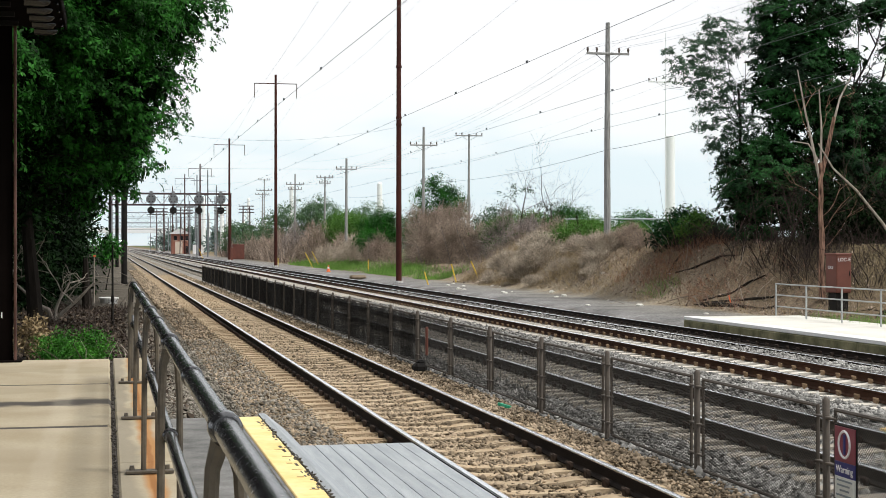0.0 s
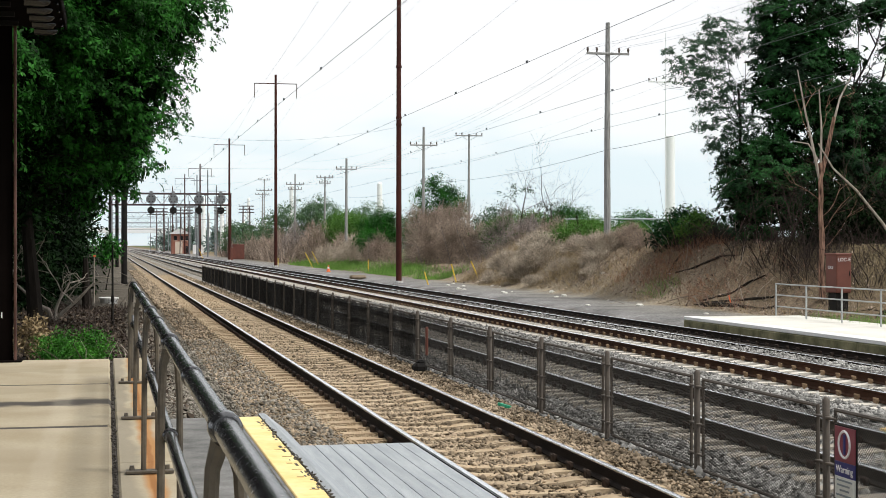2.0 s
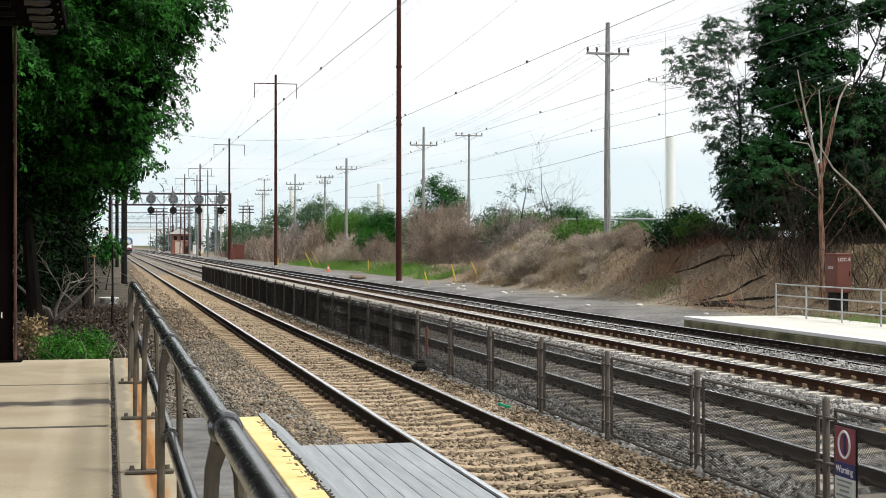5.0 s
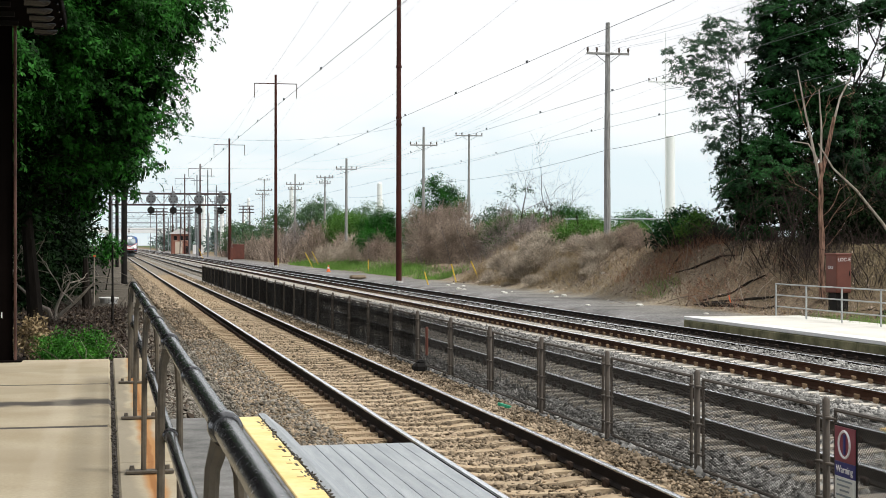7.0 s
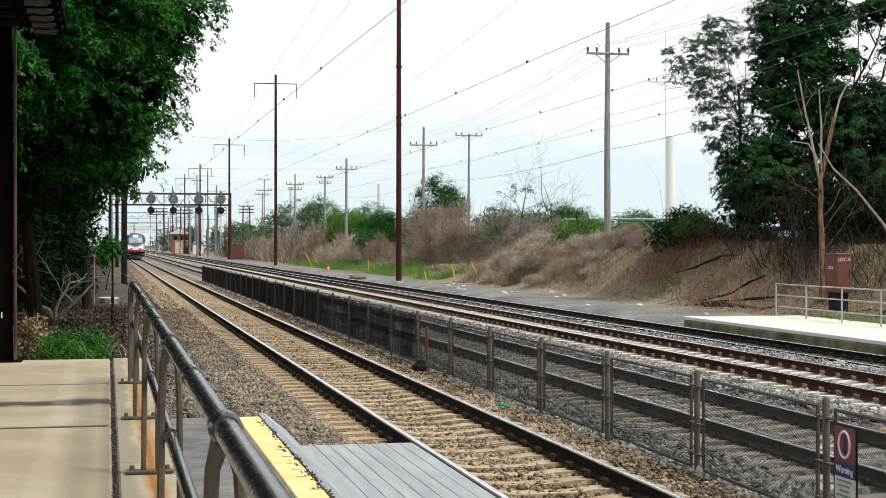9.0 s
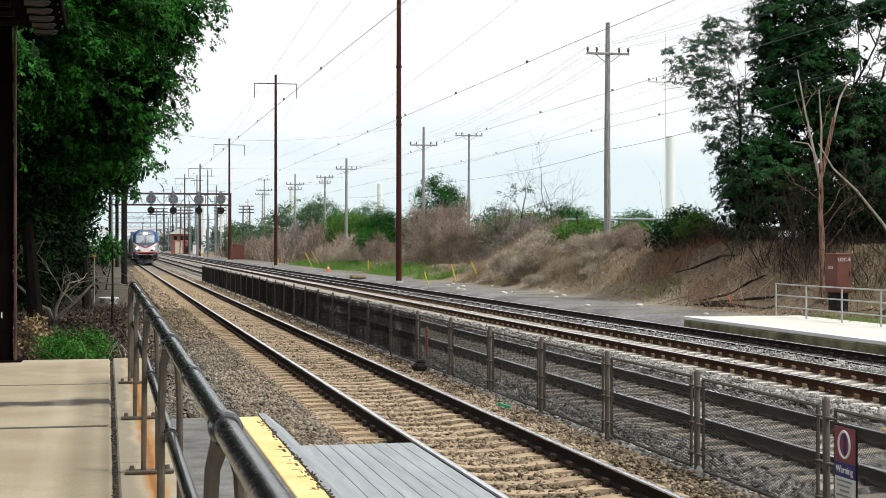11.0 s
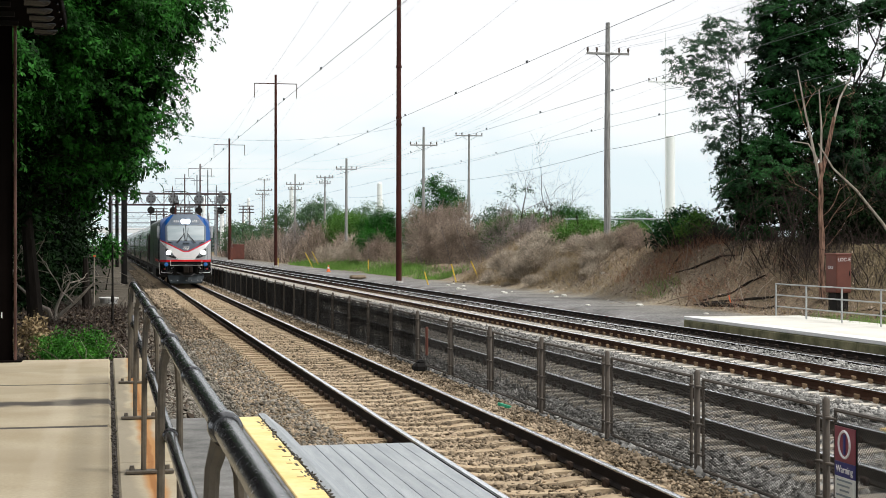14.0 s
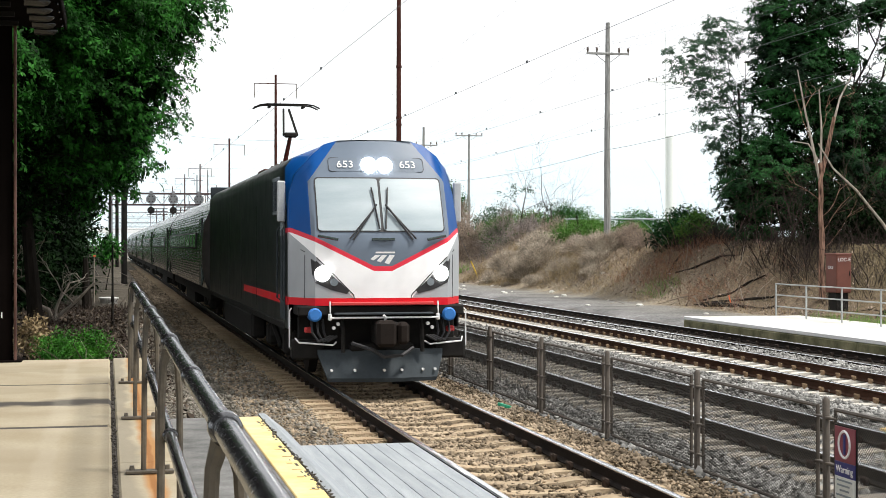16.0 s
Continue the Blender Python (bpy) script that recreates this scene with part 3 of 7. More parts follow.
def weave(m, seed_scale=1.6):
    """Lets some light through the weave, and all of it where the cloth is torn."""
    n, l = m.node_tree.nodes, m.node_tree.links
    co = n.new("ShaderNodeTexCoord")
    mp = n.new("ShaderNodeMapping")
    mp.inputs["Scale"].default_value = (1, 1, 0.45)
    gi = n.new("ShaderNodeObjectInfo")
    l.new(co.outputs["Object"], mp.inputs[0])
    l.new(gi.outputs["Random"], mp.inputs["Location"])
    no = n.new("ShaderNodeTexNoise")
    no.noise_dimensions = "4D"
    no.inputs["Scale"].default_value, no.inputs["Detail"].default_value = seed_scale, 5
    wm = n.new("ShaderNodeMath")
    wm.operation = "MULTIPLY"
    wm.inputs[1].default_value = 40.0
    l.new(gi.outputs["Random"], wm.inputs[0])
    l.new(wm.outputs[0], no.inputs["W"])
    l.new(mp.outputs[0], no.inputs["Vector"])
    r = n.new("ShaderNodeValToRGB")
    r.color_ramp.elements[0].position, r.color_ramp.elements[0].color = 0.52, (0.20, 0.20, 0.20, 1)
    r.color_ramp.elements[1].position, r.color_ramp.elements[1].color = 0.64, (0.85, 0.85, 0.85, 1)
    l.new(no.outputs[0], r.inputs[0])
    tr = n.new("ShaderNodeBsdfTransparent")
    mx = n.new("ShaderNodeMixShader")
    l.new(r.outputs[0], mx.inputs[0])
    l.new(n["Principled BSDF"].outputs[0], mx.inputs[1])
    l.new(tr.outputs[0], mx.inputs[2])
    l.new(mx.outputs[0], n["Material Output"].inputs[0])


weave(M_SCREEN)


def screen_sheet(length, rnd, ragged=True):
    """Wrinkled cloth behind one fence panel, sagging along its top."""
    g = G()
    nx, nz = 22, 7
    ph, sag = rnd.uniform(0, 6), rnd.uniform(0.02, 0.13) if ragged else 0.02
    rows = []
    for i in range(nx + 1):
        y = length * i / nx
        top = FENCE_TOP + 0.02 - sag * (0.5 + 0.5 * math.sin(ph + 5.5 * y)) - 0.03 * rnd.random()
        bot = FENCE_BOT + 0.06 + 0.05 * rnd.random()
        rows.append([(0.035 + 0.018 * math.sin(9 * y + ph + 3 * j / nz), y, bot + (top - bot) * j / nz) for j in range(nz + 1)])
    g.loft(rows, close=False)
    return g


def build_fence():
    fc = thing("fence", "dark steel mesh fence standing between two railway tracks", "fence")
    first, gap, count = 9.52, 3.05, 31
    pitch, w, h = 0.032, gap - 0.34, FENCE_TOP - FENCE_BOT - 0.10
    vs, fs = [], []

    def wire(x0, z0, x1, z1, t=0.0016):
        n = len(vs)
        dx, dz = x1 - x0, z1 - z0
        s = t / math.hypot(dx, dz)
        ox, oz = -dz * s, dx * s
        vs.extend([(0.0, x0 + ox, z0 + oz), (0.0, x0 - ox, z0 - oz), (0.0, x1 - ox, z1 - oz), (0.0, x1 + ox, z1 + oz), (0.003, (x0), (z0)), (0.003, x1, z1)])
        fs.extend([(n, n + 1, n + 2), (n, n + 2, n + 3), (n, n + 4, n + 5), (n, n + 5, n + 3), (n + 1, n + 4, n + 5), (n + 1, n + 5, n + 2)])

    c = -h
    while c < w:
        a0, a1 = max(c, 0), min(c + h, w)
        if a1 - a0 > 0.004:
            wire(a0, a0 - c, a1, a1 - c)
            wire(a0, h - (a0 - c), a1, h - (a1 - c))
        c += pitch
    mesh_panel = soup("wire_mesh", vs, fs)
    mesh_panel.materials.append(M_WIRE)
    post_g = G().tube([(0, 0, FENCE_BOT - 0.12), (0, 0, FENCE_TOP + 0.05), (0, 0, FENCE_TOP + 0.075)], [0.033, 0.033, 0.012], n=8)
    post_me = post_g.mesh("post", True)
    post_me.materials.append(M_FENCE)
    fr = G()
    zt, zb = FENCE_TOP - 0.01, FENCE_BOT + 0.05
    fr.tube([(0, 0.17, zb), (0, 0.17, zt), (0, gap - 0.17, zt), (0, gap - 0.17, zb), (0, 0.17, zb)], 0.018, n=6)
    fr_me = fr.mesh("panel_frame", True)
    fr_me.materials.append(M_FENCE)
    cl = G().box(0, 0, 0, 0.05, 0.36, 0.022, 0.005)
    cl_me = cl.mesh("bracket")
    cl_me.materials.append(M_FENCE)
    rnd = random.Random(8)
    for k in range(count + 1):
        y = first + k * gap
        p = part("post", None, M_FENCE, fc, mesh=post_me, loc=(FENCE_X, y, 0))
        p.rotation_euler = (rnd.uniform(-0.012, 0.012), rnd.uniform(-0.012, 0.012), 0)
        for z in (FENCE_TOP - 0.1, FENCE_TOP - 0.5, FENCE_BOT + 0.2):
            part("bracket", None, M_FENCE, p, mesh=cl_me, loc=(0, 0, z))
        if 7 <= k < count:
            part("screen_fabric", screen_sheet(gap, rnd, ragged=k < 24), M_SCREEN, p, "torn black screen fabric tied to the fence")
            if k >= 10:
                dip = [rnd.uniform(0.0, 0.10) for _ in range(10)]
                part("fabric_hem", G().tube([(0.05, gap * j / 9, FENCE_TOP + 0.035 - dip[j]) for j in range(10)], 0.024, n=5), M_CONC_GREY, p, "pale frayed hem of the screen fabric")
        if k < count:
            f = part("panel_frame", None, M_FENCE, fc, mesh=fr_me, loc=(FENCE_X, y, rnd.uniform(-0.012, 0.012)))
            part("wire_mesh", None, M_WIRE, f, mesh=mesh_panel, loc=(0.0, 0.17, FENCE_BOT + 0.05))


build_fence()
# ---- poles and wires ----
def wire_run(name, pts, r, sag, label, mat_=None, n=12):
    g = G()
    line = []
    for i, (a, b) in enumerate(zip(pts[:-1], pts[1:])):
        a, b = np.array(a, float), np.array(b, float)
        for k in range(1 if i else 0, n + 1):
            t = k / n
            p = a + (b - a) * t
            p[2] -= 4 * sag * t * (1 - t)
            line.append(p)
    g.tube(line, r, n=4, caps=False)
    return tagged(part(name, g, mat_ or M_LINE), label, "cable")


def catenary_pole(x, y, top, r0=0.19, r1=0.13, arm=0.0, material=None):
    ob = thing("catenary_pole", "tall red-brown steel catenary pole beside the tracks", "pole", "catenary poles", loc=(x, y, 0))
    zb = float(ground_z(x, y)) - 0.2
    part("shaft", G().tube([(0, 0, zb), (0, 0, zb + 0.5), (0, 0, top * 0.5), (0, 0, top)], [r0, r0, (r0 + r1) / 2, r1], n=10), material or M_POLE_RED, ob, smooth=True)
    part("base_collar", G().tube([(0, 0, zb), (0, 0, zb + 0.35)], r0 * (1.5 if material is None else 1.1), n=10), material or M_CONC_GREY, ob)
    for z in (top * 0.45, top * 0.47, top * 0.62):
        part("clamp_band", G().tube([(0, 0, z), (0, 0, z + 0.12)], r0 * 1.05, n=10), material or M_POLE_RED, ob)
    if arm:
        g = G()
        g.box(0, 0, top - 1.0, arm, 0.08, 0.09, 0.01)
        part("crossarm", g, M_POLE_RED, ob)
        for s in (-1, 1):
            part("insulator", G().tube([(s * arm / 2, 0, top - 1.0), (s * arm / 2, 0, top - 2.6)], 0.045, n=6), M_INSUL, ob)
    return ob


# ---- train ----
def livery():
    """Paint scheme of the locomotive shell, laid out in its own metres."""
    m = bpy.data.materials.new("locomotive_livery")
    m.use_nodes = True
    n, l = m.node_tree.nodes, m.node_tree.links
    b = n["Principled BSDF"]
    co = n.new("ShaderNodeTexCoord")
    sp = n.new("ShaderNodeSeparateXYZ")
    l.new(co.outputs["Object"], sp.inputs[0])

    def op(kind, a, c=None, d=None):
        q = n.new("ShaderNodeMath")
        q.operation = kind
        for i, v in enumerate((a, c, d)):
            if v is None:
                continue
            if isinstance(v, (int, float)):
                q.inputs[i].default_value = v
            else:
                l.new(v, q.inputs[i])
        return q.outputs[0]

    def paint(under, colour, mask):
        q = n.new("ShaderNodeMix")
        q.data_type = "RGBA"
        if isinstance(under, tuple):
            q.inputs[6].default_value = (*under, 1)
        else:
            l.new(under, q.inputs[6])
        q.inputs[7].default_value = (*colour, 1)
        l.new(mask, q.inputs[0])
        return q.outputs[2]

    y, z = sp.outputs[1], sp.outputs[2]
    ax = op("ABSOLUTE", sp.outputs[0])
    vee = op("MINIMUM", op("MULTIPLY_ADD", op("MAXIMUM", op("SUBTRACT", ax, 0.14), 0.0), 0.50, 1.80), 2.40)
    above = op("GREATER_THAN", z, vee)
    lean = op("MULTIPLY", op("MAXIMUM", op("SUBTRACT", z, 2.25), 0.0), 0.58)
    front = op("LESS_THAN", y, op("ADD", lean, 0.93))
    white = op("MULTIPLY", front, op("LESS_THAN", ax, op("MULTIPLY_ADD", op("SUBTRACT", z, 1.366), 0.90, 0.44)))
    blue = op("MULTIPLY", front, op("MULTIPLY", above, op("GREATER_THAN", op("MULTIPLY_ADD", op("MAXIMUM", op("SUBTRACT", z, 3.2), 0.0), 0.75, ax), 1.09)))
    slate = op("MULTIPLY", front, above)
    red_v = op("MULTIPLY", op("LESS_THAN", y, 1.4), op("MULTIPLY", above, op("LESS_THAN", z, op("ADD", vee, 0.075))))
    red_b = op("MULTIPLY", op("LESS_THAN", y, 9.0), op("MULTIPLY", op("GREATER_THAN", z, 1.25), op("LESS_THAN", z, 1.385)))
    # behind the cab the silver sides go near black: reflected trees painted in
    back = op("GREATER_THAN", y, op("ADD", lean, 0.93))
    c = paint((0.40, 0.42, 0.44), (0.016, 0.020, 0.019), back)
    c = paint(c, (0.95, 0.95, 0.96), white)
    c = paint(c, (0.15, 0.185, 0.235), slate)
    c = paint(c, (0.002, 0.068, 0.27), blue)
    c = paint(c, (0.74, 0.045, 0.075), red_v)
    c = paint(c, (0.68, 0.018, 0.03), red_b)
    dirt = n.new("ShaderNodeTexNoise")
    dirt.inputs["Scale"].default_value, dirt.inputs["Detail"].default_value = 2.5, 6
    l.new(co.outputs["Object"], dirt.inputs["Vector"])
    sc = n.new("ShaderNodeVectorMath")
    sc.operation = "SCALE"
    l.new(c, sc.inputs[0])
    l.new(op("MULTIPLY_ADD", dirt.outputs[0], 0.35, 0.80), sc.inputs[3])
    l.new(sc.outputs[0], b.inputs["Base Color"])
    l.new(op("MULTIPLY_ADD", dirt.outputs[0], 0.20, 0.25), b.inputs["Roughness"])
    b.inputs["Specular IOR Level"].default_value = 0.14
    return m


M_LIVERY = livery()
M_GALV_PALE = mat("pale_grey_paint", (0.36, 0.38, 0.39), 0.6, alt=(0.48, 0.50, 0.51), scale=4)
M_SLATE = mat("slate_grey_paint", (0.14, 0.17, 0.21), 0.45, spec=0.14, alt=(0.16, 0.195, 0.24), scale=2.0, fine_amt=0.08)
# windscreen: the sky's reflection is painted as a pale streaked grey
M_GLASS = mat("windscreen_glass_painted_sky", (0.27, 0.33, 0.36), 0.30, alt=(0.42, 0.475, 0.50), scale=1.2, spread=0.4, fine_amt=0.04, rough_var=0.04, stretch=(0.5, 1, 2.5), spec=0.25)
M_GASKET = mat("black_rubber", (0.02, 0.02, 0.022), 0.6, scale=5)
M_GASKET_GREY = mat("grey_window_frame", (0.17, 0.20, 0.22), 0.5, scale=5)
M_UNDER = mat("underframe_black", (0.009, 0.009, 0.009), 0.8, alt=(0.022, 0.02, 0.018), scale=3, fine=30, bump=0.2)
M_PLOW = mat("pilot_grey_paint", (0.026, 0.034, 0.04), 0.7, spec=0.2, alt=(0.046, 0.056, 0.063), scale=3, fine=30)
M_WHITE = mat("white_paint", (0.72, 0.72, 0.72), 0.5, scale=3, alt=(0.8, 0.8, 0.8))
M_BLUE = mat("blue_cap", (0.02, 0.14, 0.42), 0.5, scale=6)
M_REDP = mat("red_paint", (0.5, 0.03, 0.03), 0.5, scale=6)
M_RUSTRED = mat("faded_rust_red_paint", (0.09, 0.025, 0.02), 0.7, alt=(0.16, 0.05, 0.04), scale=4)
M_ROOF = mat("train_roof_grey", (0.06, 0.064, 0.066), 0.6, alt=(0.11, 0.115, 0.115), scale=2)
# stainless darkened towards green: tree reflections and shade put into its colour
M_STAINLESS = mat("fluted_stainless_steel", (0.06, 0.076, 0.072), 0.22, metal=0.95, alt=(0.12, 0.145, 0.138), scale=1.0, fine=10, fine_amt=0.12, stretch=(1, 0.3, 1))
M_WINBAND = mat("coach_window_glass", (0.012, 0.014, 0.016), 0.12, scale=2)
M_LAMP = glow("headlight_glow", (1.0, 0.97, 0.93), 28.0)


def half_w(z):
    return float(np.interp(z, [0.8, 2.4, 3.0, 3.32, 3.62, 3.80, 3.86], [1.37, 1.37, 1.33, 1.25, 1.01, 0.80, 0.60]))


def body_w(z):
    """Half the width of the square-shouldered body behind the cab."""
    return float(np.interp(z, [0.8, 3.40, 3.52, 3.62, 3.72, 3.80, 3.86], [1.37, 1.37, 1.345, 1.22, 0.98, 0.78, 0.60]))


def y_front(x, z):
    a = abs(x)
    plan = 0.10 * (a / 1.05) ** 2 if a < 1.05 else 0.10 + (a - 1.05) * 2.1
    rake = 0.05 * max(0, 1.7 - z) + (max(0, z - 2.25) ** 1.15) * 0.50
    return plan + rake


def front_patch(outline, off, thick=0.03):
    """A plate that follows the cab front inside a convex x, z outline."""
    g = G()
    ends = np.array(outline, float)
    c = ends.mean(0)
    o = []
    for a, b in zip(ends, np.roll(ends, -1, 0)):
        cuts = max(1, int(np.linalg.norm(b - a) / 0.09))
        o += [a + (b - a) * k / cuts for k in range(cuts)]
    o = np.array(o)
    n = len(o)
    rings = [c + (o - c) * s for s in (1.0, 0.8, 0.6, 0.4, 0.2)]
    vs = [(x, y_front(x, z) - off + thick, z) for x, z in rings[0]]
    for r in rings:
        vs += [(x, y_front(x, z) - off, z) for x, z in r]
    vs.append((c[0], y_front(*c) - off, c[1]))
    fs = []
    for k in range(len(rings)):
        for i in range(n):
            a, b = k * n + i, k * n + (i + 1) % n
            fs.append((a, b, b + n, a + n))
    last = len(rings) * n
    fs += [(last + i, last + (i + 1) % n, len(vs) - 1) for i in range(n)]
    return g.add(vs, fs)


def round_rect(x0, x1, z0, z1, r, n=4):
    pts = []
    for cx, cz, a0 in ((x1 - r, z1 - r, 0), (x0 + r, z1 - r, 90), (x0 + r, z0 + r, 180), (x1 - r, z0 + r, 270)):
        for k in range(n + 1):
            a = radians(a0 + 90 * k / n)
            pts.append((cx + r * math.cos(a), cz + r * math.sin(a)))
    return pts


def disc(x, z, r, n=16):
    return [(x + r * math.cos(2 * math.pi * k / n), z + r * math.sin(2 * math.pi * k / n)) for k in range(n)]


def text_mesh(words, size, depth=0.004):
    cu = bpy.data.curves.new("lettering", "FONT")
    cu.body, cu.size, cu.extrude, cu.align_x, cu.align_y, cu.resolution_u = words, size, depth, "CENTER", "CENTER", 3
    ob = bpy.data.objects.new("lettering", cu)
    scene.collection.objects.link(ob)
    me = bpy.data.meshes.new_from_object(ob.evaluated_get(bpy.context.evaluated_depsgraph_get()))
    bpy.data.objects.remove(ob)
    me.materials.clear()
    return me


def bogie(parent, y, wheel_r=0.53, axles=(-1.4, 1.4), z0=0.0):
    g = G()
    for s in (-1, 1):
        g.box(s * 1.02, y, z0 + 0.62, 0.14, 3.9, 0.28, 0.05)
        for a in axles:
            g.box(s * 1.08, y + a, z0 + 0.52, 0.22, 0.42, 0.42, 0.06)
            g.tube([(s * 1.05, y + a - 0.35, z0 + 0.5), (s * 1.05, y + a - 0.35, z0 + 0.95)], 0.11, n=8)
        g.tube([(s * 1.14, y - 0.7, z0 + 0.4), (s * 1.14, y + 0.7, z0 + 0.75)], 0.05, n=6)
    b = part("bogie_frame", g, M_UNDER, parent)
    for a in axles:
        for s in (-1, 1):
            x = s * 0.72
            part("wheel", G().tube([(x - 0.07, y + a, wheel_r), (x + 0.07, y + a, wheel_r)], wheel_r, n=20), M_RAIL, b, smooth=True)
    return b


def build_loco():
    lo = thing("locomotive", "silver, white, blue and red electric locomotive with lit headlights", "train")
    zs = [1.27, 1.366, 1.5, 1.65, 1.8, 1.95, 2.1, 2.25, 2.4, 2.6, 2.8, 3.0, 3.16, 3.32, 3.47, 3.62, 3.72, 3.80, 3.845, 3.86]
    ss = [-1, -0.96, -0.92, -0.88, -0.84, -0.80, -0.76, -0.73] + list(np.linspace(-0.66, 0.66, 19)) + [0.73, 0.76, 0.80, 0.84, 0.88, 0.92, 0.96, 1]
    g = G()
    g.loft([[(s * half_w(z), y_front(s * half_w(z), z), z) for s in ss] for z in zs], close=False)
    part("cab_front", g, M_LIVERY, lo, "white, slate and blue cab front with a red chevron", smooth=True)
    for s in (-1, 1):
        g = G()
        rows = [0.88, 1.1] + zs
        rings = []
        for z in rows:
            w, square = half_w(z), body_w(z)
            y0 = y_front(w, max(z, 1.27))
            line = [y0, y0 + 0.1, y0 + 0.25] + [y0 + 0.25 + (20.0 - y0 - 0.25) * t for t in (0.02, 0.04, 0.06, 0.08, 0.12, 0.3, 0.6, 1.0)]
            rings.append([(s * (w + (square - w) * float(smooth_step(0.95, 1.75, yy))), yy, z) for yy in line])
        g.loft(rings, close=False)
        part("side_wall", g, M_LIVERY, lo, "silver body side painted dark like reflected trees", smooth=True)
        # side details: grilles, doors, grab rails
        part("louvre_panel", G().box(s * 1.375, 2.55, 3.02, 0.03, 1.0, 0.62, 0.01), M_GASKET_GREY, lo)
        for k in range(5):
            part("louvre_slat", G().box(s * 1.388, 2.14 + 0.2 * k, 3.02, 0.02, 0.10, 0.50), M_PLOW, lo)
        d = part("cab_door", G().box(s * 1.375, 1.55, 1.93, 0.025, 0.62, 1.85, 0.01), M_PLOW, lo)
        part("door_window", G().box(s * 1.35, 1.55, 2.62, 0.11, 0.42, 0.55, 0.01), M_GASKET_GREY, d)
        for yy in (1.18, 1.92):
            part("grab_rail", G().tube([(s * 1.38, yy, 1.3), (s * 1.43, yy, 1.34), (s * 1.43, yy, 2.45), (s * 1.38, yy, 2.5)], 0.013, n=6), M_PLOW, lo)
        part("mirror_flap", G().box(s * 1.44, 1.24, 2.90, 0.13, 0.08, 0.66, 0.02), M_GALV_PALE, lo, "pale upright mirror housing")
        for yy in (6.2, 9.5, 12.8, 16.0):
            part("body_seam", G().box(s * 1.371, yy, 2.0, 0.006, 0.03, 1.9), M_UNDER, lo)
        part("sill", G().box(s * 1.35, 10.6, 0.90, 0.08, 18.6, 0.12, 0.02), M_UNDER, lo)
        part("fuel_skirt", G().box(s * 1.25, 10.5, 0.62, 0.3, 7.0, 0.5, 0.05), M_UNDER, lo)
    g = G()
    g.loft([[(-0.6, y, 3.86), (-0.3, y, 3.875), (0.3, y, 3.875), (0.6, y, 3.86)] for y in (y_front(0, 3.86), 1.2, 20.0)], close=False)
    part("roof_panel", g, M_LIVERY, lo, smooth=True)
    part("rear_wall", G().box(0, 20.0, 2.35, 2.7, 0.06, 2.9, 0.02), M_PLOW, lo)
    # roof equipment
    for y, w, h, d in ((4.5, 1.0, 0.05, 2.6), (7.8, 1.0, 0.06, 2.0), (16.8, 1.1, 0.04, 2.4)):
        part("roof_box", G().box(0, y, 3.87 + h / 2, w, d, h, 0.05), M_ROOF, lo)
    for y in (9.6, 10.6, 11.6):
        for x in (-0.5, 0.5):
            part("roof_insulator", G().tube([(x, y, 3.85), (x, y, 3.93), (x, y, 3.99)], [0.05, 0.06, 0.03], n=8), M_INSUL, lo)
    # pantograph
    pan = part("pantograph_base", G().box(0, 13.3, 3.93, 1.2, 1.6, 0.08, 0.02), M_RUSTRED, lo, "dull red pantograph base frame")
    part("lower_arm", G().tube([(0, 14.0, 3.95), (0, 12.4, 4.75)], [0.06, 0.045], n=8), M_RUSTRED, pan)
    part("arm_joint", G().box(0, 12.4, 4.75, 0.30, 0.12, 0.12, 0.03), M_UNDER, pan)
    g = G()
    for x in (-0.16, 0.16):
        g.tube([(x, 12.4, 4.75), (x * 0.4, 13.3, 5.42)], 0.028, n=6)
    part("upper_arm", g, M_UNDER, pan)
    g = G()
    for y in (13.12, 13.48):
        g.tube([(-0.78, y, 5.44), (-0.62, y, 5.51), (-0.45, y, 5.53), (0.45, y, 5.53), (0.62, y, 5.51), (0.78, y, 5.44)], 0.018, n=6)
    for x in (-0.4, 0.4):
        g.box(x, 13.3, 5.48, 0.05, 0.40, 0.05)
    part("contact_head", g, M_UNDER, pan)
    # windscreen
    scr = part("windscreen_frame", front_patch(round_rect(-1.005, 1.005, 2.405, 3.265, 0.06), 0.012), M_GASKET, lo, smooth=True)
    part("windscreen_pane", front_patch(round_rect(-0.985, -0.02, 2.425, 3.245, 0.05), 0.022), M_GLASS, scr, "windscreen pane painted pale like reflected sky", smooth=True)
    part("windscreen_pane", front_patch(round_rect(0.02, 0.985, 2.425, 3.245, 0.05), 0.022), M_GLASS, scr, "windscreen pane painted pale like reflected sky", smooth=True)
    for s in (-1, 1):
        w = part("wiper_arm", G().tube([(s * 0.47, y_front(0.47, 2.28) - 0.05, 2.28), (s * 0.24, y_front(0.24, 2.6) - 0.08, 2.60), (s * 0.07, y_front(0.07, 2.83) - 0.07, 2.83)], 0.016, n=6), M_GASKET, lo)
        part("wiper_blade", G().tube([(s * 0.13, y_front(0.1, 3.10) - 0.06, 3.10), (s * 0.05, y_front(0.07, 2.45) - 0.06, 2.45)], 0.014, n=5), M_GASKET, w)
        part("wiper_arm", G().tube([(s * 0.52, y_front(0.5, 2.30) - 0.05, 2.30), (s * 0.10, y_front(0.1, 2.78) - 0.07, 2.78)], 0.013, n=6), M_GASKET, lo)
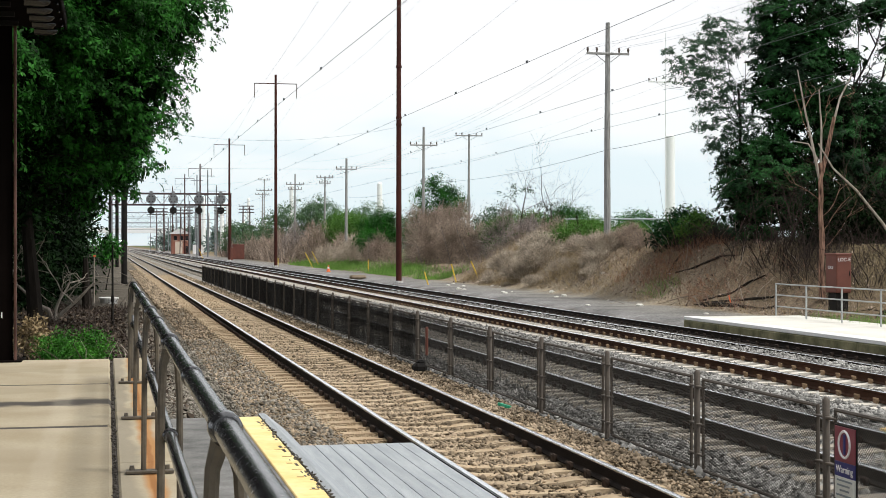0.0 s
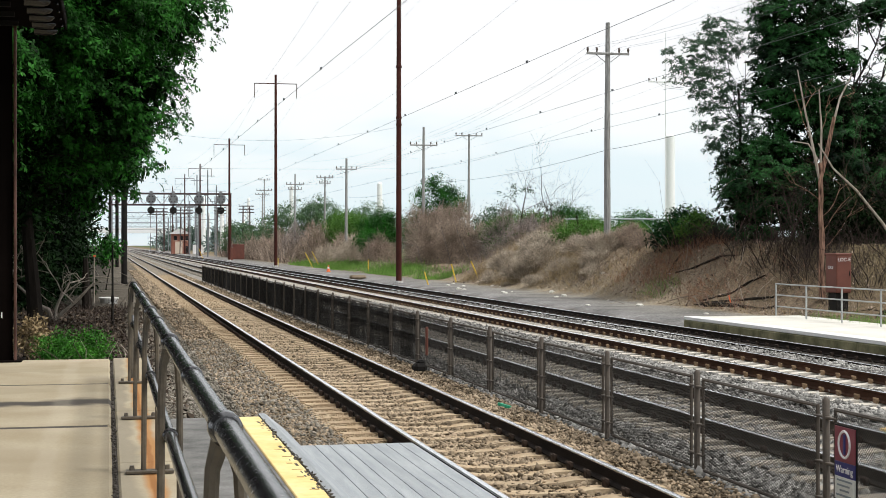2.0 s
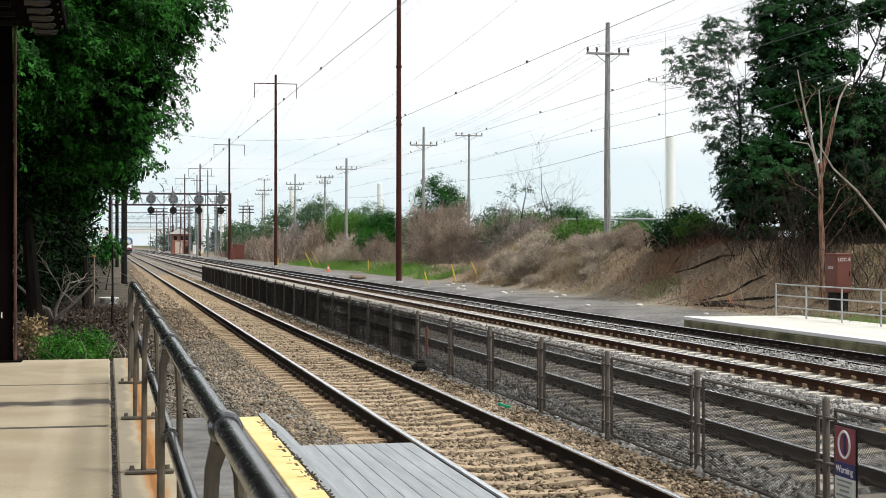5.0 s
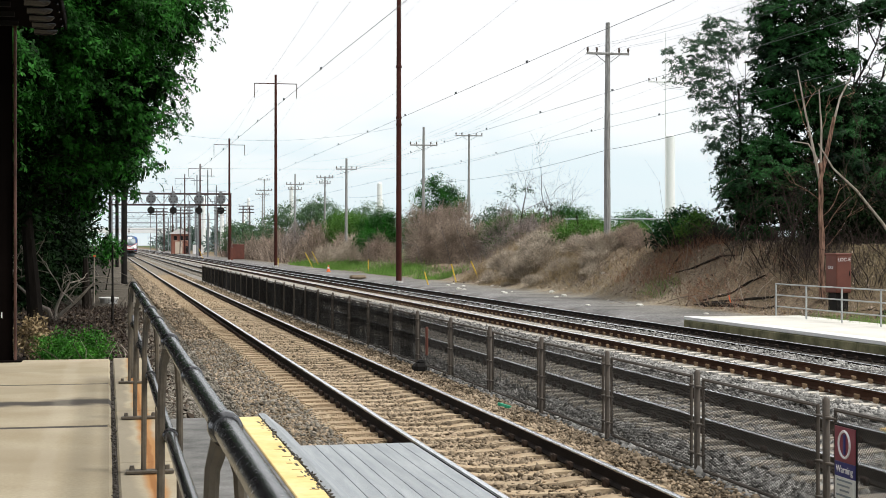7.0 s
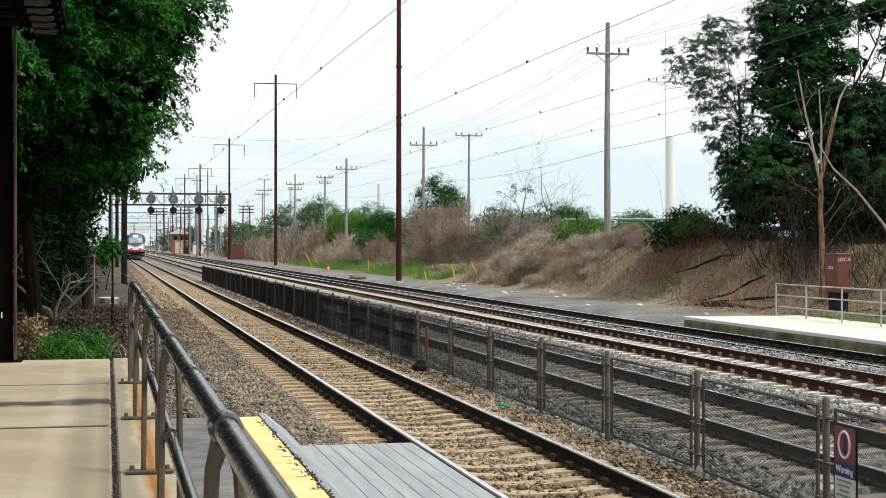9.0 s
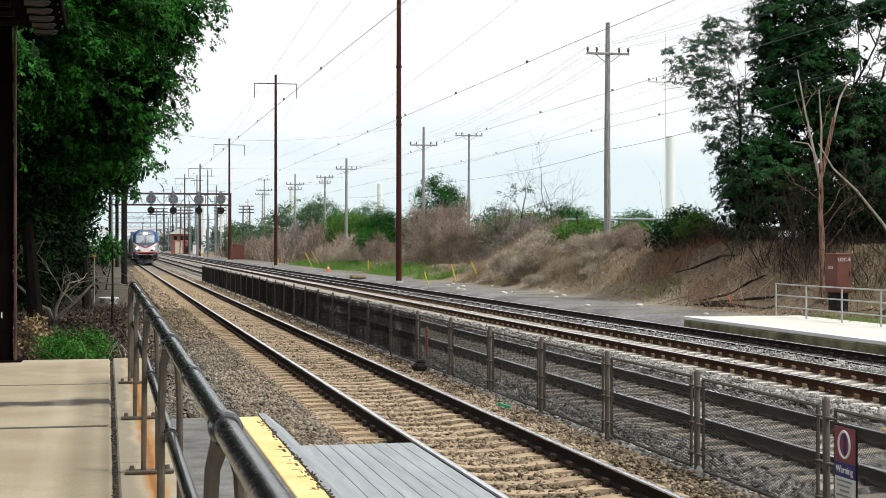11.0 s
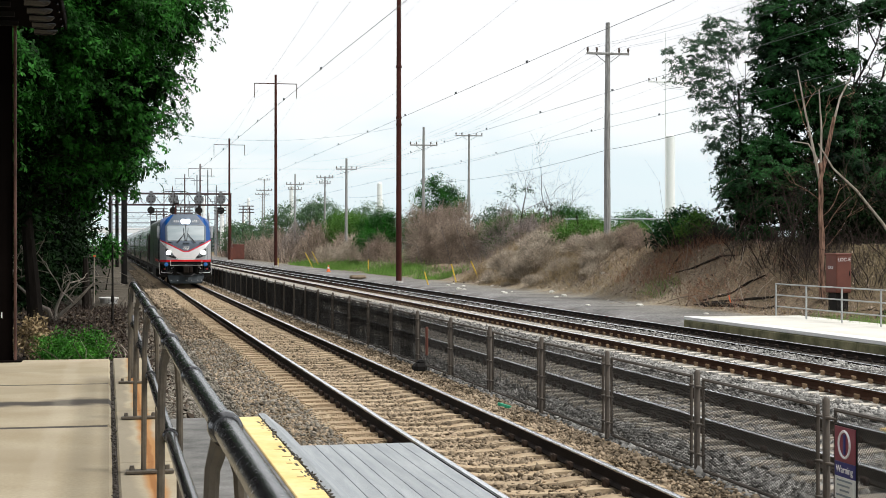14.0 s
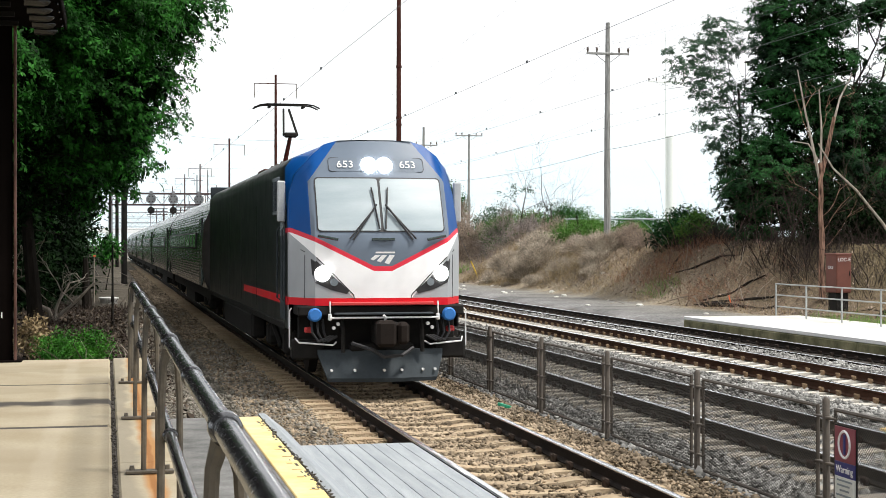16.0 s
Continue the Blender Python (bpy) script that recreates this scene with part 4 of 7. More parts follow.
        part("windscreen_step", G().tube([(s * 1.0, y_front(1.0, 2.33) - 0.05, 2.345), (s * 0.7, y_front(0.7, 2.30) - 0.07, 2.285)], 0.022, n=6), M_STAINLESS, lo)
    part("windscreen_step", G().tube([(-0.18, -0.02, 2.29), (0.18, -0.02, 2.29)], 0.02, n=6), M_STAINLESS, lo)
    # number band and top lamps
    nb = part("number_band", front_patch(round_rect(-0.76, 0.76, 3.36, 3.58, 0.05), 0.006), M_SLATE, lo, smooth=True)
    band = round_rect(-0.76, 0.76, 3.36, 3.58, 0.05)
    part("band_outline", G().tube([(x, y_front(x, z) - 0.008, z) for x, z in band + band[:1]], 0.006, n=4), M_GASKET, nb)
    for x in (-0.50, 0.50):
        me = text_mesh("653", 0.185, 0.002)
        me.materials.append(M_WHITE)
        t = part("lettering", None, M_WHITE, nb, "white running number", mesh=me, loc=(x, y_front(x, 3.47) - 0.022, 3.47))
        t.rotation_euler = (radians(90 - 31), 0, radians(5 if x > 0 else -5))
    for x in (-0.125, 0.125):
        part("top_headlight", front_patch(disc(x, 3.47, 0.12), 0.03), M_LAMP, nb, "glaring white headlight")
    # headlight clusters
    for s in (-1, 1):
        o = [(s * a, b) for a, b in ((1.10, 1.99), (1.02, 1.96), (0.80, 1.74), (0.52, 1.50), (0.56, 1.45), (0.80, 1.51), (1.04, 1.62), (1.08, 1.75))]
        hl = part("headlight_housing", front_patch(o if s > 0 else o[::-1], 0.008), M_GASKET, lo)
        part("headlight", front_patch(disc(s * 0.93, 1.76, 0.118), 0.025), M_LAMP, hl, "glaring white headlight")
        part("marker_lamp", front_patch(disc(s * 0.755, 1.63, 0.06), 0.022), M_GASKET_GREY, hl)
        o = [(s * a, b) for a, b in ((1.16, 2.12), (1.02, 2.03), (0.40, 1.42), (0.415, 1.405), (1.03, 1.99), (1.16, 2.08))]
        part("panel_line", G().tube([(s * a, y_front(a, b) - 0.004, b) for a, b in ((1.22, 2.13), (1.02, 2.01), (0.75, 1.74), (0.46, 1.44), (0.44, 1.37))], 0.008, n=4), M_GASKET, lo)
        part("panel_line", G().tube([(s * 1.17, y_front(1.17, b) - 0.003, b) for b in (1.37, 1.7, 2.05)], 0.007, n=4), M_GASKET, lo)
    # plain emblem: three swept bars and a short bar above
    for k in range(3):
        x0 = (-0.20, -0.10, 0.02)[k]
        o = [(x0, 1.985 - 0.03 * k), (x0 + 0.05 + 0.01 * k, 1.965 - 0.03 * k), (x0 + 0.16, 2.045), (x0 + 0.08, 2.05)]
        part("emblem_stroke", front_patch(o, 0.006), M_WHITE, lo)
    part("emblem_bar", front_patch(round_rect(-0.12, 0.19, 2.075, 2.10, 0.01), 0.006), M_WHITE, lo)
    # end beam, pilot and coupler
    part("end_beam", G().box(0, 0.45, 1.19, 2.6, 0.7, 0.15, 0.02), M_UNDER, lo)
    part("red_step_edge", G().box(0, 0.02, 1.30, 1.60, 0.10, 0.05, 0.01), M_REDP, lo)
    part("grey_step", G().box(0, -0.06, 1.15, 1.52, 0.22, 0.03, 0.008), M_PLOW, lo)
    part("step_bar", G().tube([(-0.84, -0.10, 1.34), (-0.84, -0.13, 1.09), (0.84, -0.13, 1.09), (0.84, -0.10, 1.34)], 0.016, n=6), M_WHITE, lo)
    part("end_sheet", G().box(0, 0.62, 0.86, 2.5, 0.06, 0.62, 0.02), M_UNDER, lo)
    for s in (-1, 1):
        part("buffer_cap", G().tube([(s * 1.05, 0.25, 1.13), (s * 1.05, 0.03, 1.13), (s * 1.05, 0.0, 1.13)], [0.105, 0.105, 0.08], n=20), M_BLUE, lo, "blue round cap", smooth=True)
        part("red_valve", G().box(s * 1.12, 0.30, 0.89, 0.13, 0.1, 0.09, 0.02), M_REDP, lo)
        part("corner_handrail", G().tube([(s * 1.36, 0.5, 1.22), (s * 1.40, 0.42, 1.18), (s * 1.40, 0.42, 0.62), (s * 1.36, 0.5, 0.58)], 0.012, n=6), M_WHITE, lo)
        part("corner_step", G().tube([(s * 0.70, 0.22, 0.70), (s * 0.76, 0.12, 0.66), (s * 1.28, 0.20, 0.70), (s * 1.32, 0.32, 0.76)], 0.014, n=6), M_WHITE, lo)
        part("step_box", G().box(s * 1.12, 0.48, 0.58, 0.50, 0.35, 0.30, 0.03), M_UNDER, lo)
        part("pipe", G().tube([(s * 0.62, 0.2, 1.1), (s * 0.62, 0.05, 0.9), (s * 0.62, 0.02, 0.55)], 0.035, n=6), M_UNDER, lo)
        for k in range(3):
            part("air_hose", G().tube([(s * (0.9 + 0.09 * k), 0.28, 1.05), (s * (0.9 + 0.09 * k), 0.14, 0.85), (s * (0.85 + 0.07 * k), 0.10, 0.72), (s * (0.7 + 0.05 * k), 0.12, 0.80)], 0.02, n=6), M_GASKET, lo)
        part("anti_climber", G().box(s * 0.84, -0.09, 1.10, 0.05, 0.08, 0.10, 0.01), M_WHITE, lo)
        for k in range(2):
            part("pipe_cap", G().tube([(s * (0.70 + 0.07 * k), 0.02, 0.99 - 0.06 * k), (s * (0.70 + 0.07 * k), -0.03, 0.99 - 0.06 * k)], 0.028, n=8), M_WHITE, lo)
    g = G()
    g.loft([[(x, y + 0.03 * abs(x), z) for x, y, z in ((-a, b, c), (-a * 0.5, b - 0.10, c), (0, b - 0.14, c), (a * 0.5, b - 0.10, c), (a, b, c), (a, b + 0.12, c), (-a, b + 0.12, c))] for a, b, c in ((0.84, 0.02, 0.10), (0.86, 0.0, 0.16), (0.98, 0.18, 0.50), (0.98, 0.2, 0.58))])
    part("pilot_plow", g, M_PLOW, lo, "grey riveted pilot plow")
    for x in (-0.8, -0.45, 0.0, 0.28, 0.62, 0.82):
        part("plow_bolt", G().tube([(x, -0.03 + 0.08 * abs(x), 0.28), (x, -0.14 + 0.16 * abs(x), 0.28)], 0.022, n=6), M_WHITE, lo)
    cp = part("coupler", G().box(0.05, -0.02, 0.84, 0.40, 0.65, 0.36, 0.05), M_UNDER, lo)
    part("knuckle", G().box(-0.03, -0.40, 0.86, 0.30, 0.24, 0.40, 0.05), M_RAIL, cp)
    part("guard_arm", G().box(0.24, -0.34, 0.86, 0.18, 0.26, 0.34, 0.05), M_RAIL, cp)
    part("coupler_carrier", G().box(0, 0.2, 0.62, 1.0, 0.25, 0.12, 0.03), M_UNDER, cp)
    part("cut_lever", G().tube([(-0.5, -0.1, 0.70), (-0.2, -0.3, 0.60), (-0.05, -0.3, 0.50), (0.25, -0.28, 0.52), (0.45, -0.1, 0.62)], 0.03, n=6), M_GASKET, cp)
    part("hook", G().tube([(0.0, -0.15, 1.02), (0.0, -0.2, 1.10), (-0.03, -0.22, 1.13)], 0.02, n=6), M_WHITE, cp)
    bogie(lo, 4.6)
    bogie(lo, 15.4)
    return lo


def coach_section(z):
    return float(np.interp(z, [0.95, 1.2, 1.7, 2.3, 2.8, 3.2, 3.5, 3.7, 3.82, 3.86], [1.36, 1.46, 1.53, 1.53, 1.47, 1.31, 1.06, 0.76, 0.40, 0.0]))


def build_coach():
    co = thing("passenger_coach", "fluted stainless steel passenger coach with a dark window band", "train", "coaches of the train")
    zs = list(np.arange(0.95, 3.5, 0.045)) + [3.5, 3.6, 3.7, 3.77, 3.82, 3.845]
    for s in (-1, 1):
        g = G()
        rings = []
        for i, z in enumerate(zs):
            flute = 0.006 if (i % 2 and not 2.0 < z < 2.62) else 0.0
            rings.append([(s * (coach_section(z) - flute), y, z) for y in (0.35, 25.65)])
        g.loft(rings, close=False)
        sh = part("side_shell", g, M_STAINLESS, co)
        part("window_band", G().box(s * 1.525, 13, 2.33, 0.03, 19.6, 0.50, 0.01), M_GASKET, co)
        for k in range(11):
            part("window", G().box(s * 1.538, 4.3 + 1.74 * k, 2.33, 0.02, 1.38, 0.42, 0.01), M_WINBAND, co)
        for y in (1.35, 24.6):
            part("door", G().box(s * 1.50, y, 2.0, 0.05, 0.95, 1.95, 0.01), M_STAINLESS, co)
    part("roof", G().loft([[(x, y, z) for x, z in ((-0.42, 3.82), (-0.2, 3.855), (0.2, 3.855), (0.42, 3.82))] for y in (0.35, 25.65)], close=False), M_STAINLESS, co)
    for y in (0.36, 25.64):
        n = 14
        pts = [(coach_section(z), z) for z in np.linspace(0.95, 3.845, n)]
        g = G()
        g.add([(x, y, z) for x, z in pts] + [(-x, y, z) for x, z in pts], [(i, i + 1, n + i + 1, n + i) for i in range(n - 1)])
        # black end walls: the dark gap between cars is put into their colour
        part("end_wall", g, M_UNDER, co)
    part("underframe", G().box(0, 13, 0.78, 2.5, 24.5, 0.36, 0.03), M_UNDER, co)
    part("equipment_box", G().box(0, 13, 0.45, 2.4, 6.0, 0.45, 0.05), M_UNDER, co)
    part("gangway", G().box(0, 26.0, 2.1, 1.1, 0.7, 2.2, 0.05), M_GASKET, co)
    bogie(co, 3.6, 0.46)
    bogie(co, 22.4, 0.46)
    return co


loco = build_loco()
COACHES = []
first_coach = build_coach()
COACHES.append((first_coach, 20.6))
for k in range(1, 7):
    COACHES.append((copy_thing(first_coach, pose(T1, 60 + 26.2 * k, 0)), 20.6 + 26.2 * k))
POLE_X = 18.4
POLES = [(98.7, 22.0, 0.0), (173.8, 21.2, 4.7), (241.5, 18.6, 4.7), (319.0, 18.6, 4.6), (383.0, 19.3, 4.6), (455.0, 19.0, 4.5), (525.0, 19.0, 4.5)]
for py, ptop, parm in POLES:
    catenary_pole(POLE_X, py, ptop, arm=parm)
# left poles of the same kind in black: their shadow is put into the colour
for py, ptop in ((98.7, 11.0), (173.8, 11.0)):
    catenary_pole(1.02, py, ptop, r0=0.19, r1=0.16, material=M_UNDER)


def utility_pole(x, y, top, arms, r=0.15, label="weathered grey wooden utility pole with crossarms", material=None):
    ob = thing("utility_pole", label, "pole", loc=(x, y, 0))
    zb = float(ground_z(x, y)) - 0.2
    part("shaft", G().tube([(0, 0, zb), (0.0, 0, (zb + top) / 2), (0.03, 0, top)], [r, r * 0.85, r * 0.62], n=9), material or M_POLE_WOOD, ob, smooth=True)
    for z, w in arms:
        a = part("crossarm", G().box(0, -0.12, z, w, 0.10, 0.12, 0.015), material or M_POLE_WOOD, ob)
        for k in (-1, -0.55, 0.55, 1):
            part("insulator", G().tube([(k * (w / 2 - 0.06), -0.12, z + 0.06), (k * (w / 2 - 0.06), -0.12, z + 0.2), (k * (w / 2 - 0.06), -0.12, z + 0.32)], [0.035, 0.07, 0.05], n=6), M_INSUL, a)
        g = G()
        for s in (-1, 1):
            g.tube([(s * w * 0.28, -0.1, z - 0.05), (0, -0.08, z - 0.55)], 0.022, n=4)
        part("brace", g, material or M_POLE_WOOD, a)
    return ob


utility_pole(25.75, 78.2, 13.9, [(12.25, 2.35)], r=0.19)
utility_pole(28.6, 141.0, 13.1, [(11.4, 2.6)], r=0.17)
utility_pole(37.0, 158.5, 13.8, [(13.6, 2.9)], r=0.16)
utility_pole(26.0, 171.4, 11.8, [(10.6, 2.35)], r=0.19)
utility_pole(28.0, 203.4, 11.2, [(11.0, 2.2), (10.3, 1.5)])
utility_pole(27.2, 230.0, 12.7, [(11.1, 2.6), (10.4, 2.0)])
utility_pole(28.0, 284.5, 14.2, [(14.0, 2.2), (12.1, 2.8)], r=0.14)
utility_pole(26.4, 271.5, 11.2, [(10.9, 2.4)], r=0.14)
utility_pole(47.0, 126.8, 20.4, [(16.2, 3.2)], r=0.06, label="thin pale pole with a short crossarm", material=M_POLE_PALE)

for x, y, top, r in ((108.0, 288.6, 23.5, 0.95), (69.0, 397.0, 18.0, 0.75), (58.0, 500.0, 21.0, 0.7), (46.0, 520.0, 17.5, 0.5), (33.5, 560.0, 19.0, 0.75), (33.0, 440.0, 13.5, 0.45), (28.6, 400.0, 13.0, 0.5), (40.0, 470.0, 12.0, 0.45), (38.0, 600.0, 14.0, 0.5)):
    ob = thing("monopole", "pale galvanised steel transmission monopole in the haze", "pole", "monopoles", loc=(x, y, 0))
    part("shaft", G().tube([(0, 0, -0.6), (0, 0, top)], [r * 1.1, r * 0.9], n=12), M_POLE_PALE, ob, smooth=True)
    part("cap", G().tube([(0, 0, top), (0, 0, top + 0.3)], [r * 0.9, r * 0.3], n=12), M_POLE_PALE, ob, smooth=True)

# far masts beside and over the tracks, paled by haze put into their steel
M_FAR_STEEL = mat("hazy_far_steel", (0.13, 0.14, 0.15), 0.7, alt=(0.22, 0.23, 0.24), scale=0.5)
rnd = random.Random(77)
for k in range(26):
    y = 300 + 16 * k + rnd.uniform(-5, 5)
    x = rnd.choice([0.9, 0.9, 18.6, 18.6, 22.0, 26.0, 30.0]) + rnd.uniform(-0.4, 0.4) + (0 if k % 3 else 3 * rnd.random())
    top = rnd.uniform(11, 17)
    ob = thing("mast", "thin hazy steel mast far along the railway", "mast", "far masts", loc=(x, y, 0))
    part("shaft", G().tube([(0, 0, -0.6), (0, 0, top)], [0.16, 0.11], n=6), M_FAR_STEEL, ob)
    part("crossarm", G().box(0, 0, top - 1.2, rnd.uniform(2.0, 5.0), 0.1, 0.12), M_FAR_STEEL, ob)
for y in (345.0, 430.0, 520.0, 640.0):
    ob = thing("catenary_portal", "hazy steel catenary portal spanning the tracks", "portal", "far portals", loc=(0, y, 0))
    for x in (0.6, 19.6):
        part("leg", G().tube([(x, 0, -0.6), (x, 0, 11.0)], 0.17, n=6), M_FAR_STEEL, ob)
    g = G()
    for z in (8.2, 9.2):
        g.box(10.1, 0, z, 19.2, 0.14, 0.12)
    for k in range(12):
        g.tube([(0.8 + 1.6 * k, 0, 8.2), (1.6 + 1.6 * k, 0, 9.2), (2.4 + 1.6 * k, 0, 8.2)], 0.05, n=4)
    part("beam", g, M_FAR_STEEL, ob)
# far road bridge over the tracks
ob = thing("road_bridge", "hazy far road bridge across the railway", "bridge", loc=(0, 660, 0))
part("deck", G().box(-8, 0, 7.6, 90, 9, 1.3, 0.1), M_POLE_PALE, ob)
for x in (-9, 0.0, 21.5, 34):
    part("pier", G().box(x, 0, 3.2, 1.6, 7, 7.6, 0.1), M_POLE_PALE, ob)
part("parapet", G().box(-8, -4.4, 8.7, 90, 0.25, 0.9, 0.05), M_POLE_PALE, ob)

# signal gantry
M_GANTRY = mat("gantry_dark_steel", (0.045, 0.028, 0.030), 0.75, alt=(0.085, 0.052, 0.052), scale=1.5)


def build_gantry(y=268.0):
    ga = thing("signal_gantry", "dark steel truss gantry carrying four signal heads over the tracks", "signal gantry", loc=(0, y, 0))
    x0, x1, z0, z1 = 0.2, 20.75, 8.95, 10.85
    for x, paint in ((x0 + 0.2, M_UNDER), (x1 - 0.2, M_POLE_RED)):
        part("leg", G().box(x, 0, 5.2, 0.42, 0.5, 11.6, 0.04), paint, ga)
    for dy in (-0.6, 0.6):
        for z in (z0, z1):
            part("chord", G().box((x0 + x1) / 2, dy, z, x1 - x0, 0.16, 0.28, 0.02), M_GANTRY, ga)
    n = 14
    w = (x1 - x0) / n
    for k in range(n):
        a = x0 + k * w
        up = k % 2 == 0
        part("diagonal", G().tube([(a, -0.6, z0 if up else z1), (a + w, -0.6, z1 if up else z0)], 0.06, n=4), M_GANTRY, ga)
        if k % 2:
            part("hanger", G().box(a, -0.6, (z0 + z1) / 2, 0.09, 0.09, z1 - z0), M_GANTRY, ga)
    part("walkway", G().box((x0 + x1) / 2, 0, z0 + 0.1, x1 - x0, 1.1, 0.06), M_GANTRY, ga)
    for x in (7.2, 10.9, 15.2, 18.9):
        hd = part("signal_disc", G().tube([(x, -0.95, 9.9), (x, -0.80, 9.9)], [0.82, 0.82], n=20), M_FAR_STEEL, ga, "round grey signal backing disc")
        for a in range(6):
            part("signal_lens", G().tube([(x + 0.5 * math.cos(a * math.pi / 3), -1.05, 9.9 + 0.5 * math.sin(a * math.pi / 3)), (x + 0.5 * math.cos(a * math.pi / 3), -0.95, 9.9 + 0.5 * math.sin(a * math.pi / 3))], 0.11, n=8), M_UNDER, hd)
        part("signal_hood", G().box(x, -0.9, 10.95, 0.5, 0.3, 0.6, 0.05), M_FAR_STEEL, ga)
        lo_ = part("lower_signal", G().tube([(x, -0.95, 8.0), (x, -0.80, 8.0)], [0.62, 0.62], n=16), M_UNDER, ga)
        part("lower_hanger", G().box(x, -0.7, 8.2, 0.22, 0.2, 1.6), M_UNDER, lo_)
        part("work_platform", G().box(x, -0.7, 7.25, 1.3, 0.7, 0.1), M_UNDER, lo_)


build_gantry()

# ---- overhead wires ----
for x, dz in ((T1 - 0.1, 5.62), (T2, 5.85), (T3, 6.0), (T4 - 0.2, 6.0)):
    pts = [(x, yy, dz) for yy in (6.0, 28.0, 98.7, 173.8, 241.5, 319.0, 383.0, 455.0, 525.0, 600.0)]
    wire_run("contact_wire", pts, 0.0045, 0.03, "thin overhead contact wire above the track", n=6)
    cat = [(x, -40.0, dz + 1.5)] + [(x, yy, dz + 1.5) for yy in (28.0, 98.7, 173.8, 241.5, 319.0, 383.0, 455.0)]
    wire_run("messenger_wire", cat, 0.002, 1.0, "thin sagging messenger wire above the track", n=14)
    g = G()
    for yy in np.arange(30.0, 330.0, 6.5):
        g.box(x, yy, dz + 0.01, 0.03, 0.09, 0.05)
    tagged(part("wire_clips", g, M_LINE), "small clamps sitting on the overhead wires", "cable", kind="stuff")
for yy in (98.7, 173.8, 241.5, 319.0, 383.0):
    wire_run("span_wire", [(1.02, yy, 9.6), (POLE_X, yy, 9.8)], 0.007, 0.9, "thin cross-span wire between two poles", n=10)
    wire_run("span_wire", [(1.02, yy, 7.0), (POLE_X, yy, 7.1)], 0.006, 0.05, "thin cross-span wire between two poles", n=4)
tops = [(98.7, 20.6), (173.8, 20.1), (241.5, 17.5), (319.0, 17.5), (383.0, 18.2), (455.0, 17.9), (525.0, 17.9)]
for s in (-2.3, 2.3):
    wire_run("power_line", [(POLE_X + s, 20, 20.5)] + [(POLE_X + s, yy, zz - 1.6) for yy, zz in tops], 0.006, 1.0, "thin transmission line on the catenary poles", n=12)
util = [(25.75, 78.2, 12.6), (28.6, 141.0, 11.7), (26.0, 171.4, 10.9), (28.0, 203.4, 11.3), (27.2, 230.0, 11.4), (28.0, 284.5, 12.4)]
for s in (-1.1, -0.6, 0.65, 1.1):
    wire_run("utility_line", [(24.6 + s, 30.0, 11.8)] + [(x + s, y, z) for x, y, z in util], 0.0055, 0.7, "thin utility wire between wooden poles", n=10)
wire_run("service_cable", [(24.0, 34.0, 8.6), (25.75, 78.2, 7.2), (28.6, 141.0, 8.0), (26.0, 171.4, 7.5)], 0.012, 0.5, "dark sagging service cable between wooden poles", n=10)
wire_run("service_cable", [(23.6, 34.0, 9.9), (25.75, 78.2, 9.0), (28.6, 141.0, 9.2)], 0.007, 0.5, "dark sagging service cable between wooden poles", n=10)
# ---- trees, shrubs and brush ----
M_BARK = mat("tree_bark", (0.010, 0.008, 0.0065), 0.9, alt=(0.032, 0.026, 0.021), scale=3, fine=20, stretch=(4, 4, 0.6), bump=0.5)
M_BARK_PALE = mat("bare_pale_wood", (0.18, 0.155, 0.125), 0.85, alt=(0.48, 0.43, 0.37), scale=3, fine=20, stretch=(4, 4, 0.6), bump=0.3)
M_BARK_RED = mat("dead_reddish_wood", (0.055, 0.030, 0.022), 0.9, alt=(0.36, 0.22, 0.16), scale=5, spread=0.35, fine=20, stretch=(4, 4, 0.6), bump=0.4)
# M_LEAF: clump noise down to near-black imitates shade between lit boughs
M_LEAF = mat("leaves_dark_green", (0.004, 0.024, 0.003), 0.6, alt=(0.030, 0.165, 0.016), scale=1.0, spread=0.34, fine_amt=0.1, island=0.6, trans=0.06, spec=0.10)
# darker copy of the leaf green: shade inside and below crowns as colour
M_LEAF_SHADE = mat("leaves_painted_shade", (0.002, 0.007, 0.002), 0.7, alt=(0.006, 0.022, 0.004), scale=1.1, spread=0.3, fine_amt=0.1, island=0.5, spec=0.05)
M_LEAF_R = mat("leaves_deep_green", (0.003, 0.013, 0.006), 0.6, alt=(0.020, 0.092, 0.020), scale=0.5, spread=0.26, fine_amt=0.1, island=0.6, trans=0.10, spec=0.12)
M_LEAF_GREY = mat("leaves_grey_green", (0.022, 0.058, 0.034), 0.6, alt=(0.07, 0.14, 0.075), scale=0.6, spread=0.4, fine_amt=0.1, island=0.4, trans=0.32, spec=0.12)
M_LEAF_BRIGHT = mat("leaves_fresh_green", (0.05, 0.13, 0.02), 0.6, alt=(0.10, 0.22, 0.04), scale=0.8, spread=0.4, fine_amt=0.1, island=0.4, trans=0.3, spec=0.12)
# M_LEAF_FAR, M_LEAF_HAZE: haze of distance mixed into the leaf colour
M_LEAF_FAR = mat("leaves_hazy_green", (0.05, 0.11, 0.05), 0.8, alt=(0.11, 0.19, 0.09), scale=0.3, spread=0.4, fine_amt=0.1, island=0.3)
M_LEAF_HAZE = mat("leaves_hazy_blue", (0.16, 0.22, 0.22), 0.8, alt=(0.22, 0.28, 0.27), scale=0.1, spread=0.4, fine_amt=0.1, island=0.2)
M_BRUSH = mat("dry_brush_stems", (0.12, 0.09, 0.075), 0.9, alt=(0.38, 0.31, 0.25), scale=0.5, spread=0.35, fine_amt=0.1, island=0.6)
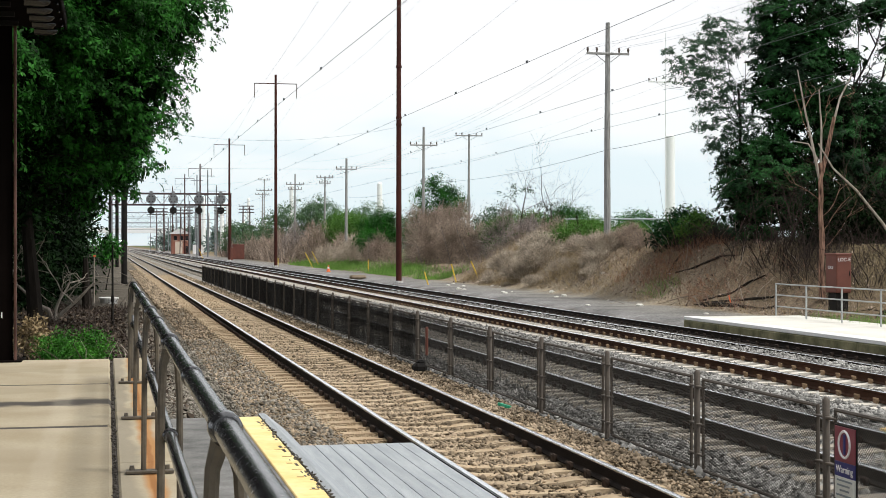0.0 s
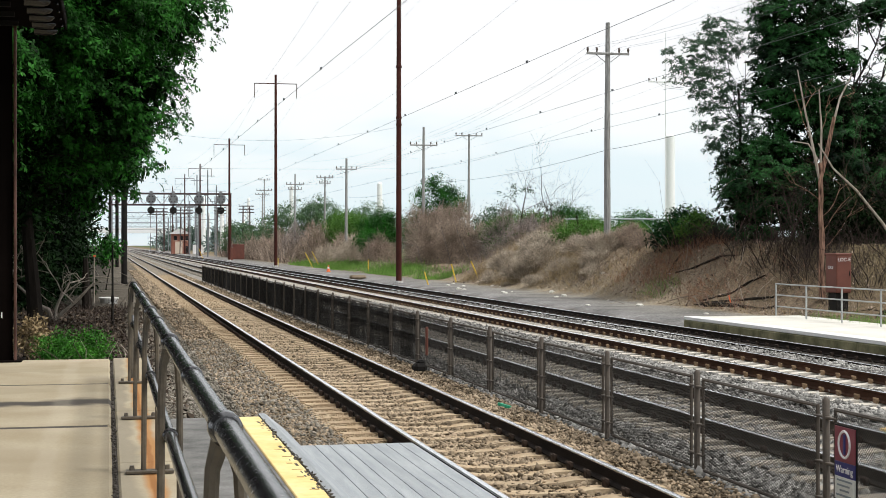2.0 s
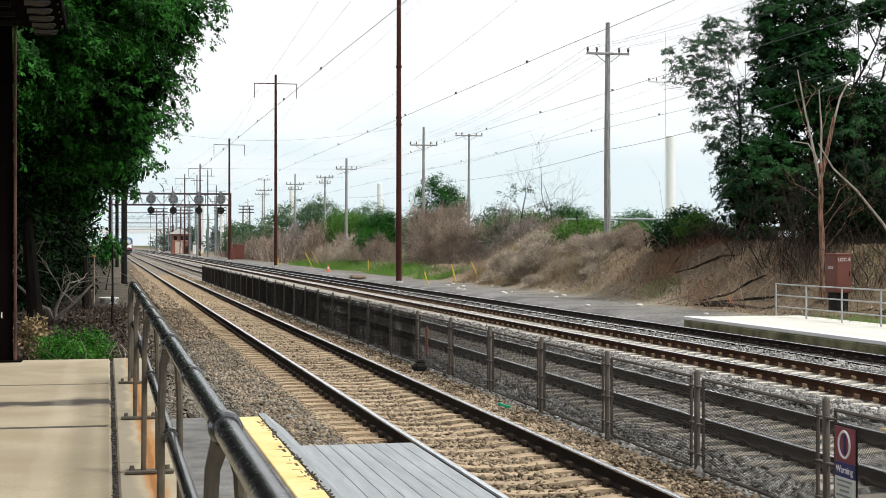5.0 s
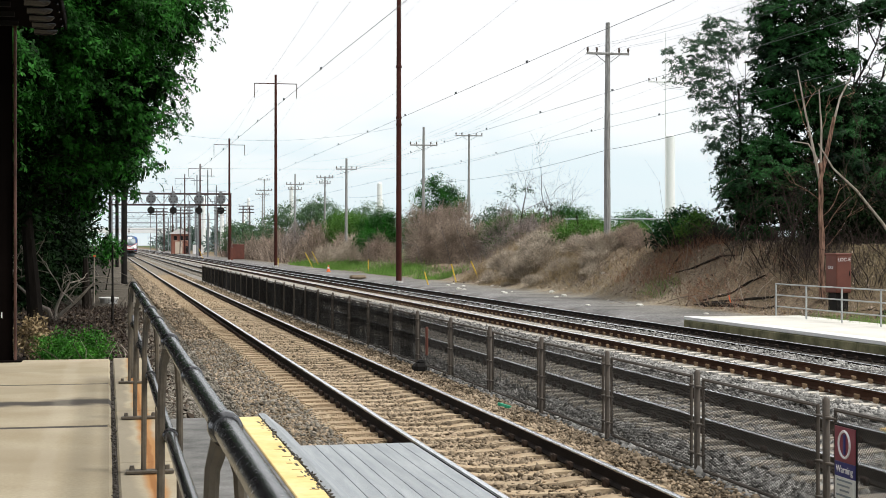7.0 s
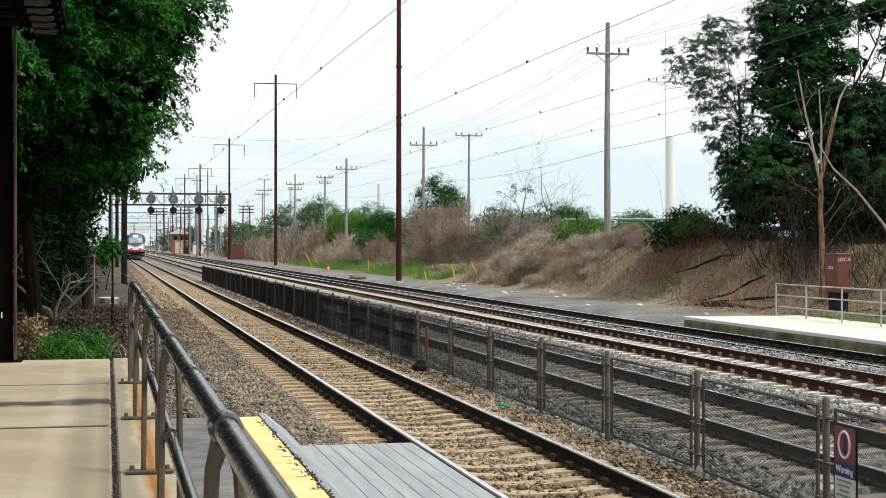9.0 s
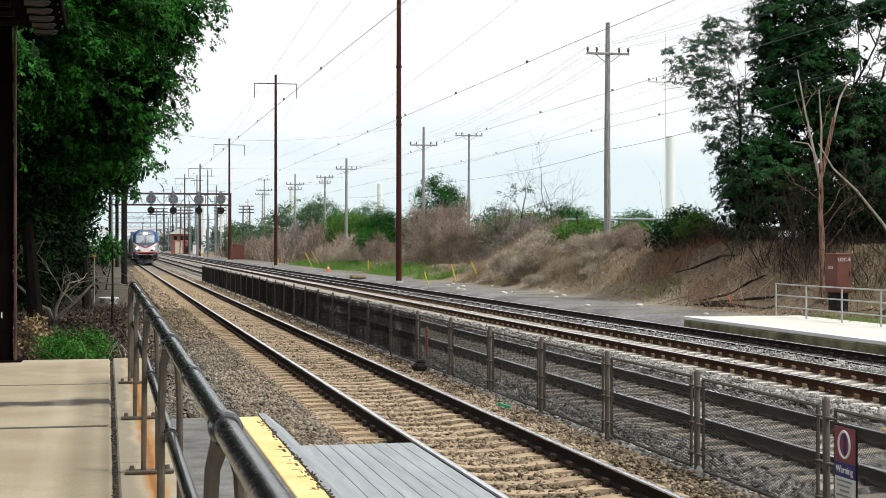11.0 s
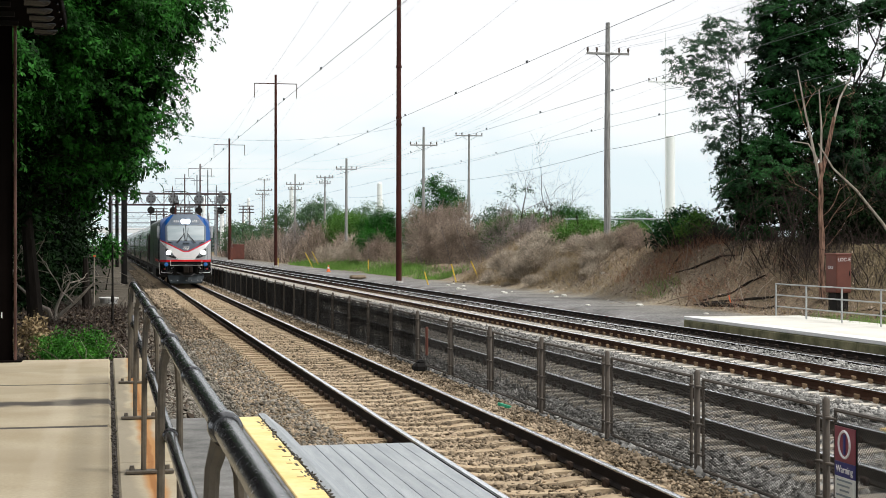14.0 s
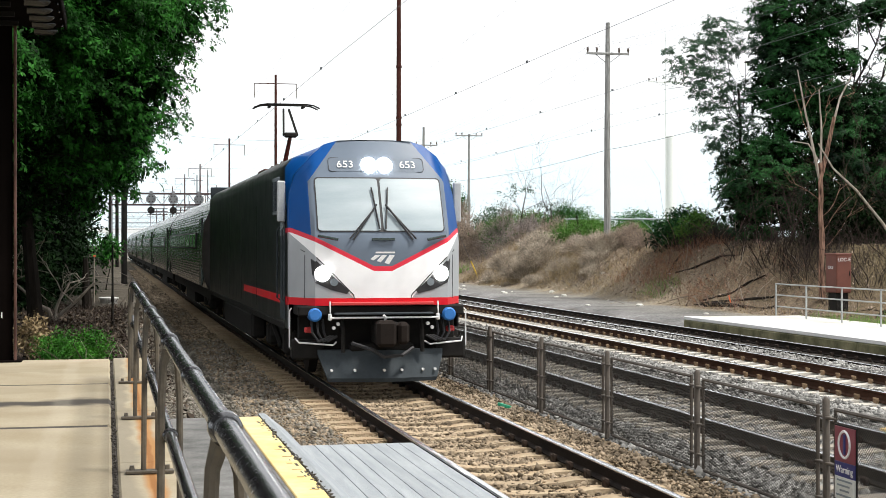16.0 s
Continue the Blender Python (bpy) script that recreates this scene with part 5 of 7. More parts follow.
# darker copy of M_BRUSH; beneath trees its tone also paints in their shade
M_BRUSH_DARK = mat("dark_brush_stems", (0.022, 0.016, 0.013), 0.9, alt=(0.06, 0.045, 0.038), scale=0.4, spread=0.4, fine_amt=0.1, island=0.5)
M_STRAW = mat("straw_grass", (0.22, 0.16, 0.08), 0.9, alt=(0.36, 0.28, 0.17), scale=0.5, fine_amt=0.1, island=0.4)
M_GRASS = mat("green_grass", (0.10, 0.22, 0.035), 0.8, alt=(0.19, 0.34, 0.08), scale=0.5, fine_amt=0.1, island=0.4, trans=0.2)


def leaf_cloud(name, blobs, clusters, per, spread, size, seed, aspect=2.2, inner=0.35):
    """Leaves in clusters near the skin of ellipsoids (x, y, z, rx, ry, rz)."""
    rng = np.random.default_rng(seed)
    weight = np.array([b[3] * b[4] + b[3] * b[5] + b[4] * b[5] for b in blobs])
    pick = rng.choice(len(blobs), clusters, p=weight / weight.sum())
    bl = np.array(blobs)[pick]
    d = rng.normal(size=(clusters, 3))
    d /= np.linalg.norm(d, axis=1)[:, None]
    r = inner + (1 - inner) * rng.random(clusters) ** 0.45
    r *= 1 + 0.13 * np.sin(d[:, 0] * 7 + seed) * np.cos(d[:, 2] * 6 + d[:, 1] * 5)
    c = bl[:, :3] + d * bl[:, 3:] * r[:, None]
    n = clusters * per
    cs = np.repeat(c, per, 0)
    stray = rng.normal(0, 1, (n, 3)) * np.repeat(spread * rng.uniform(0.5, 1.4, clusters), per)[:, None]
    stray[:, 2] *= 0.6
    p = cs + stray
    ln = size * rng.uniform(0.6, 1.35, n)
    wd = ln / aspect
    a = rng.uniform(0, 2 * np.pi, n)
    droop = rng.normal(-0.45, 0.45, n)
    u = np.stack([np.cos(a) * np.cos(droop), np.sin(a) * np.cos(droop), np.sin(droop)], -1)
    s = np.cross(u, rng.normal(0, 0.45, (n, 3)) + np.array((0, 0, 1.0)))
    s /= np.linalg.norm(s, axis=1)[:, None] + 1e-9
    tip, w, l2 = u * ln[:, None], s * wd[:, None] * 0.5, u * ln[:, None] * 0.45
    v = np.stack([p, p + l2 + w, p + tip, p + l2 - w], 1).reshape(-1, 3)
    f = np.arange(n * 4).reshape(-1, 4)
    return soup(name, v, f)


def spray_cloud(name, blobs, pads, per, reach, size, seed, inner=0.62, leaflets=8):
    """Rosettes of drooping leaflets spread over boughs near the skin of ellipsoids, with dark gaps between the boughs."""
    rng = np.random.default_rng(seed)
    weight = np.array([b[3] * b[4] + b[3] * b[5] + b[4] * b[5] for b in blobs])
    bl = np.array(blobs)[rng.choice(len(blobs), pads, p=weight / weight.sum())]
    d = rng.normal(size=(pads, 3))
    d /= np.linalg.norm(d, axis=1)[:, None]
    r = inner + (1 - inner) * rng.random(pads) ** 0.4
    r *= 1 + 0.14 * np.sin(d[:, 0] * 7 + seed) * np.cos(d[:, 2] * 6 + d[:, 1] * 5)
    c = bl[:, :3] + d * bl[:, 3:] * r[:, None]
    n = pads * per
    big = np.repeat(reach * rng.uniform(0.5, 1.35, pads), per)
    a = rng.uniform(0, 2 * np.pi, n)
    q = rng.random(n) ** 0.55
    off = np.stack([np.cos(a) * q * big, np.sin(a) * q * big, -0.55 * q * q * big + rng.normal(0, 0.16, n) * big], -1)
    out = np.repeat(d, per, 0)
    p = np.repeat(c, per, 0) + off + out * (0.3 * big)[:, None]
    up = np.array((0, 0, 0.9)) + 0.5 * out + 0.5 * off / big[:, None] + rng.normal(0, 0.3, (n, 3))
    up /= np.linalg.norm(up, axis=1)[:, None]
    e1 = np.cross(up, np.array((0.3, 1.0, 0.1)))
    e1 /= np.linalg.norm(e1, axis=1)[:, None]
    e2 = np.cross(up, e1)
    turn = rng.uniform(0, 2 * np.pi, n)
    quads = []
    for k in range(leaflets):
        b = turn + 2 * np.pi * k / leaflets + rng.normal(0, 0.25, n)
        ln = (size * rng.uniform(0.55, 1.3, n))[:, None]
        way = np.cos(b)[:, None] * e1 + np.sin(b)[:, None] * e2 - up * rng.uniform(0.0, 0.7, n)[:, None]
        side = np.cross(way, up + rng.normal(0, 0.25, (n, 3)))
        side /= np.linalg.norm(side, axis=1)[:, None] + 1e-9
        root = p + way * ln * 0.12 + up * rng.normal(0, 0.15, n)[:, None] * ln
        mid = root + way * ln * 0.5 + up * ln * 0.06
        quads.append(np.stack([root, mid + side * ln * 0.25, root + way * ln, mid - side * ln * 0.25], 1))
    v = np.stack(quads, 1).reshape(-1, 3)
    return soup(name, v, np.arange(len(v)).reshape(-1, 4))


def stem_cloud(name, roots, height, thick, lean, seed, bends=3, curl=0.5):
    """Thin tapered stems, each of a few flat three-sided pieces."""
    rng = np.random.default_rng(seed)
    n = len(roots)
    p = np.array(roots, float)
    a = rng.uniform(0, 2 * np.pi, n)
    d = np.stack([np.cos(a) * lean, np.sin(a) * lean, np.ones(n)], -1) + rng.normal(0, lean * 0.5, (n, 3))
    d /= np.linalg.norm(d, axis=1)[:, None]
    ln = height * rng.lognormal(0, 0.35, n)
    if height > 0.6:
        ln *= np.clip(0.85 + 0.6 * lumps(p[:, 0], p[:, 1], 0.6, 2.2), 0.3, 1.7)
    th = thick * rng.uniform(0.6, 1.5, n)
    vs, fs = [], []
    for k in range(bends + 1):
        w = th * (1 - 0.8 * k / bends)
        for j in range(3):
            ang = 2 * np.pi * j / 3
            vs.append(p + np.stack([np.cos(ang) * w, np.sin(ang) * w, 0 * w], -1))
        p = p + d * (ln / bends)[:, None]
        d = d + rng.normal(0, curl, (n, 3)) * 0.6
        d[:, 2] -= curl * 0.25 * (k > 0)
        d /= np.linalg.norm(d, axis=1)[:, None]
    v = np.stack(vs, 1).reshape(-1, 3)
    m = 3 * (bends + 1)
    base = np.arange(n)[:, None] * m
    for k in range(bends):
        for j in range(3):
            q = np.array([3 * k + j, 3 * k + (j + 1) % 3, 3 * k + 3 + (j + 1) % 3, 3 * k + 3 + j])
            fs.append(base + q[None])
    return soup(name, v, np.concatenate(fs))


def branchy(g, base, direction, length, radius, depth, rnd, curl=0.25, split=3):
    """A limb that tapers, bends and forks."""
    pts, rad = [np.array(base, float)], [radius]
    d = norm(np.array(direction, float))
    steps = 4
    for k in range(steps):
        d = norm(d + np.array([rnd.gauss(0, curl) for _ in range(3)]) * 0.5)
        pts.append(pts[-1] + d * length / steps)
        rad.append(radius * (1 - 0.55 * (k + 1) / steps))
    g.tube(pts, rad, n=7 if radius > 0.05 else 4, caps=False)
    if depth > 0:
        for k in range(split):
            at = pts[rnd.choice([2, 3, 4, 4])]
            nd = norm(d + np.array([rnd.gauss(0, 0.75), rnd.gauss(0, 0.75), rnd.gauss(0.15, 0.45)]))
            branchy(g, at, nd, length * rnd.uniform(0.5, 0.8), radius * 0.48, depth - 1, rnd, curl, split)


def tree(x, y, trunk_h, blobs, clusters, per, spread, size, leaf, label, seed, r=0.22, bark=None, name="tree", category="tree", depth=2, inner=0.35, feathery=False, core=True):
    z = float(ground_z(x, y)) - 0.1
    ob = thing(name, label, category, loc=(x, y, 0))
    rnd = random.Random(seed)
    if trunk_h:
        g = G()
        branchy(g, (0, 0, z), (rnd.uniform(-0.08, 0.08), 0, 1), trunk_h, r, 0, rnd, 0.10)
        part("trunk", g, bark or M_BARK, ob, smooth=True)
        g = G()
        for b in blobs:
            foot = np.array((0, 0, z + trunk_h * 0.75))
            way = np.array((b[0] - x, b[1] - y, b[2])) - foot
            branchy(g, foot, way, np.linalg.norm(way) * (0.72 if feathery else 0.9), r * (0.24 if feathery else 0.40), depth, rnd, 0.2)
        part("branchwork", g, bark or M_BARK, ob, smooth=True)
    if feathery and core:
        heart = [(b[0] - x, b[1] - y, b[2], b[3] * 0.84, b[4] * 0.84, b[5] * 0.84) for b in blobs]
        part("inner_foliage", leaf_cloud("inner_foliage", heart, 900, 14, 0.3, 0.30, seed + 500, inner=0.4), M_LEAF_SHADE, ob, "inner foliage painted dark for the crown's shade")
    me = spray_cloud("crown", [(b[0] - x, b[1] - y, *b[2:]) for b in blobs], clusters, per, spread, size, seed, inner) if feathery else leaf_cloud("crown", [(b[0] - x, b[1] - y, *b[2:]) for b in blobs], clusters, per, spread, size, seed, inner=inner)
    part("crown", me, leaf, ob)
    return ob


# dense trees beside the platform
LEFT = "tall leafy tree with dense dark green foliage beside the platform"
tree(-3.6, 31.0, 4.5, [(-3.4, 31, 6.7, 3.0, 2.4, 2.4), (-1.5, 32, 8.2, 2.6, 2.4, 2.4)], 500, 34, 0.64, 0.098, M_LEAF, LEFT, 11, r=0.28, inner=0.66, feathery=True)
tree(-2.6, 37.0, 5.0, [(-0.1, 37, 8.2, 2.3, 2.2, 1.9), (-2.2, 37, 6.8, 2.6, 2.4, 2.4), (-0.6, 37, 5.9, 1.9, 1.9, 1.5)], 500, 34, 0.64, 0.106, M_LEAF, LEFT, 12, r=0.26, inner=0.66, feathery=True)
tree(-2.0, 46.0, 5.0, [(-1.0, 46, 6.4, 2.3, 2.5, 2.3), (-3.2, 46, 7.5, 3.0, 3.0, 3.5), (-0.4, 46, 9.5, 2.3, 2.2, 2.2)], 480, 30, 0.70, 0.122, M_LEAF, LEFT, 13, r=0.24, inner=0.66, feathery=True)
tree(-3.0, 60.0, 5.0, [(-1.2, 60, 5.8, 2.2, 3.0, 2.0), (-4.0, 60, 7.0, 3.5, 3.5, 4.5), (-0.6, 61, 7.2, 1.9, 2.5, 2.0)], 460, 18, 0.75, 0.19, M_LEAF, LEFT, 14, r=0.26, inner=0.62, feathery=True)
# the next two crowns are wholly in the shade-toned leaf colour
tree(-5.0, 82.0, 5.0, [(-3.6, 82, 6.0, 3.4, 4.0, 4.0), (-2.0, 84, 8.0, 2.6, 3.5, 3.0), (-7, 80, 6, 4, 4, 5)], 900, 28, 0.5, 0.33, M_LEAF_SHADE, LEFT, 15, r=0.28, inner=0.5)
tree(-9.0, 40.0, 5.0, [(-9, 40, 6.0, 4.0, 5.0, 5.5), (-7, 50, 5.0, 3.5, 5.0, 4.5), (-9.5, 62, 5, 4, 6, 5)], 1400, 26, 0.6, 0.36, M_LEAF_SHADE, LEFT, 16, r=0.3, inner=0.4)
tree(-4.5, 118.0, 4.0, [(-4.2, 118, 4.0, 3.2, 6.0, 3.6), (-8, 118, 5.0, 4, 6, 5)], 500, 26, 0.5, 0.36, M_LEAF, "green leafy tree beside the tracks", 17, inner=0.45)
tree(-6.5, 150.0, 4.0, [(-6.5, 150, 5.0, 4.0, 10.0, 5.0)], 500, 24, 0.6, 0.45, M_LEAF, "green leafy tree beside the tracks", 18, inner=0.45)

# unseen trees, added for the coach sides to mirror something dark
for k, (tx, ty) in enumerate(((-8.0, 178.0), (-8.5, 208.0), (-9.0, 245.0))):
    tree(tx, ty, 4.0, [(tx, ty, 5.0, 3.6, 14.0, 5.4)], 420, 20, 0.8, 0.6, M_LEAF, "green leafy tree beside the tracks", 190 + k, inner=0.5)
tree(-6.0, 72.0, 0, [(-3.9, 31.5, 3.6, 1.9, 1.4, 1.5), (-3.2, 37.5, 3.9, 1.9, 1.4, 1.6), (-2.2, 46, 4.2, 1.8, 1.8, 1.4), (-5.5, 75, 2.0, 3.2, 10, 3.0), (-3.4, 60, 1.6, 1.4, 4, 2.2), (-6, 98, 2.5, 3.6, 10, 3.2), (-4.6, 50, 1.8, 1.8, 4, 2.4), (-2.1, 66, 1.9, 0.9, 4, 2.9), (-1.6, 76, 1.9, 0.8, 4, 3.0), (-2.5, 56, 1.6, 0.7, 3, 2.2)], 2700, 26, 0.4, 0.22, M_LEAF_SHADE, "leaf mass painted dark for the shade beneath the trees", 19, name="undergrowth", category="bush", inner=0.1)


def ground_roots(x0, x1, y0, y1, n, seed, lift=0.0, keep=None):
    rng = np.random.default_rng(seed)
    x, y = rng.uniform(x0, x1, n), rng.uniform(y0, y1, n)
    if keep is not None:
        ok = keep(x, y, rng)
        x, y = x[ok], y[ok]
    return np.stack([x, y, ground_z(x, y) - 0.04 + lift], -1)


def stuff(name, me, material, label, category):
    me.materials.append(material)
    return tagged(new(name, me), label, category, kind="stuff")


M_WEED = mat("weed_leaves_fresh", (0.018, 0.09, 0.010), 0.6, alt=(0.075, 0.26, 0.03), scale=3.0, spread=0.4, fine_amt=0.1, island=0.5, trans=0.2, spec=0.15)
# weeds and fallen wood behind the platform end
tree(-0.75, 31.0, 0, [(-0.95, 31.0, 0.15, 0.42, 0.5, 0.42), (-0.35, 31.2, 0.15, 0.42, 0.5, 0.40), (-0.75, 30.5, 0.0, 0.4, 0.3, 0.3)], 420, 18, 0.10, 0.065, M_WEED, "fresh green weeds at the platform's end", 21, name="weed_clump", category="weeds", inner=0.2)
tree(-1.5, 32.4, 0, [(-1.5, 32.4, 0.35, 0.30, 0.4, 0.45)], 110, 16, 0.11, 0.085, M_STRAW, "withered yellow-brown weeds at the platform's end", 22, name="weed_clump", category="weeds", inner=0.2)
tree(-0.1, 88.0, 1.4, [(-0.05, 88, 1.95, 0.32, 2, 0.8)], 70, 18, 0.3, 0.25, M_LEAF, "fresh green bush beside the tracks", 23, r=0.05, name="bush", category="bush")


def dead_branch(x, y, z, way, length, r, seed, label, depth=2, material=None, name="dead_branch", curl=0.45):
    g = G()
    branchy(g, (0, 0, 0), way, length, r, depth, random.Random(seed), curl, 3)
    return tagged(part(name, g, material or M_BARK_PALE, smooth=True, loc=(x, y, z)), label, "branch")


dead_branch(-1.65, 49.5, -0.2, (-0.12, 0, 1), 1.7, 0.09, 5, "pale bare fallen branch leaning under the trees", 3)
dead_branch(-1.60, 49.0, -0.1, (0.6, 0, 0.8), 1.6, 0.07, 6, "pale bare fallen branch leaning under the trees", 3)
dead_branch(-1.55, 48.8, -0.1, (0.25, 0, 1.0), 1.3, 0.06, 9, "pale bare fallen branch leaning under the trees", 2)
dead_branch(-0.9, 22.0, -0.1, (0.8, 0.3, 0.25), 1.2, 0.02, 10, "thin fallen branch on the litter", 2)
dead_branch(-0.05, 22.5, -0.15, (0.8, 0.5, 0.2), 1.0, 0.016, 31, "thin fallen branch on the litter", 2)
g = G()
branchy(g, (0, 0, 0), (-0.06, 0, 1), 2.0, 0.21, 0, random.Random(4), 0.05)
tagged(part("tree_stump", g, M_BARK, smooth=True, loc=(-0.72, 59.0, -0.3)), "grey broken tree stump beneath the foliage", "stump")
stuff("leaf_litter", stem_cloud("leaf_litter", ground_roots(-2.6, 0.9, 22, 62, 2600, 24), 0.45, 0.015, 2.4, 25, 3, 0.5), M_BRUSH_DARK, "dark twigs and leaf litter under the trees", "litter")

rr = ground_roots(-2.8, 1.2, 21.2, 62, 9000, 26, lift=0.05)
rng = np.random.default_rng(27)
ang, ln = rng.uniform(0, 6.28, len(rr)), rng.uniform(0.03, 0.11, len(rr))
du = np.stack([np.cos(ang) * ln, np.sin(ang) * ln, rng.normal(0, 0.03, len(rr))], -1)
dv = np.stack([-np.sin(ang) * ln * 0.5, np.cos(ang) * ln * 0.5, rng.normal(0, 0.03, len(rr))], -1)
M_DEAD_LEAF = mat("dead_leaves_dark", (0.018, 0.013, 0.010), 0.8, alt=(0.13, 0.10, 0.075), scale=2.0, spread=0.4, fine_amt=0.1, island=0.7)
stuff("dead_leaves", soup("dead_leaves", np.stack([rr - du, rr + dv, rr + du, rr - dv], 1).reshape(-1, 3), np.arange(len(rr) * 4).reshape(-1, 4)), M_DEAD_LEAF, "dark curled dead leaves under the trees", "leaves")
stuff("twigs", stem_cloud("twigs", ground_roots(-2.4, 0.9, 21.4, 40, 130, 28), 0.9, 0.016, 2.6, 29, 4, 0.4), M_BARK_PALE, "pale fallen twigs under the trees", "twigs")

# right-hand bank: trees, bare trees, brush
RIGHT = "tall dense dark green tree on the embankment"
tree(30.6, 62.0, 6.5, [(30.4, 62, 6.0, 3.0, 2.6, 3.2), (27.2, 61.5, 5.2, 1.9, 2.0, 1.6), (27.4, 62.0, 3.7, 1.7, 1.6, 1.2), (29.2, 62, 12.1, 1.9, 2.0, 2.0), (28.7, 62, 9.4, 1.6, 2.0, 1.9), (32.6, 62, 12.4, 0.9, 1.2, 0.5), (31.0, 62, 10.2, 0.6, 1.0, 0.5), (33.9, 62, 11.0, 0.6, 1.0, 0.4)], 1350, 16, 0.42, 0.12, M_LEAF_R, RIGHT, 31, r=0.3, inner=0.6, feathery=True)
tree(34.0, 63.0, 5.0, [(32.9, 63, 7.3, 2.4, 2.4, 2.3), (36.0, 63, 6.6, 2.4, 2.4, 2.8), (33.2, 60, 4.0, 3.0, 1.8, 1.8)], 800, 16, 0.42, 0.12, M_LEAF_R, RIGHT, 32, r=0.3, inner=0.6, feathery=True)
tree(27.4, 64.5, 7.0, [(25.0, 64.5, 10.4, 1.2, 1.3, 0.9), (26.4, 64.5, 11.4, 1.2, 1.4, 0.9), (25.9, 64.5, 9.3, 1.2, 1.3, 0.7), (26.3, 64.5, 7.9, 1.0, 1.2, 0.8), (27.0, 64.5, 6.8, 1.1, 1.2, 0.8), (27.5, 64.5, 8.8, 0.6, 1.0, 0.8), (28.4, 64.5, 11.6, 0.9, 1.0, 0.8), (28.2, 64.5, 7.4, 0.8, 1.1, 0.7)], 290, 15, 0.34, 0.092, M_LEAF_GREY, "airy grey-green tree with thin foliage on the embankment", 33, r=0.11, bark=M_BARK, inner=0.15, depth=3, feathery=True, core=False)
tree(31.0, 57.0, 3.0, [(28.6, 57, 3.2, 1.8, 1.5, 1.6), (31.6, 56, 3.2, 2.6, 1.5, 2.0), (34.5, 56, 3.0, 2.6, 1.5, 2.2)], 900, 26, 0.3, 0.2, M_LEAF_SHADE, "undergrowth on the embankment painted in shade tone", 34, name="bush", category="bush", inner=0.2)
tree(26.6, 67.6, 0, [(26.3, 68, 2.95, 1.2, 1.2, 1.0), (27.4, 67.6, 2.4, 1.2, 1.2, 0.85), (25.6, 68.5, 2.5, 0.8, 1.0, 0.9), (28.2, 67, 1.8, 1.1, 1.0, 0.75), (26.9, 67, 1.6, 1.4, 0.8, 0.7)], 720, 28, 0.2, 0.17, M_LEAF_R, "rounded dark green shrub on the bank", 35, name="bush", category="bush")
tree(26.2, 66.8, 0, [(26.0, 66.6, 2.9, 0.75, 0.6, 0.85)], 90, 20, 0.2, 0.16, M_LEAF_BRIGHT, "fresh green shrub on the bank", 36, name="bush", category="bush")

# broken dead tree in front of them
g = G()
rnd = random.Random(41)
bx, by = 25.6, 52.8
g.tube([(0.05, 0, 0.2), (0.01, 0, 1.4), (0.05, 0, 2.4), (-0.02, 0, 3.3), (0.0, 0, 4.0), (-0.05, 0, 5.2)], [0.13, 0.10, 0.105, 0.085, 0.092, 0.085], n=9)
dead = tagged(part("dead_tree", g, M_BARK_RED, smooth=True, loc=(bx, by, 0)), "broken leafless dead tree on the embankment", "tree")
g = G()
g.tube([(-0.05, 0, 4.6), (-0.35, 0, 5.9), (-0.65, 0, 7.2), (-0.93, 0, 8.6)], [0.065, 0.048, 0.035, 0.02], n=7)
part("limb", g, M_BARK_PALE, dead, smooth=True)
g = G()
g.tube([(0.0, 0, 4.7), (0.28, 0, 5.8), (0.52, 0, 6.9)], [0.085, 0.08, 0.065], n=7)
part("limb", g, M_BARK_RED, dead, smooth=True)
part("limb", G().tube([(0.50, 0, 6.7), (0.75, 0, 7.6), (1.25, 0, 8.5)], [0.05, 0.04, 0.02], n=5), M_BARK_PALE, dead, smooth=True)
part("limb", G().tube([(-0.02, 0, 4.9), (0.02, 0, 6.4), (-0.08, 0, 7.9)], [0.05, 0.04, 0.025], n=6), M_BARK_PALE, dead, smooth=True)
part("limb", G().tube([(-0.1, 0, 5.3), (-0.5, 0, 5.9), (-1.2, 0, 6.0)], [0.035, 0.03, 0.015], n=5), M_BARK_PALE, dead, smooth=True)
g = G()
g.tube([(-0.25, -0.3, 5.9), (0.3, -0.35, 5.0), (1.2, -0.4, 4.2), (2.2, -0.5, 3.0), (3.4, -0.6, 1.2)], [0.025, 0.035, 0.045, 0.052, 0.06], n=7)
tagged(part("leaning_trunk", g, M_BARK_PALE, smooth=True, loc=(bx, by, 0)), "pale dead trunk leaning across the dark trees", "tree")
for k, (tx, ty, th, dp) in enumerate(((26.0, 57, 2.6, 3), (26.8, 56, 3.0, 3), (25.6, 58, 2.4, 3), (27.4, 50, 3.0, 3), (28.3, 50, 3.4, 3), (25.4, 60, 2.2, 3), (26.0, 62, 2.2, 3), (26.6, 51.5, 2.2, 3))):
    g = G()
    rnd = random.Random(50 + k)
    for j in range(4):
        branchy(g, (rnd.uniform(-0.3, 0.3), rnd.uniform(-0.3, 0.3), 0), (rnd.gauss(0, 0.3), rnd.gauss(0, 0.2), 1), th * rnd.uniform(0.7, 1.1), 0.022, dp, rnd, 0.35, 3)
    tagged(part("bare_shrub", g, M_BRUSH if k == 6 else M_BRUSH_DARK, loc=(tx, ty, float(ground_z(tx, ty)) - 0.1)), "leafless tangled shrub on the embankment", "shrub", "bare shrubs")


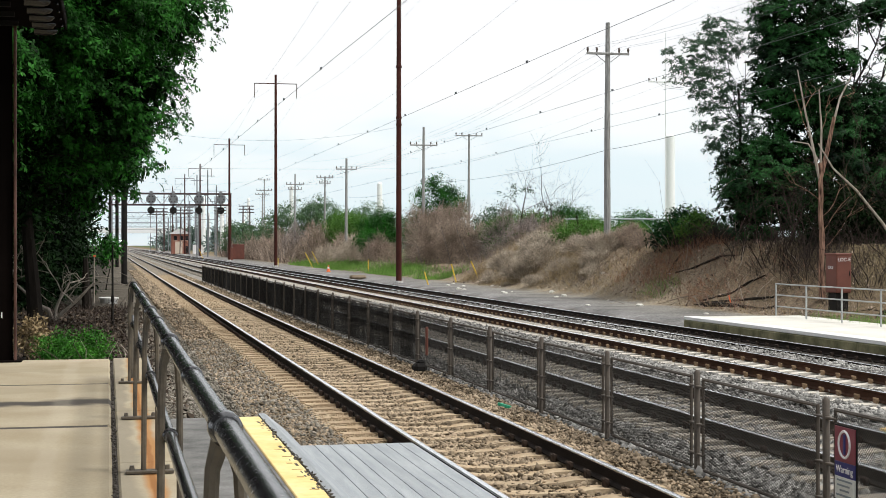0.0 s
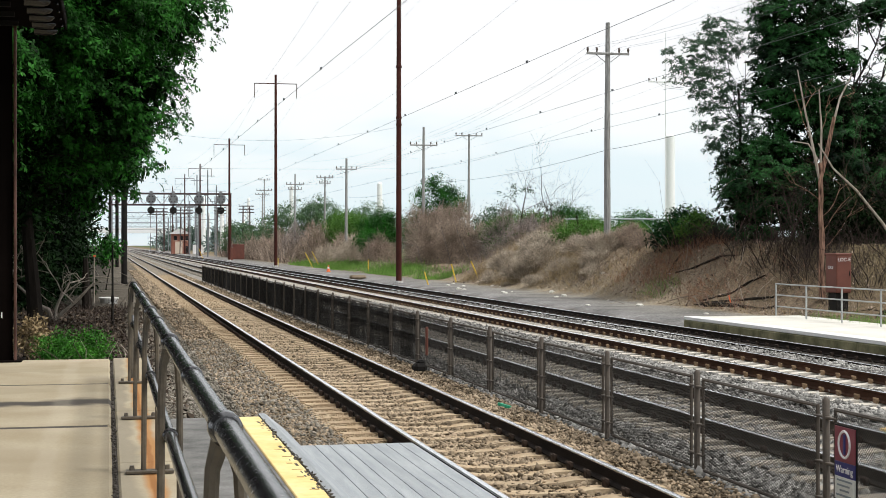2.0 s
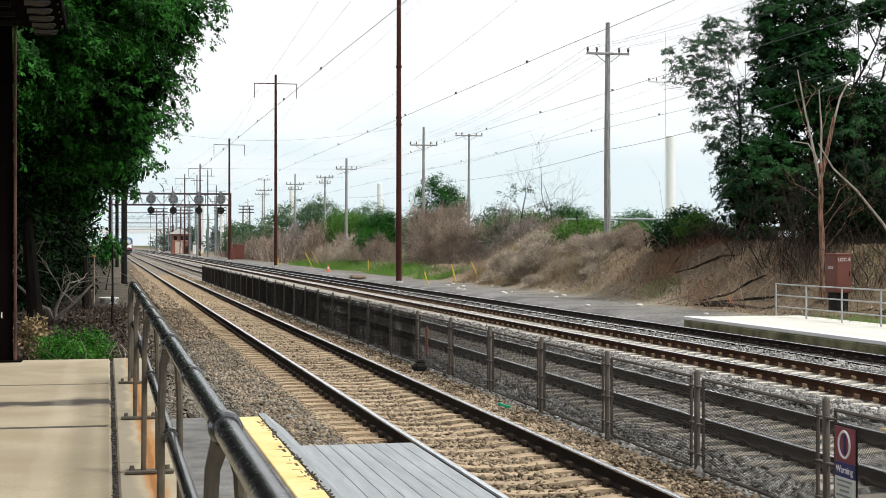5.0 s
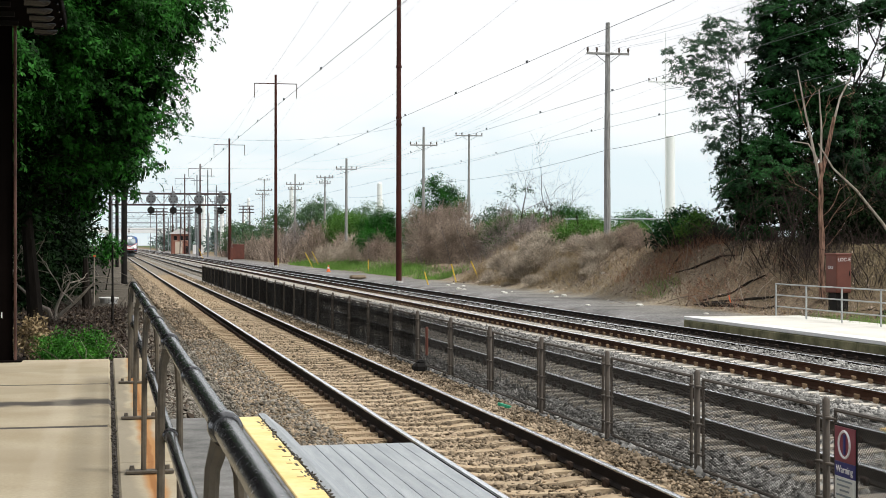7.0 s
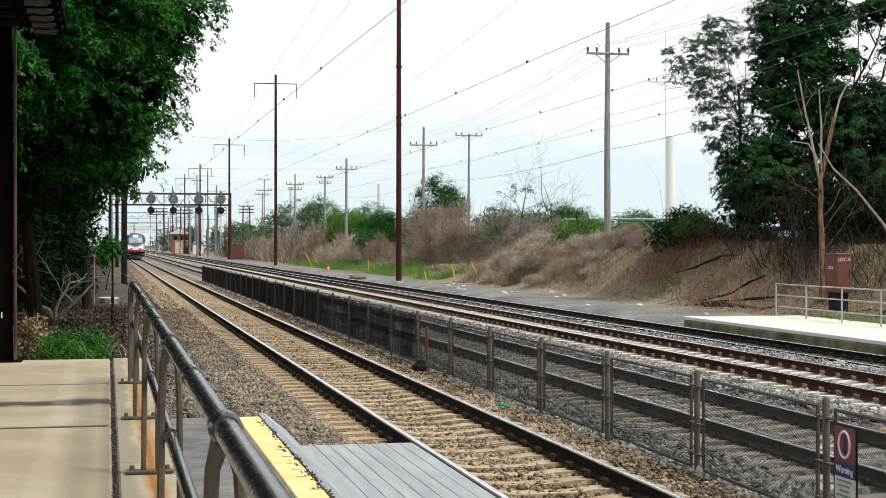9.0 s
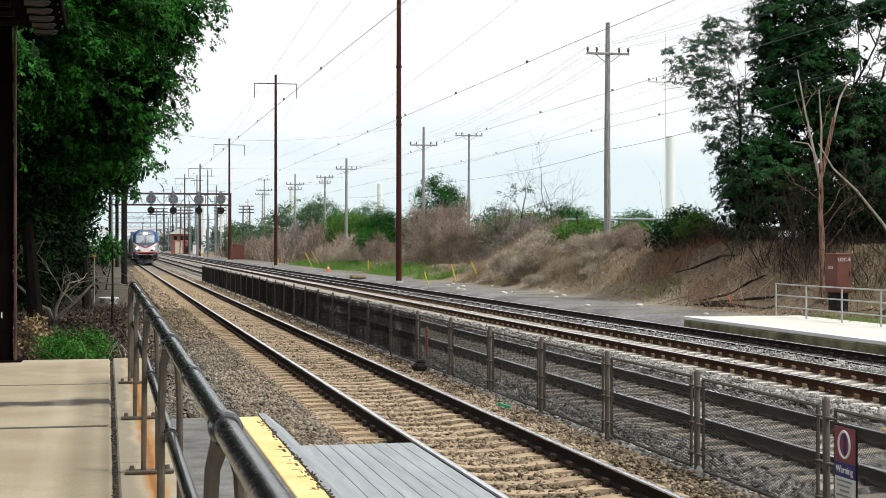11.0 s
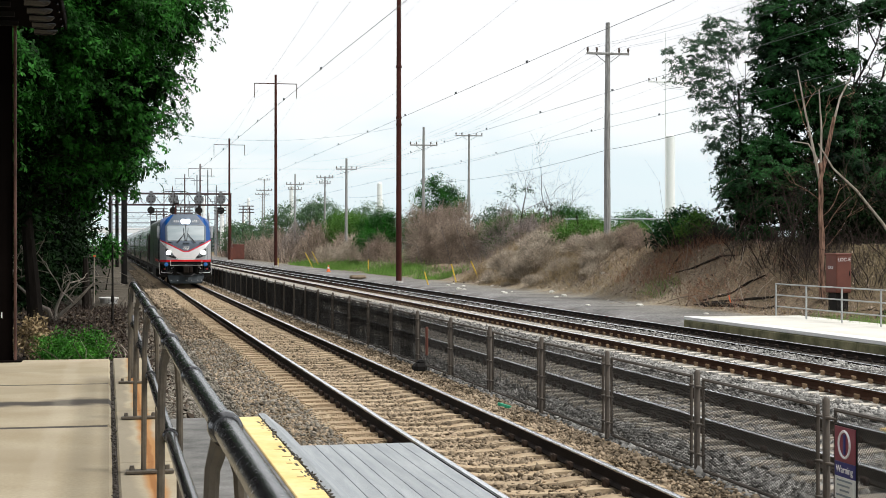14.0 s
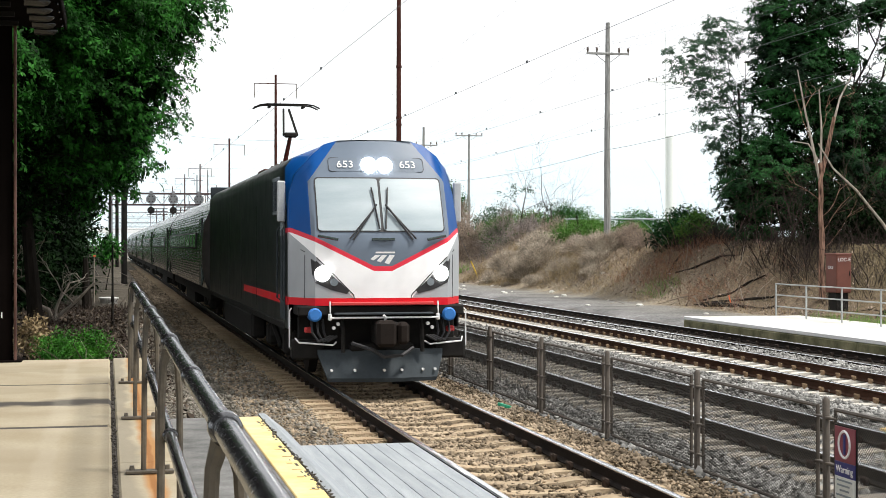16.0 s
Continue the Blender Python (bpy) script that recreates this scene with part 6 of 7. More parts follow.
g = G()
rnd = random.Random(43)
for at, way, ln in (((-0.35, 0, 5.9), (-0.5, 0, 0.7), 1.2), ((-0.65, 0, 7.2), (0.4, 0, 0.8), 1.0), ((0.0, 0, 3.2), (0.7, 0, 0.6), 1.6), ((0.0, 0, 2.6), (0.5, -0.2, 0.8), 1.8), ((0.1, 0, 2.0), (0.8, -0.2, 0.7), 1.5), ((0.02, 0, 6.4), (0.5, 0, 0.7), 0.9), ((0.75, 0, 7.6), (0.7, 0, 0.5), 0.7), ((0.0, 0, 3.8), (-0.8, 0, 0.5), 1.2)):
    g = G()
    branchy(g, at, way, ln, 0.016, 2, rnd, 0.25, 3)
    part("twig", g, M_BARK_RED, dead)


def clump(s, seed, cut):
    return lambda x, y, rng: lumps(x, y, s, seed) + 0.5 * lumps(x, y, s * 2.7, seed + 3) + rng.normal(0, 0.25, len(x)) > cut


stuff("brush", stem_cloud("brush", ground_roots(22.9, 29.0, 69, 101, 11000, 61, keep=clump(0.45, 0.5, -0.3)), 0.5, 0.009, 1.3, 62, 3, 0.8), M_BRUSH, "dry brown leafless brush covering the bank", "brush")
stuff("brush", stem_cloud("brush", ground_roots(23.6, 30.0, 100, 200, 12000, 63, keep=clump(0.25, 2.5, -0.05)), 0.7, 0.013, 1.2, 64, 3, 0.7), M_BRUSH, "tall dry brown brush along the tracks", "brush")
stuff("brush", stem_cloud("brush", ground_roots(22.5, 32.0, 200, 330, 8000, 67), 2.2, 0.04, 0.5, 68, 2, 0.45), M_BRUSH, "far dry brush along the tracks", "brush")
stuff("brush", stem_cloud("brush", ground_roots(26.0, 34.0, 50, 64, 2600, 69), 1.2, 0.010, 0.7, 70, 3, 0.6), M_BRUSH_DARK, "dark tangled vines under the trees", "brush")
stuff("dry_grass", stem_cloud("dry_grass", ground_roots(22.2, 25.2, 62, 100, 9000, 71, keep=clump(0.6, 1.5, 0.1)), 0.30, 0.006, 0.8, 72, 2, 0.4), M_STRAW, "dry straw grass on the foot of the bank", "grass")
stuff("grass", stem_cloud("grass", ground_roots(21.6, 25.0, 106, 190, 16000, 73, keep=clump(0.2, 0.2, -0.5)), 0.42, 0.022, 0.6, 74, 2, 0.3), M_GRASS, "green grass verge beside the access track", "grass")
stuff("grass", stem_cloud("grass", ground_roots(22.7, 23.8, 62, 65, 420, 75), 0.2, 0.010, 0.6, 76, 2, 0.3), M_GRASS, "small green grass patch at the bank", "grass")
stuff("grass", stem_cloud("grass", ground_roots(21.2, 24.0, 38, 46, 1600, 77), 0.28, 0.008, 0.6, 78, 2, 0.3), M_GRASS, "weedy grass behind the platform", "grass")
for k, (tx, ty, ln, way) in enumerate(((22.6, 57.5, 3.2, (1, 0.25, 0.16)), (22.9, 58.5, 2.6, (1, 0.5, 0.2)), (23.4, 60, 2.4, (-1, 0.6, 0.05)), (23.0, 66, 3.0, (1, 0.3, 0.1)), (24.6, 46.0, 1.8, (1, 0.2, 0.2)), (25.2, 45.0, 1.6, (-1, 0.2, 0.15)), (24.0, 70.0, 2.5, (1, -0.3, 0.12)))):
    dead_branch(tx, ty, float(ground_z(tx, ty)) + 0.05, (way[0], way[1], way[2] * 0.4), ln, 0.03, 80 + k, "fallen limb lying on the bank", 2, M_BARK if k % 2 else M_BRUSH, curl=0.16)

stuff("brush", stem_cloud("brush", ground_roots(22.8, 26.5, 72, 100, 6000, 87, keep=clump(0.6, 2.0, 0.0)), 0.8, 0.008, 0.9, 88, 4, 0.8), M_STRAW, "pale dry grassy brush on the bank", "brush")
for k, (x0, y0, x1, y1, r) in enumerate(((22.9, 57.8, 24.6, 54.3, 0.08), (23.1, 58.3, 25.0, 55.6, 0.06), (23.4, 59.2, 25.4, 57.2, 0.05), (24.0, 63.5, 25.6, 60.5, 0.05), (23.6, 64.0, 25.4, 66.0, 0.05), (25.0, 47.4, 27.4, 48.4, 0.07))):
    ends = [(x0 + (x1 - x0) * t, y0 + (y1 - y0) * t, float(ground_z(x0 + (x1 - x0) * t, y0 + (y1 - y0) * t)) + r * 0.6 + 0.05 * math.sin(7 * t + k)) for t in (0, 0.25, 0.5, 0.75, 1)]
    g = G().tube(ends, [r * 0.9, r * 1.3, r * 1.2, r, r * 0.6], n=7)
    tagged(part("fallen_log", g, M_BARK, smooth=True), "dark fallen log lying on the bank", "log", "fallen logs")
rr = ground_roots(22.4, 31.0, 46, 101, 14000, 79, lift=0.06)
rng = np.random.default_rng(80)
ang = rng.uniform(0, 6.28, len(rr))
ln = rng.uniform(0.025, 0.075, len(rr))
du = np.stack([np.cos(ang) * ln, np.sin(ang) * ln, rng.normal(0, 0.02, len(rr))], -1)
dv = np.stack([-np.sin(ang) * ln * 0.5, np.cos(ang) * ln * 0.5, rng.normal(0, 0.02, len(rr))], -1)
stuff("dead_leaves", soup("dead_leaves", np.stack([rr - du, rr + dv, rr + du, rr - dv], 1).reshape(-1, 3), np.arange(len(rr) * 4).reshape(-1, 4)), M_BRUSH, "brown dead leaves strewn on the bank", "leaves")
stuff("twigs", stem_cloud("twigs", ground_roots(22.6, 27.0, 47, 72, 1500, 81), 0.55, 0.009, 2.2, 82, 3, 0.4), M_BRUSH, "dry twigs strewn on the bare bank", "twigs")
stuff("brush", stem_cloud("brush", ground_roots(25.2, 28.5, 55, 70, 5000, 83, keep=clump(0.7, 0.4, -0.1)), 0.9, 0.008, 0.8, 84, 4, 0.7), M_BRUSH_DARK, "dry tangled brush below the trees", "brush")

# leafless shrubs: a mound of arching stems filled with fine twigs
M_TWIG_TAN = mat("shrub_twigs_tan", (0.25, 0.205, 0.16), 0.9, alt=(0.56, 0.49, 0.395), scale=0.7, spread=0.4, fine_amt=0.15, island=0.55)
M_TWIG_BROWN = mat("shrub_twigs_brown", (0.18, 0.14, 0.108), 0.9, alt=(0.44, 0.35, 0.28), scale=0.6, spread=0.4, fine_amt=0.15, island=0.55)
M_TWIG_GREY = mat("shrub_twigs_grey", (0.13, 0.108, 0.10), 0.9, alt=(0.36, 0.31, 0.275), scale=0.6, spread=0.4, fine_amt=0.15, island=0.55)
M_IVY = mat("vine_leaves_green", (0.035, 0.085, 0.018), 0.6, alt=(0.10, 0.19, 0.05), scale=0.5, spread=0.4, fine_amt=0.1, island=0.45, trans=0.15, spec=0.12)


def ribbons(name, paths, thick):
    """Tapered three-sided rods along many paths: an array (rods, points, 3)."""
    n, k, _ = paths.shape
    vs = []
    for i in range(k):
        w = thick * (1 - 0.75 * i / (k - 1))
        for j in range(3):
            a = 2.1 * j
            vs.append(paths[:, i] + np.stack([np.cos(a) * w, 0.5 * np.sin(a) * w, np.sin(a) * w], -1))
    v = np.stack(vs, 1).reshape(-1, 3)
    base = np.arange(n)[:, None] * 3 * k
    fs = [base + np.array([3 * i + j, 3 * i + (j + 1) % 3, 3 * i + 3 + (j + 1) % 3, 3 * i + 3 + j])[None] for i in range(k - 1) for j in range(3)]
    return soup(name, v, np.concatenate(fs))


def bare_shrub(x, y, rx, ry, h, material, seed, twigs, stems=70, r=0.012, ivy=0, label="leafless mounded shrub of fine brown twigs"):
    """A mounded shrub whose stems arch out from its foot and carry short twigs."""
    rng = np.random.default_rng(seed)
    z = float(ground_z(x, y))
    ob = thing("shrub", label, "shrub", "bare shrubs", loc=(x, y, z))

    def skin(n):
        d = rng.normal(size=(n, 3))
        d[:, 2] = np.abs(d[:, 2]) * 1.1
        d /= np.linalg.norm(d, axis=1)[:, None]
        bulge = 1 + 0.22 * np.sin(5 * d[:, 0] + seed) * np.cos(4 * d[:, 2] + seed * 0.7 + 3 * d[:, 1])
        return d, d * np.array((rx, ry, h)) * bulge[:, None]

    d, end = skin(stems)
    foot = np.stack([rng.normal(0, 0.28 * rx, stems), rng.normal(0, 0.28 * ry, stems), np.full(stems, -0.1)], -1)
    knee = foot * 0.5 + end * 0.5 + np.array((0, 0, 0.22 * h))
    t = np.linspace(0, 1, 6)[None, :, None]
    path = foot[:, None] * (1 - t) ** 2 + 2 * knee[:, None] * t * (1 - t) + end[:, None] * 1.08 * t ** 2
    path += rng.normal(0, 0.03 * h, path.shape)
    part("stem_work", ribbons("stem_work", path, r * 1.5 * rng.uniform(0.6, 1.5, stems)), material, ob)
    d, at = skin(twigs)
    deep = (0.45 + 0.55 * rng.random(twigs) ** 0.5)[:, None]
    at = at * deep
    at[:, 2] = np.maximum(at[:, 2], -0.05)
    way = d * np.array((1, 1, 0.5)) + rng.normal(0, 0.5, (twigs, 3)) + np.array((0, 0, 0.55))
    way /= np.linalg.norm(way, axis=1)[:, None]
    ln = (min(0.26 * h, 0.62) * rng.lognormal(0, 0.4, twigs))[:, None]
    bend = rng.normal(0, 0.35, (twigs, 3))
    tw = np.stack([at, at + way * ln * 0.5, at + (way + bend * 0.6 - np.array((0, 0, 0.15))) * ln], 1)
    part("twig_work", ribbons("twig_work", tw, r * rng.uniform(0.5, 1.3, twigs)), material, ob)
    if ivy:
        me = leaf_cloud("ivy", [(0, 0, h * 0.45, rx * 0.9, ry * 0.9, h * 0.55)], ivy, 14, 0.16, 0.17, seed + 7, inner=0.6)
        part("ivy", me, M_IVY, ob, "green vine leaves climbing the twigs")
    return ob


TAN, BROWN, GREY = M_TWIG_TAN, M_TWIG_BROWN, M_TWIG_GREY
for k, (sx, sy, rx, ry, h, mt, tw, iv) in enumerate((
        (27.0, 131, 2.0, 2.4, 5.0, BROWN, 5200, 0), (29.0, 130, 2.0, 2.4, 5.1, BROWN, 5200, 0), (28.0, 127, 2.6, 1.6, 3.4, BROWN, 4200, 0),
        (26.2, 127, 1.2, 1.6, 2.4, BROWN, 2200, 0), (30.3, 127, 1.2, 1.6, 3.2, BROWN, 2400, 20),
        (30.9, 121, 1.7, 1.8, 4.0, GREY, 2600, 190), (29.9, 117, 1.3, 1.5, 2.2, GREY, 2200, 90), (32.0, 118, 1.2, 1.6, 3.4, GREY, 2400, 110),
        (30.4, 111, 1.3, 1.5, 3.1, GREY, 3600, 0), (29.2, 108, 1.2, 1.5, 2.4, GREY, 2600, 40), (31.8, 110, 1.3, 1.5, 2.6, GREY, 2800, 50),
        (28.2, 104, 1.5, 1.4, 1.9, GREY, 2600, 30), (30.2, 103, 1.6, 1.4, 1.9, BROWN, 2600, 60),
        (24.4, 87, 1.1, 1.3, 1.7, TAN, 2600, 0), (25.4, 86, 1.4, 1.3, 2.1, TAN, 3400, 0), (26.4, 90, 1.4, 1.4, 2.0, TAN, 3000, 0), (25.2, 93, 1.3, 1.5, 1.7, TAN, 2600, 0),
        (27.8, 94, 1.5, 1.5, 1.5, TAN, 2600, 0), (24.0, 92, 0.8, 1.1, 1.0, TAN, 1400, 0), (23.8, 82, 0.7, 0.9, 0.8, TAN, 1300, 0), (24.8, 79.5, 0.9, 0.9, 1.2, TAN, 2000, 0),
        (26.9, 83, 1.2, 1.1, 1.5, TAN, 2600, 0), (26.0, 76.5, 1.0, 1.0, 1.9, TAN, 2900, 0), (25.2, 75.5, 0.8, 0.8, 1.4, TAN, 2200, 0), (27.1, 76, 0.9, 1.0, 1.7, BROWN, 2400, 0),
        (26.6, 72.5, 0.8, 0.8, 1.3, BROWN, 2000, 0), (27.3, 80, 1.1, 1.0, 1.3, TAN, 2200, 0), (24.5, 74, 0.6, 0.7, 0.7, TAN, 1100, 0),
        (25.9, 165, 2.0, 2.4, 2.4, TAN, 2600, 0), (27.8, 172, 2.4, 3.0, 3.0, BROWN, 2600, 0), (24.6, 178, 1.4, 2.4, 1.8, TAN, 1800, 0), (26.0, 150, 1.6, 2.0, 2.2, BROWN, 2200, 0),
        (25.4, 195, 2.2, 3.0, 4.2, BROWN, 2600, 0), (27.8, 200, 2.4, 3.0, 4.4, BROWN, 2600, 0), (25.0, 212, 2.0, 3.0, 4.6, GREY, 2200, 0), (24.4, 225, 2.0, 4.0, 4.0, BROWN, 2000, 0),
        (28.0, 185, 2.0, 2.6, 2.8, BROWN, 2200, 0), (24.2, 240, 1.8, 4.0, 3.4, BROWN, 1800, 0), (23.9, 258, 1.6, 4.0, 3.0, BROWN, 1600, 0))):
    near = sy < 98
    bare_shrub(sx - (0.9 if near else 0.0), sy, rx, ry, h * (0.56 if near else 1.0), mt, 300 + k, tw, stems=110 if tw < 2500 else 200, r=0.0075 + 0.00006 * sy, ivy=iv)

# arching canes over the brush, and vines over the dark wood's foot
stuff("canes", stem_cloud("canes", ground_roots(22.9, 28.5, 70, 101, 900, 121, keep=clump(0.5, 0.5, -0.1)), 1.2, 0.011, 1.1, 122, 6, 0.55), M_BRUSH, "long pale arching canes in the dry brush", "brush")
stuff("canes", stem_cloud("canes", ground_roots(25.5, 32.0, 52, 62, 600, 125), 2.8, 0.012, 0.7, 126, 6, 0.5), M_BRUSH_DARK, "tall dead vines hanging before the dark trees", "brush")

# tufts and reddish dead fern on the bare part of the bank
M_RUST_FERN = mat("dead_rusty_fern", (0.15, 0.065, 0.034), 0.9, alt=(0.34, 0.165, 0.09), scale=0.8, fine_amt=0.1, island=0.5)
stuff("dead_fern", stem_cloud("dead_fern", ground_roots(23.2, 26.4, 59, 70, 8500, 131, keep=clump(0.7, 1.2, -0.1)), 0.42, 0.008, 1.6, 132, 3, 0.7), M_RUST_FERN, "rusty dead fern matted on the bank", "ferns")
stuff("dry_grass", stem_cloud("dry_grass", ground_roots(22.2, 26.0, 46, 76, 5000, 133, keep=clump(0.9, 0.7, 0.1)), 0.26, 0.007, 1.3, 134, 2, 0.5), M_STRAW, "trampled straw grass on the bank", "grass")
stuff("twigs", stem_cloud("twigs", ground_roots(22.8, 26.5, 54, 68, 420, 135), 1.5, 0.016, 3.0, 136, 4, 0.35), M_BARK_RED, "long fallen twigs strewn on the bank", "twigs")
stuff("twigs", stem_cloud("twigs", ground_roots(22.6, 26.5, 54, 90, 260, 137), 1.2, 0.014, 3.0, 138, 4, 0.35), M_BARK_PALE, "pale fallen twigs strewn on the bank", "twigs")

# pipe railing on the rise behind the bushes
M_RAIL_GALV = mat("galvanised_pipe", (0.30, 0.36, 0.40), 0.5, metal=0.3, alt=(0.42, 0.48, 0.52), scale=4)
rl = thing("pipe_railing", "thin galvanized pipe railing behind the bushes", "railing")
part("rail", G().tube([(31.4, 105, 4.0), (44.3, 105, 4.05)], 0.055, n=6), M_RAIL_GALV, rl)
for px in (31.6, 34.8, 38.0, 41.2, 44.2):
    part("post", G().tube([(px, 105, float(ground_z(px, 105)) - 0.1), (px, 105, 4.0)], 0.045, n=6), M_RAIL_GALV, rl)
    part("brace", G().tube([(px - 0.9, 105, 4.0), (px, 105, 3.2)], 0.035, n=5), M_RAIL_GALV, rl)

# bushes and trees farther off
FAR = "leafy green tree behind the brush"
for k, (tx, ty, bl, nc, ps, mt) in enumerate((
        (31.5, 150, [(31.5, 150, 6.8, 2.0, 2.2, 2.3), (33.2, 150, 6.2, 1.5, 2, 1.8), (30, 150, 4.0, 1.6, 2, 1.6)], 420, 0.24, M_LEAF),
        (30.0, 155, [(27.5, 155, 3.6, 2.0, 2.5, 2.2), (26, 156, 3.2, 1.3, 2, 1.8)], 260, 0.24, M_LEAF),
        (37.0, 145, [(37.0, 145, 3.6, 3.0, 2.5, 2.4)], 240, 0.24, M_LEAF_GREY),
        (29.5, 195, [(29.5, 195, 3.8, 2.6, 4, 2.6), (31.5, 196, 3.6, 1.8, 3, 2.4)], 380, 0.3, M_LEAF_BRIGHT),
        (31.0, 255, [(31, 255, 5.5, 4.5, 4, 4.0), (34, 255, 6.0, 3.5, 4, 4.6), (27, 255, 4.4, 3.0, 4, 3.2)], 520, 0.4, M_LEAF_FAR),
        (37.0, 250, [(37, 250, 4.0, 3.5, 4, 3.6)], 260, 0.4, M_LEAF_BRIGHT),
        (42.0, 135, [(42.0, 135, 3.4, 1.8, 2, 2.2), (43.5, 135, 2.8, 2.0, 2, 1.8)], 240, 0.22, M_LEAF),
        (36.0, 104, [(33.0, 104, 2.6, 1.9, 2, 1.2), (36.0, 104, 2.6, 1.6, 2, 1.3)], 240, 0.2, M_LEAF_BRIGHT),
        (36.1, 120, [(36.1, 120, 4.2, 1.4, 1.5, 1.3), (34.9, 120, 3.4, 1.0, 1.2, 0.9)], 220, 0.2, M_LEAF),
        (34.0, 124, [(34.0, 124, 3.8, 2.2, 2, 1.3), (31.2, 122, 3.3, 1.4, 2, 1.0)], 260, 0.22, M_LEAF_BRIGHT),
        (26.0, 152, [(25.6, 152, 2.6, 1.3, 2, 1.3), (27.5, 158, 3.2, 1.5, 2, 1.4)], 200, 0.24, M_LEAF),
        (38.5, 110, [(38.5, 110, 3.6, 1.5, 2, 1.2), (40.0, 112, 3.2, 1.5, 2, 1.0)], 220, 0.2, M_LEAF),
        (27.6, 89, [(27.2, 88.5, 3.0, 1.3, 1.0, 0.6), (28.6, 91, 3.1, 1.2, 1.2, 0.7), (31.5, 98, 2.9, 1.2, 1.5, 0.8)], 230, 0.18, M_LEAF_BRIGHT),
        (36.0, 215, [(36, 215, 5.0, 3.0, 4, 3.2), (39, 215, 4.0, 2.6, 4, 2.6)], 320, 0.34, M_LEAF_FAR),
        (24.5, 300, [(24.5, 300, 3.4, 3.5, 5, 3.2), (29, 300, 3.5, 3, 5, 3.0)], 240, 0.5, M_LEAF_FAR))):
    tree(tx, ty, 2.0, bl, int(nc * 1.2), 46, 0.32 if ty < 170 else 0.5, ps * 0.72, mt, FAR, 100 + k, r=0.12, inner=0.3, depth=1)
g = G()
rnd = random.Random(90)
for k in range(5):
    branchy(g, (k * 0.9 - 1.8, 0, 0), (rnd.gauss(0, 0.25), 0, 1), 4.6, 0.06, 4, rnd, 0.3, 3)
bare = tagged(part("bare_tree", g, M_BRUSH_DARK, loc=(33.0, 118, 0.8)), "thin bare tree with a few leaves", "tree")
part("leaves", leaf_cloud("leaves", [(-2.2, 0, 5.6, 0.8, 0.6, 0.5), (-0.8, 0, 5.8, 0.7, 0.6, 0.3), (1.2, 0, 4.4, 1.2, 0.6, 0.4)], 26, 14, 0.18, 0.2, 91), M_LEAF_GREY, bare)
rng = np.random.default_rng(95)
rows = []
for k in range(80):
    y = rng.uniform(420, 1000)
    side = rng.random()
    x = rng.uniform(22, 80) if side < 0.3 else rng.uniform(80, 420) if side < 0.85 else rng.uniform(-60, -12)
    rows.append((x, y, 3.2, rng.uniform(5, 10), 6, rng.uniform(3.5, 7.5)))
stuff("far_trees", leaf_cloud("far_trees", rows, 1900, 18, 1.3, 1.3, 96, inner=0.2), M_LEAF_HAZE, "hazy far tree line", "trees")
# far woods dimmed and blued: haze put into the leaf colour
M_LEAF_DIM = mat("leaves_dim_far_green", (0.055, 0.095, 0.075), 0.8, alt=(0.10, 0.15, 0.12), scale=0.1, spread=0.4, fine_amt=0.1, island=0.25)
rows = [(24.0 + 2.0 * k + rng.uniform(-1, 1), 628 + rng.uniform(-12, 12), 3.0, rng.uniform(3, 5), 5, rng.uniform(3.5, 7.0)) for k in range(16)]
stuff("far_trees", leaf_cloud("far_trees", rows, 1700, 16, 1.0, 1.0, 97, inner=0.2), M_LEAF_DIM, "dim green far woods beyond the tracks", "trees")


def lattice_tower(x, y, top, w):
    """A four-legged steel lattice frame with a broad head."""
    ob = thing("lattice_tower", "dark hazy steel lattice tower far along the railway", "tower", "lattice towers", loc=(x, y, -0.3))
    for a in (-1, 1):
        for b in (-1, 1):
            part("leg", G().tube([(a * w / 2, b * w / 2, 0), (a * w / 2.4, b * w / 2.4, top)], 0.10, n=4), M_GANTRY, ob)
    n = int(top / w)
    for k in range(n):
        z0, z1 = top * k / n, top * (k + 1) / n
        for a in (-1, 1):
            part("brace", G().tube([(-a * w / 2, -w / 2, z0), (a * w / 2, -w / 2, z1)], 0.06, n=4), M_GANTRY, ob)
    for z in (top - 1.6, top - 0.8, top):
        part("head_beam", G().box(0, 0, z, w * 1.9, w, 0.22), M_GANTRY, ob)


for lx, ly, lt, lw in ((35.0, 402.0, 12.4, 2.0), (19.0, 398.0, 12.0, 2.2), (14.5, 446.0, 12.6, 2.2), (31.5, 446.0, 13.0, 2.0)):
    lattice_tower(lx, ly, lt, lw)
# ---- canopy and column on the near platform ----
# M_DARK_BROWN, M_SOFFIT: dark finishes taken near black, canopy shade included
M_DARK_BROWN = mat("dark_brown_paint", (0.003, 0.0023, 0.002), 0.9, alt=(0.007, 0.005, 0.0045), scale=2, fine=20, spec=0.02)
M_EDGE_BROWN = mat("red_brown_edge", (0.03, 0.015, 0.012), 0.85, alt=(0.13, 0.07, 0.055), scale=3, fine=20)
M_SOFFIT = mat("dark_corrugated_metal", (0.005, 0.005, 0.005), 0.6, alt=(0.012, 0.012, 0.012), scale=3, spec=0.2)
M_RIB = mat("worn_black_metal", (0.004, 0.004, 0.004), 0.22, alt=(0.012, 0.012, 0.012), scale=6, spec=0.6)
M_BOX_RED = mat("cabinet_red_brown", (0.115, 0.036, 0.024), 0.6, alt=(0.17, 0.055, 0.037), scale=2, fine=20, fine_amt=0.15)
